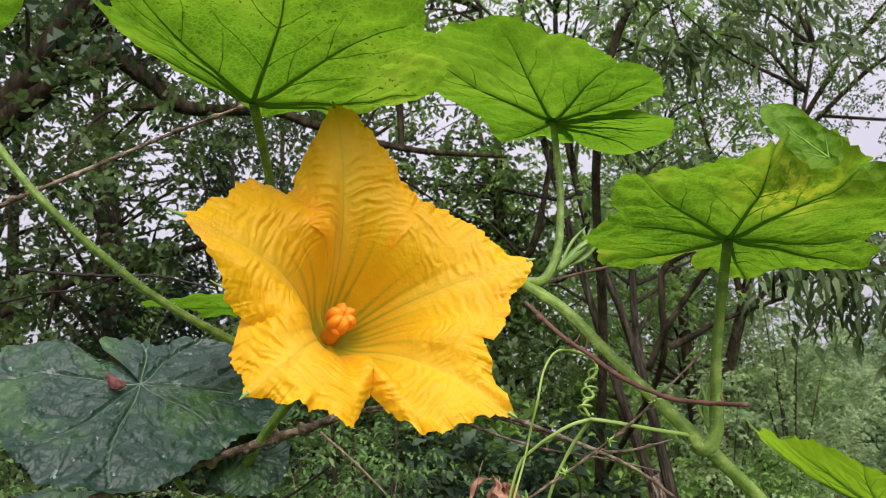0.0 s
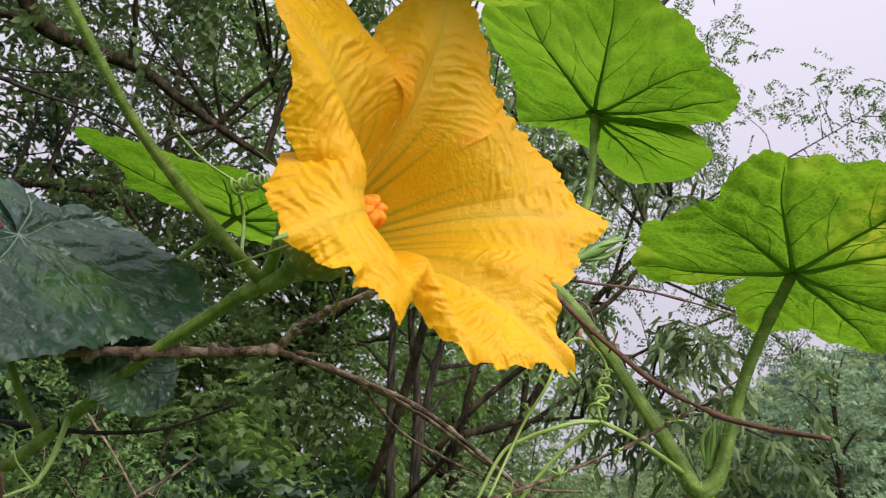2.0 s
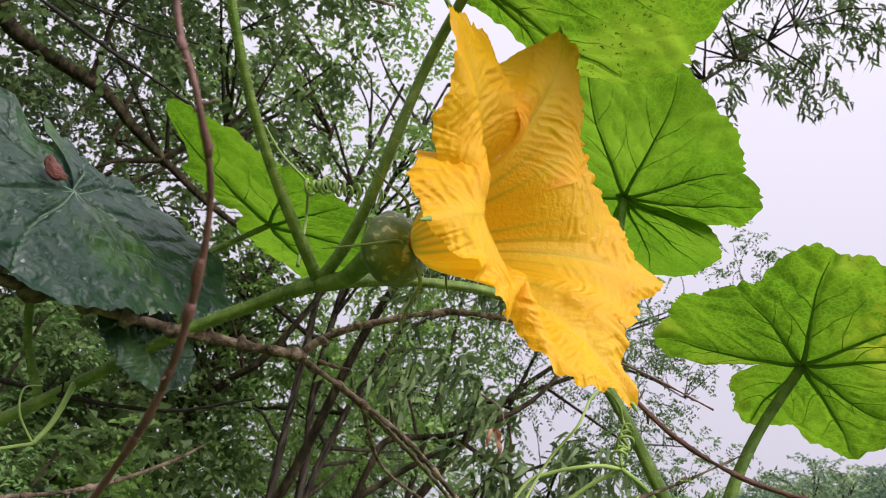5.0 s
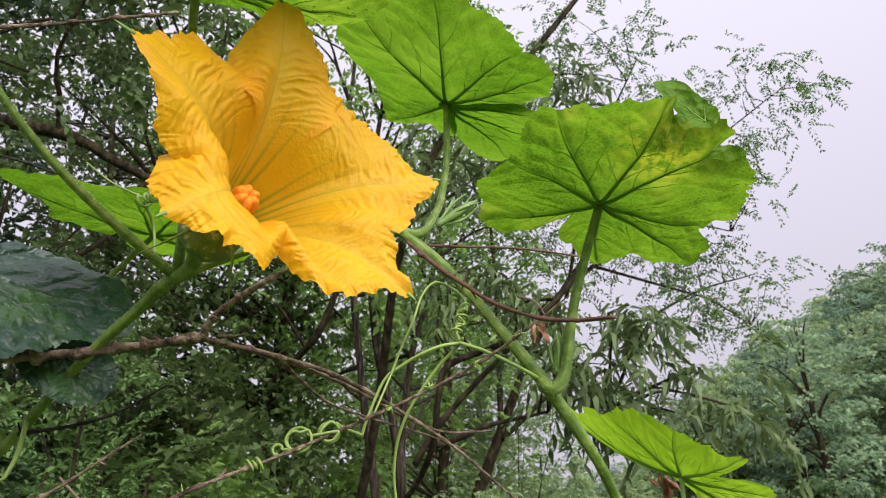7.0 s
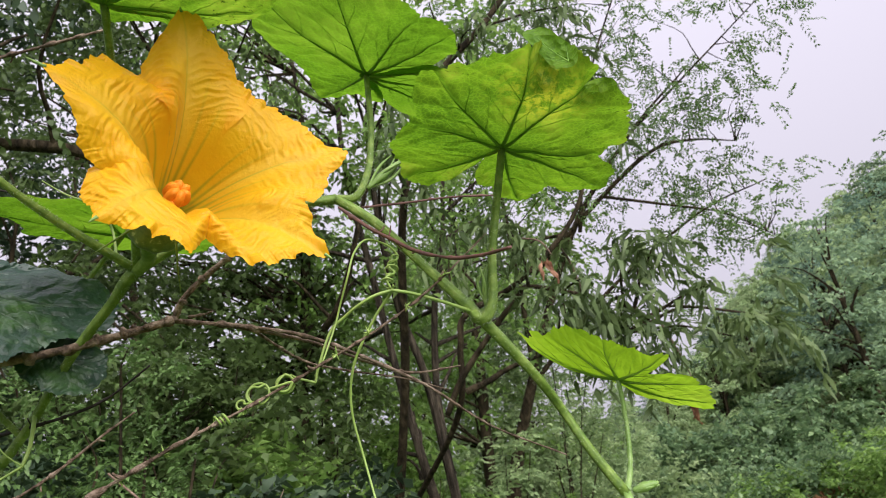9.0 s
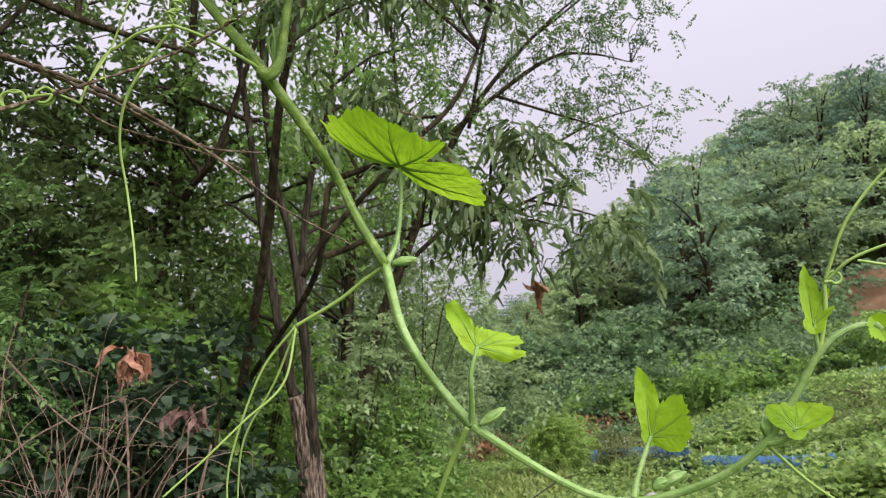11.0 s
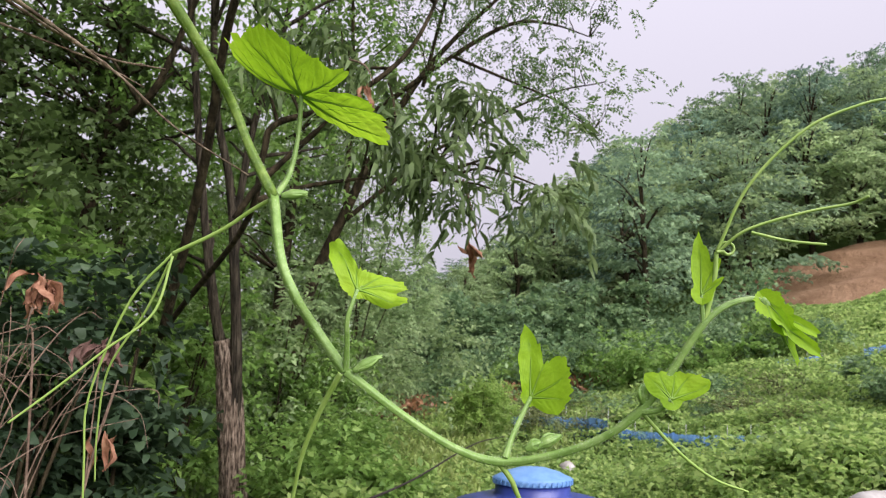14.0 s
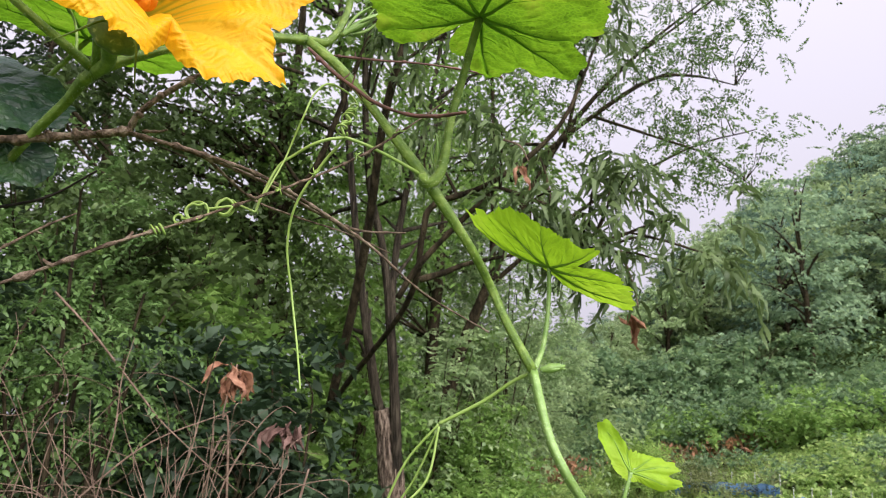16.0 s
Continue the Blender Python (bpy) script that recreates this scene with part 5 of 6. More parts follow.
    for b, a in enumerate(va):
        ia = int(round((math.degrees(a) + 180) / 360 * na)) % na
        reach, bend = R[ia] * 0.93, bends[b]
        axis = [(t * reach * math.cos(a + bend * math.sin(t * 3)), t * reach * math.sin(a + bend * math.sin(t * 3))) for t in np.linspace(0, 1, 9)]
        tube("vein", [on_blade(*p)[0] for p in axis], [vein_r * 1.9, vein_r * 1.2, vein_r * 0.6, vein_r * 0.2], vein_mat or M_VEIN, ob, m=20, seg=6)
        if na < 150:
            continue
        for t in (0.30, 0.58):
            for sg in (1, -1):
                cx, cy = t * reach * math.cos(a + bend * math.sin(t * 3)), t * reach * math.sin(a + bend * math.sin(t * 3))
                ln = reach * (0.66 - 0.46 * t)
                side_path = []
                for q2 in np.linspace(0, 1, 6):
                    th = a + sg * (0.72 - 0.22 * q2)
                    p3, f3 = on_blade(cx + ln * q2 * math.cos(th), cy + ln * q2 * math.sin(th))
                    side_path.append(p3)
                    if f3 > 0.95:
                        break
                if len(side_path) > 3:
                    tube("vein", side_path, [vein_r * 0.34, vein_r * 0.20, vein_r * 0.06], vein_mat or M_VEIN_FINE, ob, m=12, seg=5)
    return ob


pumpkin_leaf("broad bright green leaf seen from below, light shining through", (0.0133, 0.3801, 1.7819), (0.1, 0.0, 0.995), (0, -1, 0),
             [(-112, 0.014), (-104, 0.034), (-92, 0.052), (-82, 0.064), (-68, 0.066), (-52, 0.086), (-36, 0.080), (-24, 0.100), (-12, 0.118), (0, 0.125), (25, 0.138), (50, 0.130), (64, 0.116), (90, 0.100), (104, 0.076), (118, 0.046), (135, 0.026), (160, 0.016), (200, 0.014), (235, 0.012)],
             (-70, -32, -8, 25, 58, 92, 110), M_LEAF_SPOTTED, 0.3, seed=2, lift=(-8, 0.5, -8))
pumpkin_leaf("broad bright green leaf with one lobe folded under", (0.1803, 0.5033, 1.807), (0.25, -0.03, 0.967), (1, 0, -0.26),
             [(-180, 0.066), (-166, 0.090), (-150, 0.105), (-130, 0.115), (-110, 0.106), (-82, 0.093), (-63, 0.085), (-46, 0.087), (-31, 0.078), (-21, 0.056), (-13, 0.026), (0, 0.012), (30, 0.011), (55, 0.018), (72, 0.044), (100, 0.040), (125, 0.058), (160, 0.055)],
             (-140, -110, -64, -46, 130), M_LEAF, 1.0, seed=3)
pumpkin_leaf("lower lobe of the broad leaf, shaded by the blade above it", (0.1803, 0.5033, 1.8055), (0.21, -0.10, 0.972), (1, 0, -0.26),
             [(-90, 0.006), (-45, 0.008), (-38, 0.024), (-28, 0.058), (-12, 0.073), (5, 0.080), (21, 0.087), (38, 0.088), (51, 0.086), (63, 0.060), (73, 0.030), (88, 0.008), (180, 0.006)],
             (-14, 12, 42), M_LEAF, 0.6, wave=0.004, seed=23, na=200, nr=34)
pumpkin_leaf("broad mottled green leaf with a curled edge", (0.2526, 0.4172, 1.6842), (0.145, 0.058, 0.988), (-0.155, -0.988, 0.08),
             [(-143, 0.016), (-137, 0.064), (-122, 0.076), (-104, 0.073), (-80, 0.073), (-55, 0.067), (-38, 0.087), (-22, 0.090), (0, 0.095), (27, 0.092), (50, 0.088), (85, 0.080), (104, 0.068), (121, 0.093), (141, 0.082), (149, 0.068), (166, 0.078), (185, 0.056), (205, 0.042), (217, 0.018)],
             (-118, -62, -26, 8, 40, 100, 128, 168), M_LEAF_MOTTLED, 0.2, seed=4, curl=((20, 7, 0.015), (44, 5, 0.010)))
pumpkin_leaf("curled edge of the mottled leaf, standing up from its blade", (0.274, 0.3295, 1.6875), (-0.42, -0.86, 0.25), (-0.014, 0.020, 0.036),
             [(0, 0.042), (-10, 0.034), (-22, 0.020), (-55, 0.009), (-85, 0.008), (-110, 0.006), (180, 0.004), (110, 0.006), (85, 0.008), (55, 0.009), (22, 0.020), (10, 0.034)],
             (-30, 0, 30), M_LEAF, 0.0, wave=0.010, teeth=0.03, seed=27, vein_r=0.0003, vein_w=0.0009, na=180, nr=28)
pumpkin_leaf("young green leaf tilted to its edge", (0.3312, 0.5106, 1.5409), (0.621, 0.166, 0.766), (0.783, 0.0, -0.621),
             [(70, 0.006), (112, 0.006), (127, 0.012), (134, 0.086), (138, 0.101), (144, 0.082), (152, 0.078), (163, 0.062), (183, 0.057), (215, 0.041), (240, 0.036), (272, 0.039), (287, 0.048), (298, 0.026), (305, 0.046), (319, 0.056), (337, 0.063), (356, 0.064), (5, 0.042), (14, 0.020), (28, 0.009)],
             (141, 168, 225, 283, 322, 345), M_LEAF_YOUNG, 3.0, wave=0.003, teeth=0.06, seed=5, vein_mat=M_VEIN_YOUNG, vein_r=0.0007, vein_w=0.0013)
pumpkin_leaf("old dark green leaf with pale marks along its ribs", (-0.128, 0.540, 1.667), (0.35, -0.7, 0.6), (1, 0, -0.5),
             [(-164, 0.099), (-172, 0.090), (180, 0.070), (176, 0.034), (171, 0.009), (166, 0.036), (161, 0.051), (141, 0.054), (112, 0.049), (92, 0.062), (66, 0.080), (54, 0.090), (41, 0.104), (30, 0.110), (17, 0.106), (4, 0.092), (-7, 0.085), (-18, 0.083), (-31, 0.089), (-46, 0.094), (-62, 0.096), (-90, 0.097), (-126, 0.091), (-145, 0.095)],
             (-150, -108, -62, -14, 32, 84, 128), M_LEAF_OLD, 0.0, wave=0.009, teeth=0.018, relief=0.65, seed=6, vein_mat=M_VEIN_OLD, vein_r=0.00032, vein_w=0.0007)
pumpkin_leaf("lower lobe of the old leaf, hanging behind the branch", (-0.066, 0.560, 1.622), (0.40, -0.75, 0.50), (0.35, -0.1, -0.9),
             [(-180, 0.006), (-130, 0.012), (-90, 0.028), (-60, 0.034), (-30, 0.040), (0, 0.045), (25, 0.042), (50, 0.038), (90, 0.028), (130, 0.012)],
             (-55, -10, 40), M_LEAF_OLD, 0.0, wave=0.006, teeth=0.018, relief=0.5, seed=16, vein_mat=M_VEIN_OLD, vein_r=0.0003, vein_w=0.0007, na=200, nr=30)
pumpkin_leaf("bright green leaf behind the stalks, lit from above", (-0.026, 0.59, 1.724), (-0.1, -0.1, 0.99), (-1, 0, 0),
             [(57, 0.131), (68, 0.120), (82, 0.095), (115, 0.078), (150, 0.072), (175, 0.069), (-150, 0.085), (-125, 0.095), (-100, 0.072), (-80, 0.042), (-60, 0.03), (-20, 0.022), (22, 0.025), (36, 0.072), (46, 0.085)],
             (55, 85, 120, 165, -125), M_LEAF, 0.0, seed=7)
pumpkin_leaf("bright green leaf of the reaching stalk", (-0.150, 0.345, 1.83), (-0.1, 0.25, 0.96), (-0.7, -0.6, 0.2),
             [(-150, 0.03), (-110, 0.075), (-60, 0.085), (-20, 0.10), (0, 0.11), (30, 0.10), (70, 0.085), (110, 0.075), (150, 0.035), (180, 0.012)],
             (-100, -50, 0, 50, 100), M_LEAF, 0.3, seed=8)
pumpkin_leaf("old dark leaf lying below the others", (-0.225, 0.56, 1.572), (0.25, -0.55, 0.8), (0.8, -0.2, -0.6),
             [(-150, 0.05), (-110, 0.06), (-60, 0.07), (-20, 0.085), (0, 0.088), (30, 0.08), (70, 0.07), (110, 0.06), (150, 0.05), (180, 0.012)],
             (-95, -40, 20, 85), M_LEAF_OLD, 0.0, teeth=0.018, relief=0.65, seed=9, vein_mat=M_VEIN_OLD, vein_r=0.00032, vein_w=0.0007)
pumpkin_leaf("small jagged young leaf", (0.355, 0.437, 1.398), (-0.35, -0.8, 0.45), (0, 0, 1),
             [(36, 0.034), (22, 0.035), (8, 0.017), (-30, 0.015), (-60, 0.022), (-80, 0.031), (-91, 0.023), (-104, 0.032), (-125, 0.012), (-150, 0.005), (180, 0.004), (130, 0.005), (90, 0.009), (55, 0.016)],
             (30, 5, -50, -80, -104), M_LEAF_YOUNG, 2.4, wave=0.010, teeth=0.14, seed=10, vein_mat=M_VEIN_YOUNG, vein_r=0.0005, vein_w=0.0009, na=144, nr=26)
pumpkin_leaf("small upright young leaf", (0.469, 0.431, 1.336), (-0.5, -0.8, 0.2), (0, 0, 1),
             [(5, 0.045), (-5, 0.036), (-13, 0.029), (-21, 0.023), (-31, 0.027), (-45, 0.031), (-70, 0.026), (-100, 0.024), (-127, 0.020), (-150, 0.008), (180, 0.003), (120, 0.003), (60, 0.006), (30, 0.013), (15, 0.028)],
             (5, -25, -60, -100), M_LEAF_YOUNG, 5.0, fold=0.45, wave=0.006, teeth=0.12, seed=11, vein_mat=M_VEIN_YOUNG, vein_r=0.0005, vein_w=0.0009, na=144, nr=26)
pumpkin_leaf("small fan-shaped young leaf", (0.5115, 0.3479, 1.3373), (-0.5, -0.8, 0.2), (0, 0, 1),
             [(-67, 0.0235), (-80, 0.017), (-95, 0.007), (-140, 0.003), (180, 0.003), (120, 0.003), (95, 0.005), (70, 0.013), (48, 0.0195), (25, 0.0165), (0, 0.0155), (-30, 0.017), (-50, 0.0205)],
             (-66, -40, -8, 22, 46), M_LEAF_YOUNG, 6.0, wave=0.002, teeth=0.06, seed=12, vein_mat=M_VEIN_YOUNG, vein_r=0.0004, vein_w=0.0007, na=144, nr=26)
pumpkin_leaf("small pointed leaf at the shoot tip", (0.5242, 0.3354, 1.3953), (-0.5, -0.8, 0.2), (0, 0, 1),
             [(2, 0.034), (-8, 0.027), (-20, 0.019), (-29, 0.022), (-38, 0.014), (-46, 0.012), (-54, 0.0145), (-70, 0.008), (-130, 0.004), (180, 0.003), (90, 0.003), (35, 0.007), (14, 0.020)],
             (2, -29, -54), M_LEAF_YOUNG, 5.0, fold=0.3, wave=0.003, teeth=0.10, seed=13, vein_mat=M_VEIN_YOUNG, vein_r=0.0004, vein_w=0.0007, na=144, nr=22)
for ntip, (at, nx, tx, ln, wide) in enumerate([
    ((0.5566, 0.3210, 1.3930), (-0.6706, -0.7393, 0.0614), (0.5950, -0.1025, -0.7972), 0.0196, 0.40),
    ((0.5647, 0.3180, 1.3848), (-0.0803, -0.9940, 0.0741), (0.8435, -0.3228, -0.4293), 0.0251, 0.16),
    ((0.5662, 0.3195, 1.3794), (-0.6706, -0.7393, 0.0614), (0.7429, -0.1956, -0.6402), 0.0257, 0.15),
    ((0.5670, 0.3206, 1.3775), (0.1878, -0.9797, 0.0703), (0.2811, 0.1125, -0.9531), 0.0216, 0.24),
]):
    pumpkin_leaf("folded unopened leaf drooping at the shoot tip", at, nx, tx,
                 [(-150, 0.002), (-80, ln * wide), (-40, ln * wide * 1.25), (-20, ln * (0.35 + wide * 0.6)), (0, ln), (20, ln * (0.30 + wide * 0.6)), (45, ln * wide * 1.2), (80, ln * wide), (150, 0.002)], (-18, 0, 22), M_LEAF_YOUNG, 6.0, wave=0.003, teeth=0.16, fold=0.55, seed=14 + ntip, vein_mat=M_VEIN_YOUNG, vein_r=0.0004, vein_w=0.0007, na=110, nr=20)
tube("sheath", [(0.5547, 0.3217, 1.3937), (0.5601, 0.3216, 1.3877), (0.5658, 0.3205, 1.3810), (0.5701, 0.3210, 1.3686)], [0.0020, 0.0030, 0.0032, 0.0012], M_STEM_YOUNG, vine, "hairy folded sheath at the shoot tip", m=16, seg=10, ridges=4, depth=0.2)

# ---- the flower ----
AX = np.array([0.517, -0.8506, 0.0957])
AX /= np.linalg.norm(AX)
E1 = np.array([0.0, 0.0, 1.0]) - AX * AX[2]
E1 /= np.linalg.norm(E1)
E2 = np.cross(E1, AX)
FB = np.array([0.0365, 0.425, 1.659])


def profile(s, R, H):
    """Reach and rise along a petal from the tube's base to a rim point."""
    b0, b1, b2, b3 = (1 - s) ** 3, 3 * s * (1 - s) ** 2, 3 * s * s * (1 - s), s**3
    return 0.003 * b0 + 0.025 * b1 + (0.0100 + 0.06 * R) * b2 + R * b3, 0.0015 * b0 + (0.060 + 1.5 * np.maximum(0, 0.074 - H)) * b2 + H * b3


def petal(a0, a1, rib, rim, over, label, seed):
    """One petal lobe from a0 to a1 degrees: rim as (degrees, reach, rise); over: how far its sides spread past the seams, and how much behind."""
    na, nr = 160, 210
    # even steps along the petal's length
    x = np.linspace(0, 1, nr)
    s = np.interp(x, np.r_[0, np.cumsum(np.hypot(*np.diff(profile(np.linspace(0, 1, 200), 0.075, 0.066), axis=1)))] / np.hypot(*np.diff(profile(np.linspace(0, 1, 200), 0.075, 0.066), axis=1)).sum(), np.linspace(0, 1, 200))
    u = np.linspace(0, 1, na)
    rng = np.random.default_rng(seed)
    spread = np.clip((s - 0.60) / 0.30, 0, 1) ** 2 * (3 - 2 * np.clip((s - 0.60) / 0.30, 0, 1))
    lo, hi = a0 - over[0] * spread, a1 + over[1] * spread
    ang = lo[None] + (hi - lo)[None] * u[:, None]
    t = np.array(sorted(rim))
    # below the seams all petals share one tube
    own = np.clip((s - 0.55) / 0.35, 0, 1)
    R, H = [np.interp(ang, t[:, 0], t[:, c]) * own + np.interp(ang % 360, TUBE[:, 0], TUBE[:, c]) * (1 - own) for c in (1, 2)]
    k = np.hanning(15) / np.hanning(15).sum()
    for row in (R, H):
        row[:] = np.apply_along_axis(lambda c: np.convolve(np.pad(c, 7, "edge"), k, "valid"), 0, row)
    peak = (ang - rib + 180) % 360 - 180
    R = R + 0.003 * np.exp(-(peak / 3.0) ** 2)
    side = np.sin(np.pi * u) ** 0.4
    frill = np.convolve(rng.normal(size=na + 16), np.hanning(9) / 4, "same")[8:-8]
    ruffle = np.convolve(rng.normal(size=na + 24), np.hanning(15) / 6, "same")[12:-12]
    fine = np.convolve(rng.normal(size=na + 4), np.ones(2) / 2, "same")[2:-2]
    rr, hh = profile(s, R, H)
    # the margin is frilled; sides that pass behind a neighbour lie lower
    lip = np.clip((s - 0.92) / 0.08, 0, 1) ** 1.5
    rr = rr + ((0.0015 * frill + 0.0006 * fine) * side)[:, None] * lip
    hh = hh + ((0.0045 * ruffle) * side)[:, None] * lip
    past = np.clip((a0 - ang) / 10, 0, 1) * over[2] + np.clip((ang - a1) / 10, 0, 1) * over[3]
    hh = hh + past * spread
    A = np.radians(ang)
    sg = np.radians(peak) * rr
    d = np.abs(sg)
    ridge = np.exp(-(d / 0.003) ** 2) * (s * (1 - s) * 2.2)
    lines = sum(np.exp(-((np.abs(peak - o) * np.pi / 180 * rr) / (0.0008 + 0.0007 * np.clip(1 - 2 * s, 0, 1))) ** 2) for o in (-24, -12, 0, 12, 24))
    out = np.stack([rr * np.cos(A), rr * np.sin(A), hh], -1)
    flat = out.reshape(-1, 3)
    pk = fbm(flat, 60, 40, 3).reshape(na, nr)
    # wrinkles cross the petal, leaning away from its rib and broken up along it
    along = x * (R + 0.04) - 0.18 * d + 0.0030 * pk
    feather = np.stack([(d * 48).ravel(), (along * 250).ravel(), np.sign(sg).ravel() * 7 + seed], 1)
    wr = np.array([1 - 2.6 * abs(noise.noise(Vector(c))) for c in feather]).reshape(na, nr)
    wr2 = np.array([noise.noise(Vector((c[0] * 1.7, c[1] * 1.9, c[2] + 9))) for c in feather]).reshape(na, nr)
    # short pleats run in from the margin
    pleat = np.array([noise.noise(Vector((a * 1.15, b * 55, seed))) for a, b in zip(ang.ravel(), rr.ravel())]).reshape(na, nr)
    edge = np.clip((x - 0.48) / 0.30, 0, 1) * np.clip(0.75 + 0.9 * fbm(flat, 26, 11 + seed, 2).reshape(na, nr), 0.15, 1.3)
    off = 1 - np.exp(-(d / 0.005) ** 2)
    disp = ((0.0011 * wr + 0.0008 * wr2) * (0.15 + 0.85 * off) * side[:, None] + 0.0011 * pk) * edge
    disp = disp + 0.0009 * pleat * side[:, None] * np.clip((s - 0.91) / 0.09, 0, 1) + 0.0016 * ridge
    nor = unit(np.cross(np.gradient(out, axis=1), np.gradient(out, axis=0)))
    out = out + nor * disp[..., None]
    v = FB + out[..., 0:1] * E1 + out[..., 1:2] * E2 + out[..., 2:3] * AX
    i, j = np.meshgrid(np.arange(na - 1), np.arange(nr - 1), indexing="ij")
    q = np.stack([i * nr + j, i * nr + j + 1, (i + 1) * nr + j + 1, (i + 1) * nr + j], -1).reshape(-1, 4)
    deep = np.clip((0.40 - s) / 0.40, 0, 1)[None] * np.ones((na, 1)) * 0.45
    vein = np.clip(lines, 0, 1) * np.clip(1.15 - s * 1.3, 0, 1) * 0.85 + np.exp(-(d / 0.0006) ** 2) * 0.18
    ob = np_mesh("petal", v.reshape(-1, 3), q, M_PETAL, flower, label, {"vein": vein.ravel(), "deep": deep.ravel(), "band": (np.exp(-(d / 0.007) ** 2) * np.clip((s - 0.25) * 2.5, 0, 1) * np.clip((1.02 - s) * 4, 0, 1) * 0.6).ravel()})
    ia = int(np.argmin(np.abs(peak[:, -1])))
    end, step = v[ia, -1], unit(v[ia, -1] - v[ia, -12])
    tube("petal_tip", [tuple(end - step * 0.002), tuple(end + step * (0.003 if seed == 44 else 0.001)), tuple(end + step * (0.008 if seed == 44 else 0.003))], [0.0011, 0.0008, 0.0002], M_STEM_YOUNG, ob, "small green point", m=6, seg=6)
    return ob


bm = bmesh.new()
bmesh.ops.create_uvsphere(bm, u_segments=40, v_segments=24, radius=1)
for vert in bm.verts:
    a = math.atan2(vert.co.y, vert.co.x)
    g = 1 + 0.035 * math.cos(10 * a) * (1 - vert.co.z**2)
    vert.co = Vector((vert.co.x * 0.0178 * g, vert.co.y * 0.0178 * g, vert.co.z * 0.0130))
M_AX = Matrix((tuple(E1), tuple(E2), tuple(AX))).transposed().to_4x4()
OV = FB - AX * 0.0130
bmesh.ops.transform(bm, matrix=Matrix.Translation(Vector(OV)) @ M_AX, verts=bm.verts)
flower = part("flower", bm, M_OVARY, vine, "large open yellow pumpkin flower on a round speckled green ovary")
PETALS = [
    (-26, 32, -4.7, [(-34, 0.060, 0.042), (-26, 0.067, 0.0450), (-19, 0.076, 0.051), (-11, 0.090, 0.064), (-4.7, 0.103, 0.0725), (2, 0.094, 0.0725), (10, 0.083, 0.070), (20, 0.072, 0.067), (31, 0.063, 0.0645), (40, 0.056, 0.062)], (9, 4, 0.0005, 0.0010)),
    (32, 110, 81, [(20, 0.061, 0.060), (32, 0.063, 0.064), (45, 0.068, 0.066), (59, 0.0725, 0.068), (70, 0.076, 0.073), (79, 0.081, 0.080), (85, 0.081, 0.082), (91, 0.075, 0.082), (94, 0.0695, 0.078), (100, 0.069, 0.0795), (110, 0.0648, 0.0795), (118, 0.061, 0.080)], (9, 6, -0.004, -0.001)),
    (110, 179, 139, [(110, 0.055, 0.078), (120, 0.058, 0.0805), (127, 0.063, 0.082), (133, 0.073, 0.0835), (138.8, 0.083, 0.085), (148, 0.076, 0.080), (158, 0.073, 0.076), (165, 0.0715, 0.0735), (172, 0.057, 0.060), (180, 0.0426, 0.0537)], (0, 0, 0, 0)),
    (179, 257, 232, [(179, 0.0435, 0.0539), (186, 0.053, 0.059), (193.5, 0.066, 0.068), (202, 0.060, 0.066), (213, 0.061, 0.063), (230, 0.069, 0.056), (243, 0.068, 0.050), (250, 0.0647, 0.0467), (258, 0.058, 0.045), (268, 0.054, 0.044)], (0, 8, 0, -0.003)),
    (257, 334, 292.4, [(254, 0.047, 0.053), (258, 0.0525, 0.053), (264, 0.059, 0.0525), (270, 0.063, 0.053), (275, 0.065, 0.059), (280, 0.069, 0.065), (286, 0.077, 0.068), (292.4, 0.0885, 0.0685), (298, 0.085, 0.066), (308, 0.082, 0.060), (321, 0.0808, 0.056), (332, 0.070, 0.0465), (344, 0.061, 0.0415)], (2, 9, 0.001, -0.0012))]
TUBE = np.array(sorted((a % 360, r, h) for a0, a1, _, rim, _ in PETALS for a, r, h in rim if a0 + 3 < a < a1 - 3))
TUBE = np.vstack([TUBE[-1] - (360, 0, 0), TUBE, TUBE[0] + (360, 0, 0)])
for n, (a0, a1, rb, rim, over) in enumerate(PETALS):
    petal(a0, a1, rb, rim, over, "crinkled golden-yellow petal", 40 + n)
# lobed orange stigma
for n in range(6):
    a = n * math.pi / 3
    bm = bmesh.new()
    bmesh.ops.create_uvsphere(bm, u_segments=14, v_segments=12, radius=1)
    for vert in bm.verts:
        f = 1 + 0.1 * noise.noise(vert.co * 3 + Vector((n, 0, 0)))
        vert.co = Vector((vert.co.x * 0.0045 * f, vert.co.y * 0.0036 * f, vert.co.z * 0.0080 * f))
    p = FB + AX * 0.0190 + E1 * 0.004 + E2 * 0.0015 + (E1 * math.cos(a) + E2 * math.sin(a)) * 0.0038
    bmesh.ops.transform(bm, matrix=Matrix.Translation(Vector(p)) @ M_AX @ Matrix.Rotation(a, 4, "Z"), verts=bm.verts)
    part("stigma_lobe", bm, M_STIGMA, flower, "orange stigma lobe")
tube("style", [tuple(FB), tuple(FB + AX * 0.02)], [0.005, 0.004], M_STIGMA, flower, m=6)
for n in range(5):
    a = radians(20 + 72 * n)
    o = E1 * math.cos(a) + E2 * math.sin(a)
    b0 = FB + o * 0.0125 + AX * 0.001
    tube("sepal", [tuple(b0), tuple(b0 + o * 0.008 + AX * 0.002), tuple(b0 + o * 0.020 - AX * 0.006), tuple(b0 + o * 0.036 - AX * 0.014)], [0.0011, 0.0008, 0.0002], M_STEM, flower, m=12, seg=6)
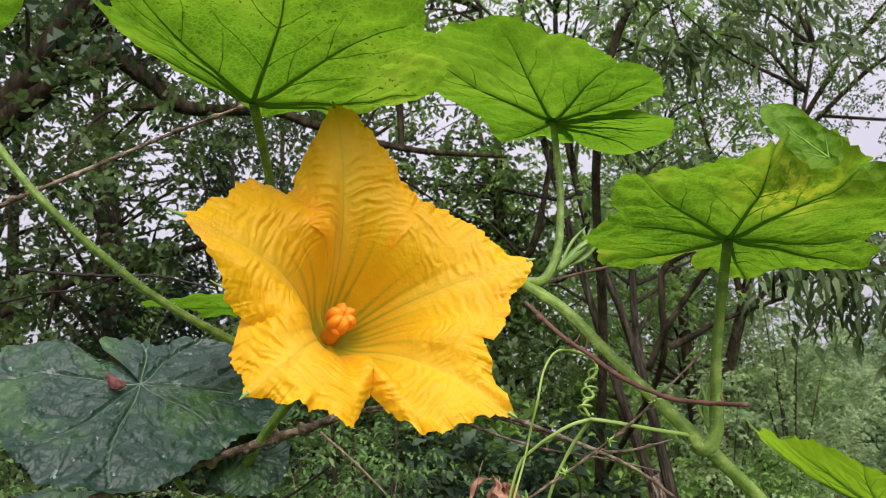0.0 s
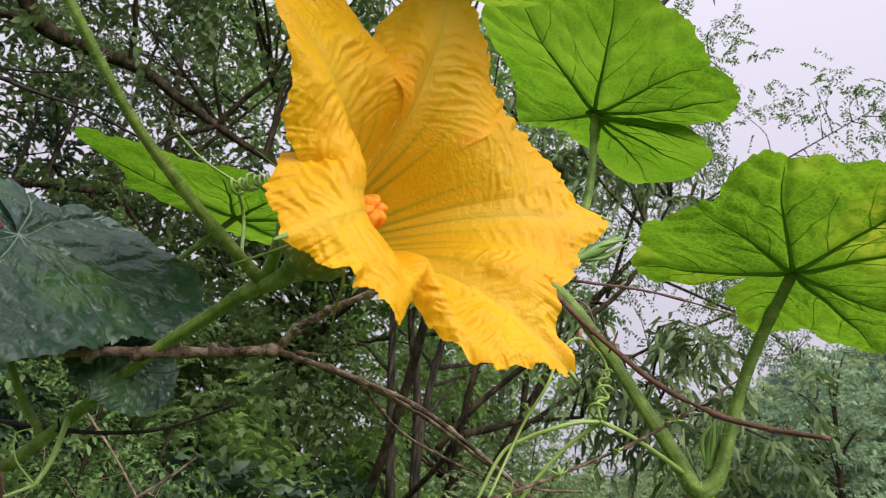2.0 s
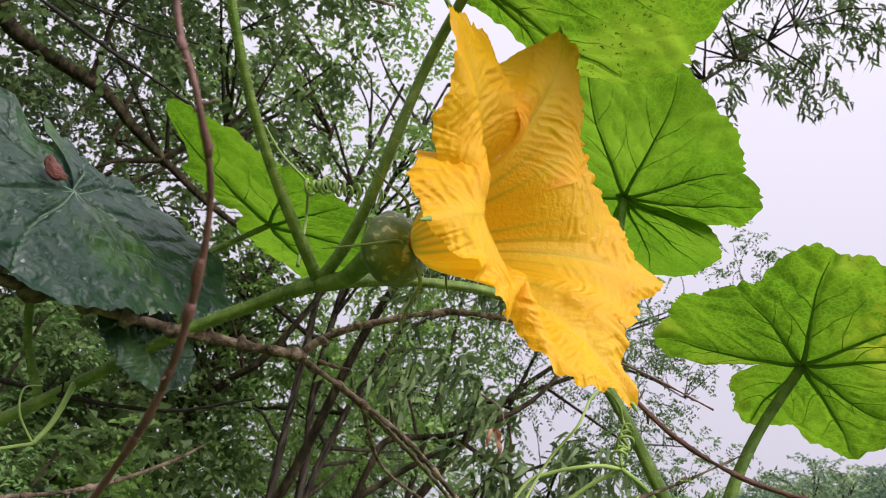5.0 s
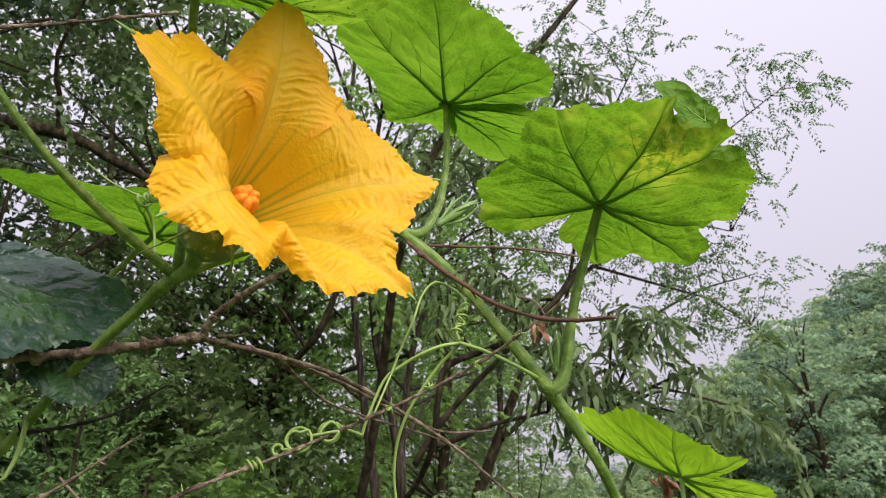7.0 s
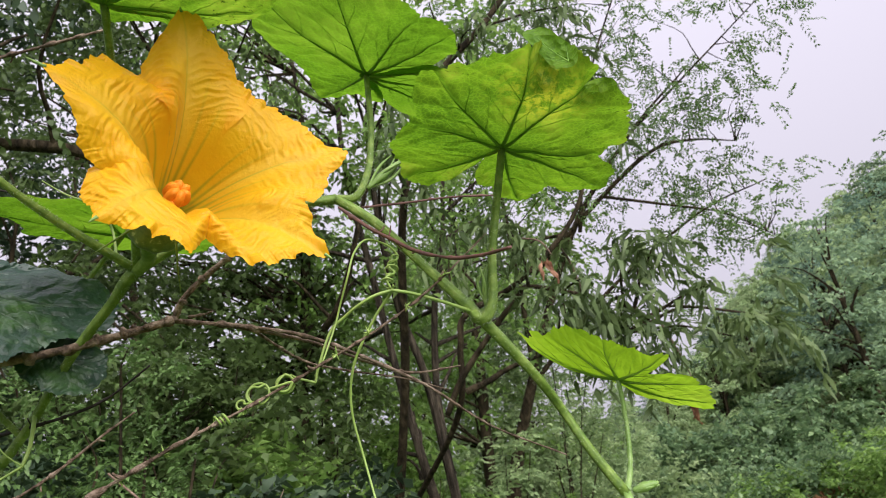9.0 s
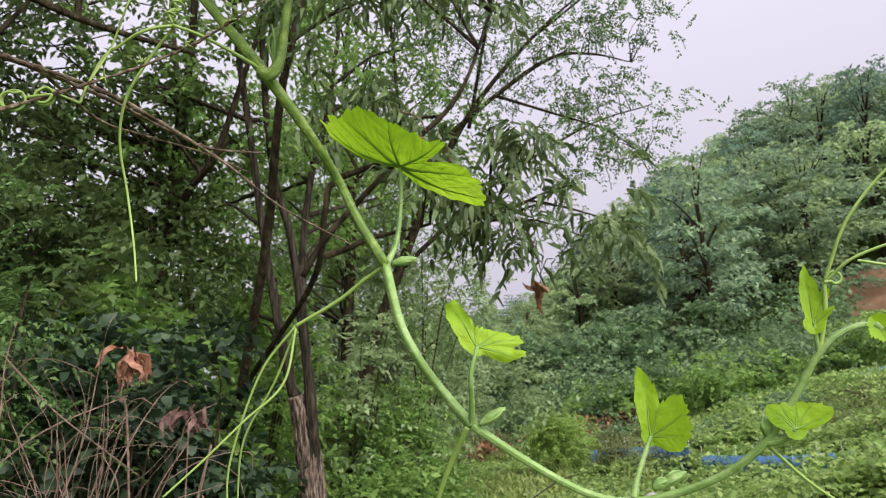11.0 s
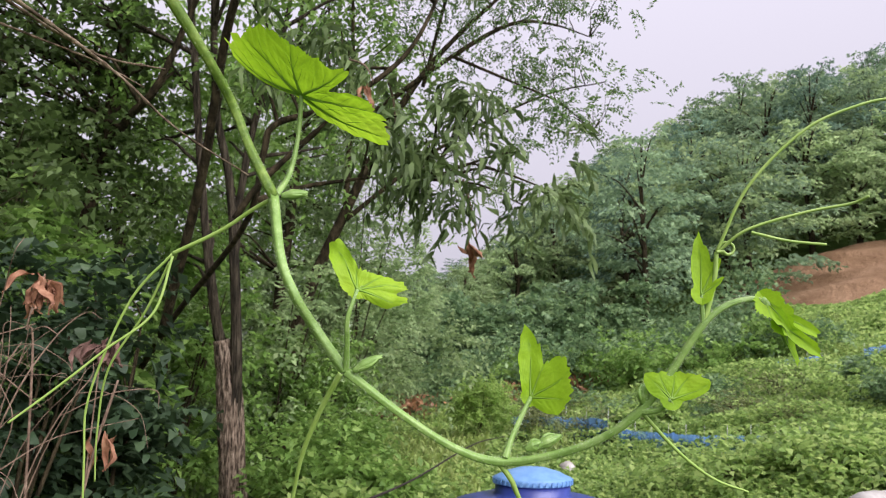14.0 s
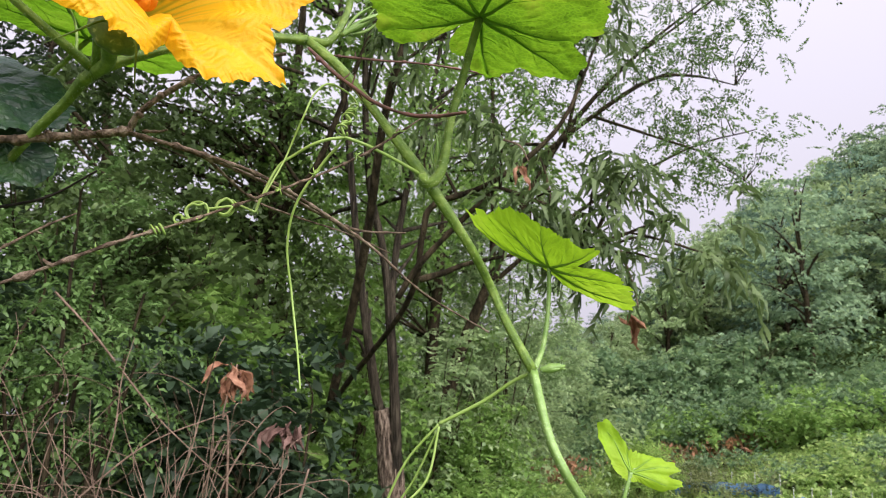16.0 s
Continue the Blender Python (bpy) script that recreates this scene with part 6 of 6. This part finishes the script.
tube("flower_stalk", [NODE_A, (0.018, 0.473, 1.652), tuple(OV - AX * 0.0135)], [0.0048, 0.0046, 0.0056], M_STEM, flower, m=16)

# ---- buds at the joints ----
def bud(at, way, size, label, bracts=4):
    w = np.array(way, float)
    w /= np.linalg.norm(w)
    p = np.array(at)
    ob = tube("bud", [tuple(p), tuple(p + w * size * 0.4), tuple(p + w * size * 0.8), tuple(p + w * size)], [0.0016, 0.0034, 0.0022, 0.0003], M_STEM_YOUNG, vine, label, m=16, seg=10, ridges=5, depth=0.15)
    rng = np.random.default_rng(int(size * 1e4))
    for _ in range(bracts):
        d = w + rng.normal(0, 0.09 if bracts < 5 else 0.13, 3)
        d /= np.linalg.norm(d)
        tube("bract", [tuple(p), tuple(p + d * size * 0.55 + np.cross(d, rng.normal(0, 1, 3)) * 0.002), tuple(p + d * size * 0.98)], [0.0008, 0.0013, 0.0003], M_STEM_YOUNG, ob, m=8, seg=6)
    hairy.append(([tuple(p), tuple(p + w * size)], [0.003, 0.002]))


bud((0.168, 0.488, 1.698), (0.85, -0.1, 0.62), 0.034, "pale hairy bud between long bracts", 6)
bud((0.234, 0.462, 1.592), (0.1, -0.1, 1.0), 0.026, "slim hairy bud between pointed bracts", 7)
bud((0.318, 0.497, 1.464), (0.9, -0.3, 0.15), 0.018, "pale hairy bud")
bud((0.358, 0.450, 1.350), (0.8, -0.4, 0.5), 0.020, "pale hairy bud")
bud((0.4568, 0.4156, 1.3052), (0.8, -0.3, 0.4), 0.012, "small yellow-green bud")
bud((0.4628, 0.4127, 1.3068), (0.85, -0.3, 0.45), 0.017, "slim yellow-green bud on a short stalk")
bud((0.503, 0.362, 1.334), (0.0, -0.1, 1.0), 0.012, "small hairy bud")

# ---- tendrils ----
def tendril(pts, r0, r1, label="thin pale green tendril", m=60, parent=None):
    return tube("tendril", pts, [r0 * 0.8, r0 * 0.68, r1 * 0.8], M_TENDRIL, parent or vine, label, m=m, seg=8)


def coil(axis_pts, radius, turns, r, label):
    c = spline(axis_pts, turns * 14)
    _, s, u = frames_along(c)
    a = np.linspace(0, turns * 2 * np.pi, len(c))
    radius = radius * (1 + 0.35 * np.sin(a * 0.37 + 1) + 0.2 * np.sin(a * 0.83))[:, None]
    p = c + radius * (np.cos(a)[:, None] * s + np.sin(a)[:, None] * u)
    return tube("tendril", [tuple(v) for v in p], [r, r * 0.8], M_TENDRIL, vine, label, m=turns * 22, seg=7)


tendril([NODE_C, (0.206, 0.454, 1.594), (0.186, 0.445, 1.599), (0.170, 0.443, 1.603)], 0.0016, 0.0014)
tendril([(0.171, 0.444, 1.603), (0.160, 0.445, 1.601), (0.150, 0.447, 1.597), (0.140, 0.454, 1.592), (0.130, 0.457, 1.584), (0.121, 0.457, 1.563), (0.118, 0.457, 1.553)], 0.0014, 0.0011)
tendril([(0.118, 0.457, 1.553), (0.108, 0.454, 1.556), (0.104, 0.452, 1.558)], 0.0011, 0.0010)
rings = [(0.104, 0.452, 1.558)]
for cx, cy, cz, cr, a0, a1 in ((0.1000, 0.449, 1.5525, 0.0052, 60, 480), (0.0995, 0.445, 1.5515, 0.0042, 130, 400), (0.0845, 0.446, 1.5480, 0.0062, 20, 420), (0.0825, 0.443, 1.5470, 0.0048, 60, 330), (0.0740, 0.445, 1.5425, 0.0026, 0, 300)):
    for a in np.radians(np.arange(a0, a1, 30)):
        rings.append((cx + cr * math.cos(a), cy + 0.0016 * math.sin(a * 0.5), cz + cr * math.sin(a)))
tendril(rings, 0.0012, 0.0009, "tendril in loose loops round a dry twig", m=260)
coil([(0.066, 0.445, 1.536), (0.060, 0.444, 1.533)], 0.0026, 3, 0.0008, "tendril wound tightly round a dry twig")
tendril([(0.171, 0.446, 1.603), (0.158, 0.458, 1.589), (0.143, 0.469, 1.564), (0.139, 0.480, 1.538), (0.144, 0.486, 1.506), (0.149, 0.478, 1.472), (0.152, 0.466, 1.445)], 0.0013, 0.0008)
tendril([(0.170, 0.443, 1.604), (0.168, 0.442, 1.611), (0.174, 0.445, 1.615), (0.171, 0.449, 1.622), (0.178, 0.455, 1.628), (0.179, 0.462, 1.635), (0.172, 0.457, 1.640), (0.159, 0.451, 1.642), (0.150, 0.447, 1.632), (0.144, 0.444, 1.615), (0.138, 0.452, 1.600), (0.133, 0.454, 1.586), (0.123, 0.448, 1.562)], 0.0011, 0.0008, m=100)
coil([(0.168, 0.442, 1.606), (0.172, 0.446, 1.616), (0.176, 0.455, 1.630)], 0.0030, 5, 0.0007, "curly tendril by the stem")
tendril([NODE_D, (0.302, 0.514, 1.456), (0.284, 0.5264, 1.4425), (0.2556, 0.5414, 1.4268)], 0.0020, 0.0017)
tendril([(0.2556, 0.5414, 1.4268), (0.2335, 0.5561, 1.3982), (0.2177, 0.5705, 1.3565), (0.2101, 0.58, 1.3225), (0.2115, 0.585, 1.29), (0.2135, 0.5896, 1.2524)], 0.0013, 0.0010)
tendril([(0.2557, 0.5417, 1.425), (0.2463, 0.5418, 1.3863), (0.2193, 0.5468, 1.3615), (0.1934, 0.5512, 1.3375), (0.1669, 0.5557, 1.3145)], 0.0013, 0.0010)
tendril([(0.2543, 0.543, 1.4212), (0.2416, 0.5601, 1.3875), (0.2218, 0.5811, 1.3491), (0.2181, 0.596, 1.3065), (0.2192, 0.6076, 1.2711)], 0.0012, 0.0008)
tendril([(0.352, 0.455, 1.349), (0.345, 0.474, 1.326), (0.339, 0.492, 1.298), (0.338, 0.512, 1.265)], 0.0024, 0.0015)
tendril([NODE_G, (0.5296, 0.3642, 1.3065), (0.5535, 0.3641, 1.2916), (0.5775, 0.3627, 1.2836)], 0.0014, 0.0008)
tendril([NODE_H, (0.5301, 0.3317, 1.4017), (0.5301, 0.3286, 1.4189)], 0.0022, 0.0016)
tendril([(0.5301, 0.3286, 1.4189), (0.5394, 0.3126, 1.4538), (0.5616, 0.2922, 1.4837), (0.5846, 0.2746, 1.4962), (0.6022, 0.261, 1.4993)], 0.0013, 0.0010)
tendril([(0.5305, 0.328, 1.419), (0.5395, 0.3142, 1.4302), (0.5614, 0.2951, 1.4383), (0.5771, 0.2795, 1.4416), (0.5800, 0.2704, 1.4440)], 0.0012, 0.0009)
tendril([(0.5407, 0.3130, 1.4285), (0.5542, 0.3009, 1.4231), (0.5694, 0.2895, 1.4205)], 0.0012, 0.0010)
tendril([NODE_F, (0.4511, 0.4236, 1.2875), (0.4571, 0.4252, 1.2771), (0.4643, 0.4267, 1.2651)], 0.0024, 0.0014)
tendril([(-0.005, 0.488, 1.655), (-0.010, 0.494, 1.685), (-0.016, 0.482, 1.697)], 0.0013, 0.0010)
coil([(-0.016, 0.480, 1.697), (0.000, 0.468, 1.697), (0.022, 0.470, 1.704)], 0.0032, 12, 0.0009, "tightly coiled tendril above the stalks")
tendril([(-0.016, 0.480, 1.698), (-0.035, 0.478, 1.706), (-0.05, 0.474, 1.716)], 0.0009, 0.0006)
tendril([(-0.086, 0.585, 1.583), (-0.085, 0.575, 1.560), (-0.088, 0.57, 1.545)], 0.0022, 0.0016)
tendril([(-0.088, 0.57, 1.545), (-0.105, 0.56, 1.533), (-0.128, 0.55, 1.518)], 0.0012, 0.0008)
tendril([(-0.088, 0.57, 1.545), (-0.10, 0.566, 1.556), (-0.104, 0.566, 1.568), (-0.097, 0.568, 1.573)], 0.0008, 0.0005)
tendril([(0.5293, 0.3278, 1.4187), (0.5323, 0.3264, 1.4192), (0.5351, 0.3262, 1.4177), (0.5381, 0.3254, 1.4186), (0.5393, 0.3250, 1.4213), (0.5381, 0.3257, 1.4239), (0.5354, 0.3274, 1.4247), (0.5334, 0.3292, 1.4231), (0.5336, 0.3303, 1.4204), (0.5361, 0.3302, 1.4186)], 0.0013, 0.0010, "tight curl at the fork of the tendril")
fuzz("hairs", hairy, 16000, 0.0024, M_HAIR, vine, 3, "fine pale hairs along the stems")["kind"] = "stuff"


# ================= dry twigs through the vine =================
def dry_twig(label, sticks, mat, seed, group="dry twigs"):
    t = thing("dry_twig", label, "twig", group)
    for n, (pts, rad) in enumerate(sticks):
        tube("main_twig" if n == 0 else "side_twig", pts, rad, mat, t, m=44 if len(pts) < 10 else 90, seg=9, knobs=0.22, seed=seed + n)
    rng = np.random.default_rng(seed)
    # swollen nodes along each twig
    for pts, rad in sticks:
        c = spline(pts, 60)
        if len(pts) > 9:
            c = c[(c[:, 2] > 1.4) & (c[:, 0] > -0.13)]
            c = c[np.linspace(0, len(c) - 1, 60).astype(int)] if len(c) > 60 else np.stack([np.interp(np.linspace(0, 1, 60), np.linspace(0, 1, len(c)), c[:, a]) for a in range(3)], 1)
        run = np.r_[0, np.cumsum(np.linalg.norm(np.diff(c, axis=0), axis=1))]
        for at in np.arange(0.012, run[-1] - 0.008, 0.024):
            i = min(int(np.searchsorted(run, at + rng.normal(0, 0.004))), 57)
            r = float(np.interp(i / 59, np.linspace(0, 1, len(rad)), rad))
            tube("node", [tuple(c[max(i - 1, 0)]), tuple(c[i] + rng.normal(0, r * 0.25, 3)), tuple(c[i + 1])], [r * 0.9, r * rng.uniform(1.25, 1.7), r * 0.9], mat, t, m=6, seg=7, knobs=0.2, seed=seed + i)
    pts, rad = sticks[0]
    c = spline(pts, 40)
    c = c[(c[:, 2] > 1.4) & (c[:, 0] > -0.13)] if len(pts) > 9 else c
    for _ in range(6):
        i = int(rng.integers(len(c) // 6, len(c) - 3))
        d = rng.normal(0, 1, 3)
        d /= np.linalg.norm(d)
        ln = rng.uniform(0.003, 0.008)
        tube("spur", [tuple(c[i]), tuple(c[i] + d * ln * 0.6), tuple(c[i] + d * ln + (0, 0, 0.001))], [rad[0] * 0.5, rad[0] * 0.3], mat, t, m=6, seg=6)
    return t


dry_twig("bare brown branch forking behind the flower", [
    ([(-0.75, 0.30, -0.03), (-0.70, 0.32, 0.6), (-0.52, 0.36, 1.25), (-0.30, 0.41, 1.50), (-0.18, 0.46, 1.565), (-0.12, 0.498, 1.596), (-0.079, 0.523, 1.608), (-0.049, 0.539, 1.617), (-0.03, 0.541, 1.621), (-0.003, 0.545, 1.627), (0.022, 0.550, 1.635)], [0.0055, 0.0048, 0.0042, 0.0036, 0.0032, 0.0031, 0.0031, 0.0032, 0.0031, 0.003]),
    ([(0.020, 0.550, 1.635), (0.030, 0.540, 1.648), (0.056, 0.528, 1.665), (0.09, 0.515, 1.681), (0.13, 0.51, 1.69)], [0.0026, 0.0020, 0.0013]),
    ([(0.018, 0.552, 1.634), (0.059, 0.580, 1.634), (0.11, 0.605, 1.628), (0.161, 0.619, 1.606), (0.212, 0.632, 1.578), (0.255, 0.615, 1.537), (0.312, 0.608, 1.504)], [0.0022, 0.0017, 0.0014, 0.0010, 0.0006]),
    ([(0.065, 0.585, 1.633), (0.115, 0.615, 1.625), (0.165, 0.625, 1.603), (0.20, 0.632, 1.592), (0.245, 0.65, 1.597)], [0.0015, 0.0013, 0.0008]),
    ([(0.073, 0.592, 1.632), (0.108, 0.64, 1.616), (0.145, 0.63, 1.600), (0.190, 0.63, 1.588), (0.23, 0.64, 1.575)], [0.0013, 0.001, 0.0006]),
    ([(0.030, 0.548, 1.634), (0.042, 0.545, 1.634), (0.048, 0.543, 1.635)], [0.0014, 0.0006])], M_TWIG, 1)
dry_twig("thin dark red twig crossing the stem", [([(0.145, 0.470, 1.676), (0.162, 0.450, 1.650), (0.175, 0.440, 1.636), (0.188, 0.425, 1.620), (0.205, 0.405, 1.606), (0.220, 0.389, 1.600), (0.232, 0.371, 1.596)], [0.0013, 0.0012, 0.0010])], M_TWIG_RED, 2)
slanting = dry_twig("slanting brown twig that the tendrils hold", [([(-0.62, 0.55, -0.03), (-0.55, 0.52, 0.7), (-0.36, 0.49, 1.25), (-0.16, 0.465, 1.445), (-0.05, 0.455, 1.488), (-0.009, 0.449, 1.503), (0.038, 0.444, 1.524), (0.077, 0.444, 1.540), (0.122, 0.447, 1.561), (0.161, 0.449, 1.581), (0.196, 0.444, 1.602), (0.236, 0.437, 1.633)], [0.0026, 0.0022, 0.0017, 0.0013, 0.0011, 0.0010, 0.0009, 0.0009, 0.0008, 0.0007, 0.0004])], M_TWIG, 3)
# tufts of small green shoots along the slanting twig
rg = np.random.default_rng(5)
for tx in (0.006, 0.030, 0.058, 0.075, 0.132, 0.153, 0.178, 0.205):
    at = np.array([tx, np.interp(tx, (0, 0.12, 0.236), (0.449, 0.447, 0.437)), np.interp(tx, (-0.009, 0.038, 0.077, 0.122, 0.161, 0.196, 0.236), (1.503, 1.524, 1.540, 1.561, 1.581, 1.602, 1.633))])
    for _ in range(9):
        d = unit(rg.normal(0, 1, (1, 3)))[0] * rg.uniform(0.002, 0.0055)
        tube("shoot", [tuple(at), tuple(at + d * 0.6), tuple(at + d + (0, 0, 0.0008))], [0.0006, 0.0005, 0.0001], M_TENDRIL, slanting, "tiny yellow-green shoot", m=5, seg=5)
dry_twig("reddish upright twig close by", [([(-0.078, 0.268, 1.625), (-0.065, 0.273, 1.597), (-0.053, 0.276, 1.581), (-0.042, 0.294, 1.568), (-0.036, 0.317, 1.548), (-0.035, 0.344, 1.530), (-0.040, 0.378, 1.509), (-0.048, 0.41, 1.48), (-0.07, 0.47, 1.30), (-0.10, 0.52, 0.7), (-0.12, 0.55, -0.03)], [0.0008, 0.0008, 0.0009, 0.0009, 0.0010, 0.0011, 0.0011, 0.0012, 0.0016, 0.0022, 0.0026])], M_TWIG_RED, 4)
dry_twig("thin brown branch rising over the flower", [([(-0.24, 0.46, 1.758), (-0.19, 0.464, 1.782), (-0.136, 0.477, 1.807), (-0.085, 0.495, 1.835), (-0.012, 0.48, 1.843)], [0.0018, 0.0016, 0.0011])], M_TWIG, 5)
dry_twig("thin dark twig behind the lower stem", [([(-0.135, 0.63, 1.58), (-0.102, 0.60, 1.577), (-0.064, 0.575, 1.577), (-0.031, 0.561, 1.583), (0.004, 0.539, 1.598)], [0.0014, 0.0012, 0.0006])], M_TWIG_DARK, 6)
dry_twig("thin tan twig below the stems", [([(-0.13, 0.53, 1.495), (-0.084, 0.521, 1.512), (-0.049, 0.513, 1.528), (-0.023, 0.526, 1.551), (-0.010, 0.555, 1.570)], [0.0014, 0.0012, 0.0006])], M_TWIG, 7)
dry_twig("thin brown twig beside the leaf stalks", [([(0.165, 0.53, 1.703), (0.20, 0.545, 1.711), (0.25, 0.558, 1.719), (0.31, 0.56, 1.716)], [0.0010, 0.0008])], M_TWIG_RED, 8)
dry_twig("thin brown twig above the old leaf", [([(-0.20, 0.505, 1.752), (-0.174, 0.503, 1.745), (-0.14, 0.509, 1.740), (-0.105, 0.515, 1.737), (-0.060, 0.508, 1.720)], [0.0011, 0.0010, 0.0006])], M_TWIG_DARK, 9)
dry_twig("thin dark twig in the leaves", [([(-0.17, 0.434, 1.705), (-0.135, 0.436, 1.709), (-0.11, 0.43, 1.706), (-0.089, 0.428, 1.710)], [0.0008, 0.0004])], M_TWIG_DARK, 10)

# the shrivelled brown scrap lying on the old leaf
bm = bmesh.new()
bmesh.ops.create_icosphere(bm, subdivisions=3, radius=1)
for vert in bm.verts:
    f = 1 + 0.35 * noise.noise(vert.co * 1.6)
    g = 1 + 0.3 * noise.noise(vert.co * 4 + Vector((5, 0, 0)))
    vert.co = Vector((vert.co.x * 0.0085 * f, vert.co.y * 0.0028 * f * g, vert.co.z * 0.0036 * f * g + 0.002 * vert.co.x**2))
bmesh.ops.transform(bm, matrix=Matrix.Translation((-0.1375, 0.523, 1.667)) @ Matrix.Rotation(0.6, 4, "Y"), verts=bm.verts)
tagged(part("withered_blossom", bm, M_SCRAP), "shrivelled red-brown withered scrap on the old leaf", "withered blossom")


# ================= dead leaves and dry stalks by the wood =================
def dead_leaf_bunch(at, count, size, seed, label, stalk=None, mat=None):
    rng = np.random.default_rng(seed)
    b = thing("dead_leaf_bunch", label, "dead leaves", "hanging dead leaves")
    if stalk:
        tube("stalk", stalk, [0.0045, 0.0035, 0.002], M_STRAW, b, m=30, seg=7, knobs=0.1, seed=seed)
    for _ in range(count):
        w = np.array([rng.normal(0, 0.42), rng.normal(0, 0.42), -1.0])
        w /= np.linalg.norm(w)
        side = np.cross(w, rng.normal(0, 1, 3))
        side /= np.linalg.norm(side)
        nor = np.cross(side, w)
        L = size * rng.uniform(0.7, 1.2)
        u, t = np.meshgrid(np.linspace(-1, 1, 7), np.linspace(0, 1, 12), indexing="ij")
        width = L * rng.uniform(0.07, 0.14) * np.sin(np.pi * np.clip(t, 0.02, 0.98)) ** 0.8
        curl = rng.uniform(0.8, 2.2)
        p = np.array(at) + rng.normal(0, size * 0.3, 3) * (1, 1, 0.5)
        v = p + (t * L)[..., None] * w + (u * width)[..., None] * side + (curl * width * u * u + 0.14 * L * np.sin(t * 5 + rng.uniform(0, 6)) + 0.03 * L * np.sin(t * 17 + u * 3))[..., None] * nor
        i, j = np.meshgrid(np.arange(6), np.arange(11), indexing="ij")
        q = np.stack([i * 12 + j, (i + 1) * 12 + j, (i + 1) * 12 + j + 1, i * 12 + j + 1], -1).reshape(-1, 4)
        np_mesh("dead_leaf", v.reshape(-1, 3), q, mat or M_DRY, b)


dead_leaf_bunch((0.03, 2.45, 1.60), 24, 0.088, 1, "bunch of withered rust-brown leaves on a dry stalk", [(0.06, 2.47, gz(0.06, 2.47) - 0.05), (0.045, 2.46, 0.7), (0.02, 2.42, 1.40), (0.0, 2.41, 1.47), (0.03, 2.42, 1.62)])
dead_leaf_bunch((0.215, 2.05, 1.20), 4, 0.085, 2, "two curled tan dead leaves hanging from a bent stalk", [(0.10, 2.1, gz(0.1, 2.1) - 0.05), (0.13, 2.08, 0.6), (0.19, 2.06, 1.1), (0.24, 2.05, 1.33), (0.215, 2.05, 1.22)])
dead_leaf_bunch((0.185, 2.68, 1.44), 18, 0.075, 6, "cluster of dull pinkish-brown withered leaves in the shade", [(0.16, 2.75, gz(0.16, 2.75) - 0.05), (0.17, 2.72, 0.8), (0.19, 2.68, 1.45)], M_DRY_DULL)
dead_leaf_bunch((1.62, 2.96, 1.93), 5, 0.13, 3, "withered brown leaves among the chestnut's green ones", [(1.55, 2.96, 2.2), (1.6, 2.96, 2.05), (1.62, 2.96, 1.95)])
dead_leaf_bunch((1.04, 2.65, 2.42), 3, 0.09, 4, "few brown withered leaves under a green limb", [(1.0, 2.85, 2.6), (1.02, 2.7, 2.52), (1.04, 2.65, 2.44)])


def straw_heap():
    rng = np.random.default_rng(77)
    heap = thing("dry_stalk_tangle", "tangle of bleached dry stalks leaning among the shrubs", "dry stalks")
    for n in range(62):
        x, y = (rng.normal(-0.10, 0.05) if n % 5 < 3 else rng.uniform(-0.55, -0.05)), rng.uniform(1.8, 2.15)
        z = gz(x, y)
        a, bow = rng.uniform(0, 6.28), rng.uniform(0.05, 0.48)
        h = ((rng.uniform(1.28, 1.56) if n % 5 < 3 else rng.uniform(1.35, 1.70)) - z) / (1 - 0.55 * bow)
        to = np.array([math.cos(a) - 0.35, 0.4 * math.sin(a), 0.0]) * bow
        pts = [(x, y, z - 0.03)]
        for f in (0.2, 0.4, 0.55, 0.7, 0.82, 0.92, 1.0):
            pts.append((x + to[0] * f**2 * 1.5 + rng.normal(0, 0.02), y + to[1] * f + rng.normal(0, 0.02), z + h * (f - 0.55 * bow * f**5)))
        r = rng.uniform(0.0011, 0.0028)
        tube("stalk", pts, [r, r * 0.9, r * 0.7, r * 0.35], M_STRAW, heap, m=30, seg=5, knobs=0.2, seed=n)
        # side shoots that stray and droop
        for j in range(2):
            p = np.array(pts[3 + 2 * j])
            d = np.array([rng.normal(0, 0.15), rng.normal(0, 0.07), rng.uniform(-0.06, 0.14)])
            tube("stalk", [tuple(p), tuple(p + d * 0.4 + (0, 0, 0.02)), tuple(p + d * 0.8), tuple(p + d * 1.2 + (rng.normal(0, 0.03), 0, rng.normal(-0.04, 0.04)))], [r * 0.6, r * 0.5, r * 0.25], M_STRAW, heap, m=14, seg=5, knobs=0.2, seed=n)
    for pts in ([(-0.48, 2.33, 1.80), (-0.367, 2.33, 1.687), (-0.224, 2.34, 1.518), (-0.14, 2.345, 1.425), (0.059, 2.344, 1.257)], [(-0.6, 2.3, 1.05), (-0.4, 2.32, 1.2), (-0.2, 2.34, 1.38), (0.02, 2.42, 1.48)]):
        tube("stalk", pts, [0.0036, 0.003, 0.0016], M_STRAW, heap, m=24, seg=6, knobs=0.1, seed=5)


straw_heap()
tube_t = thing("dry_twig", "thin dark twig reaching over the weeds", "twig", "dry twigs")
tube("main_twig", [(1.25, 3.6, 0.75), (1.6, 3.65, 0.86), (1.95, 3.7, 1.02), (2.15, 3.72, 1.06)], [0.007, 0.005, 0.002], M_TWIG_DARK, tube_t, m=24, seg=6, knobs=0.1)
tube("side_twig", [(1.25, 3.6, 0.75), (1.0, 3.6, 0.4), (0.9, 3.6, -0.05)], [0.007, 0.008, 0.009], M_TWIG_DARK, tube_t, m=16, seg=6)
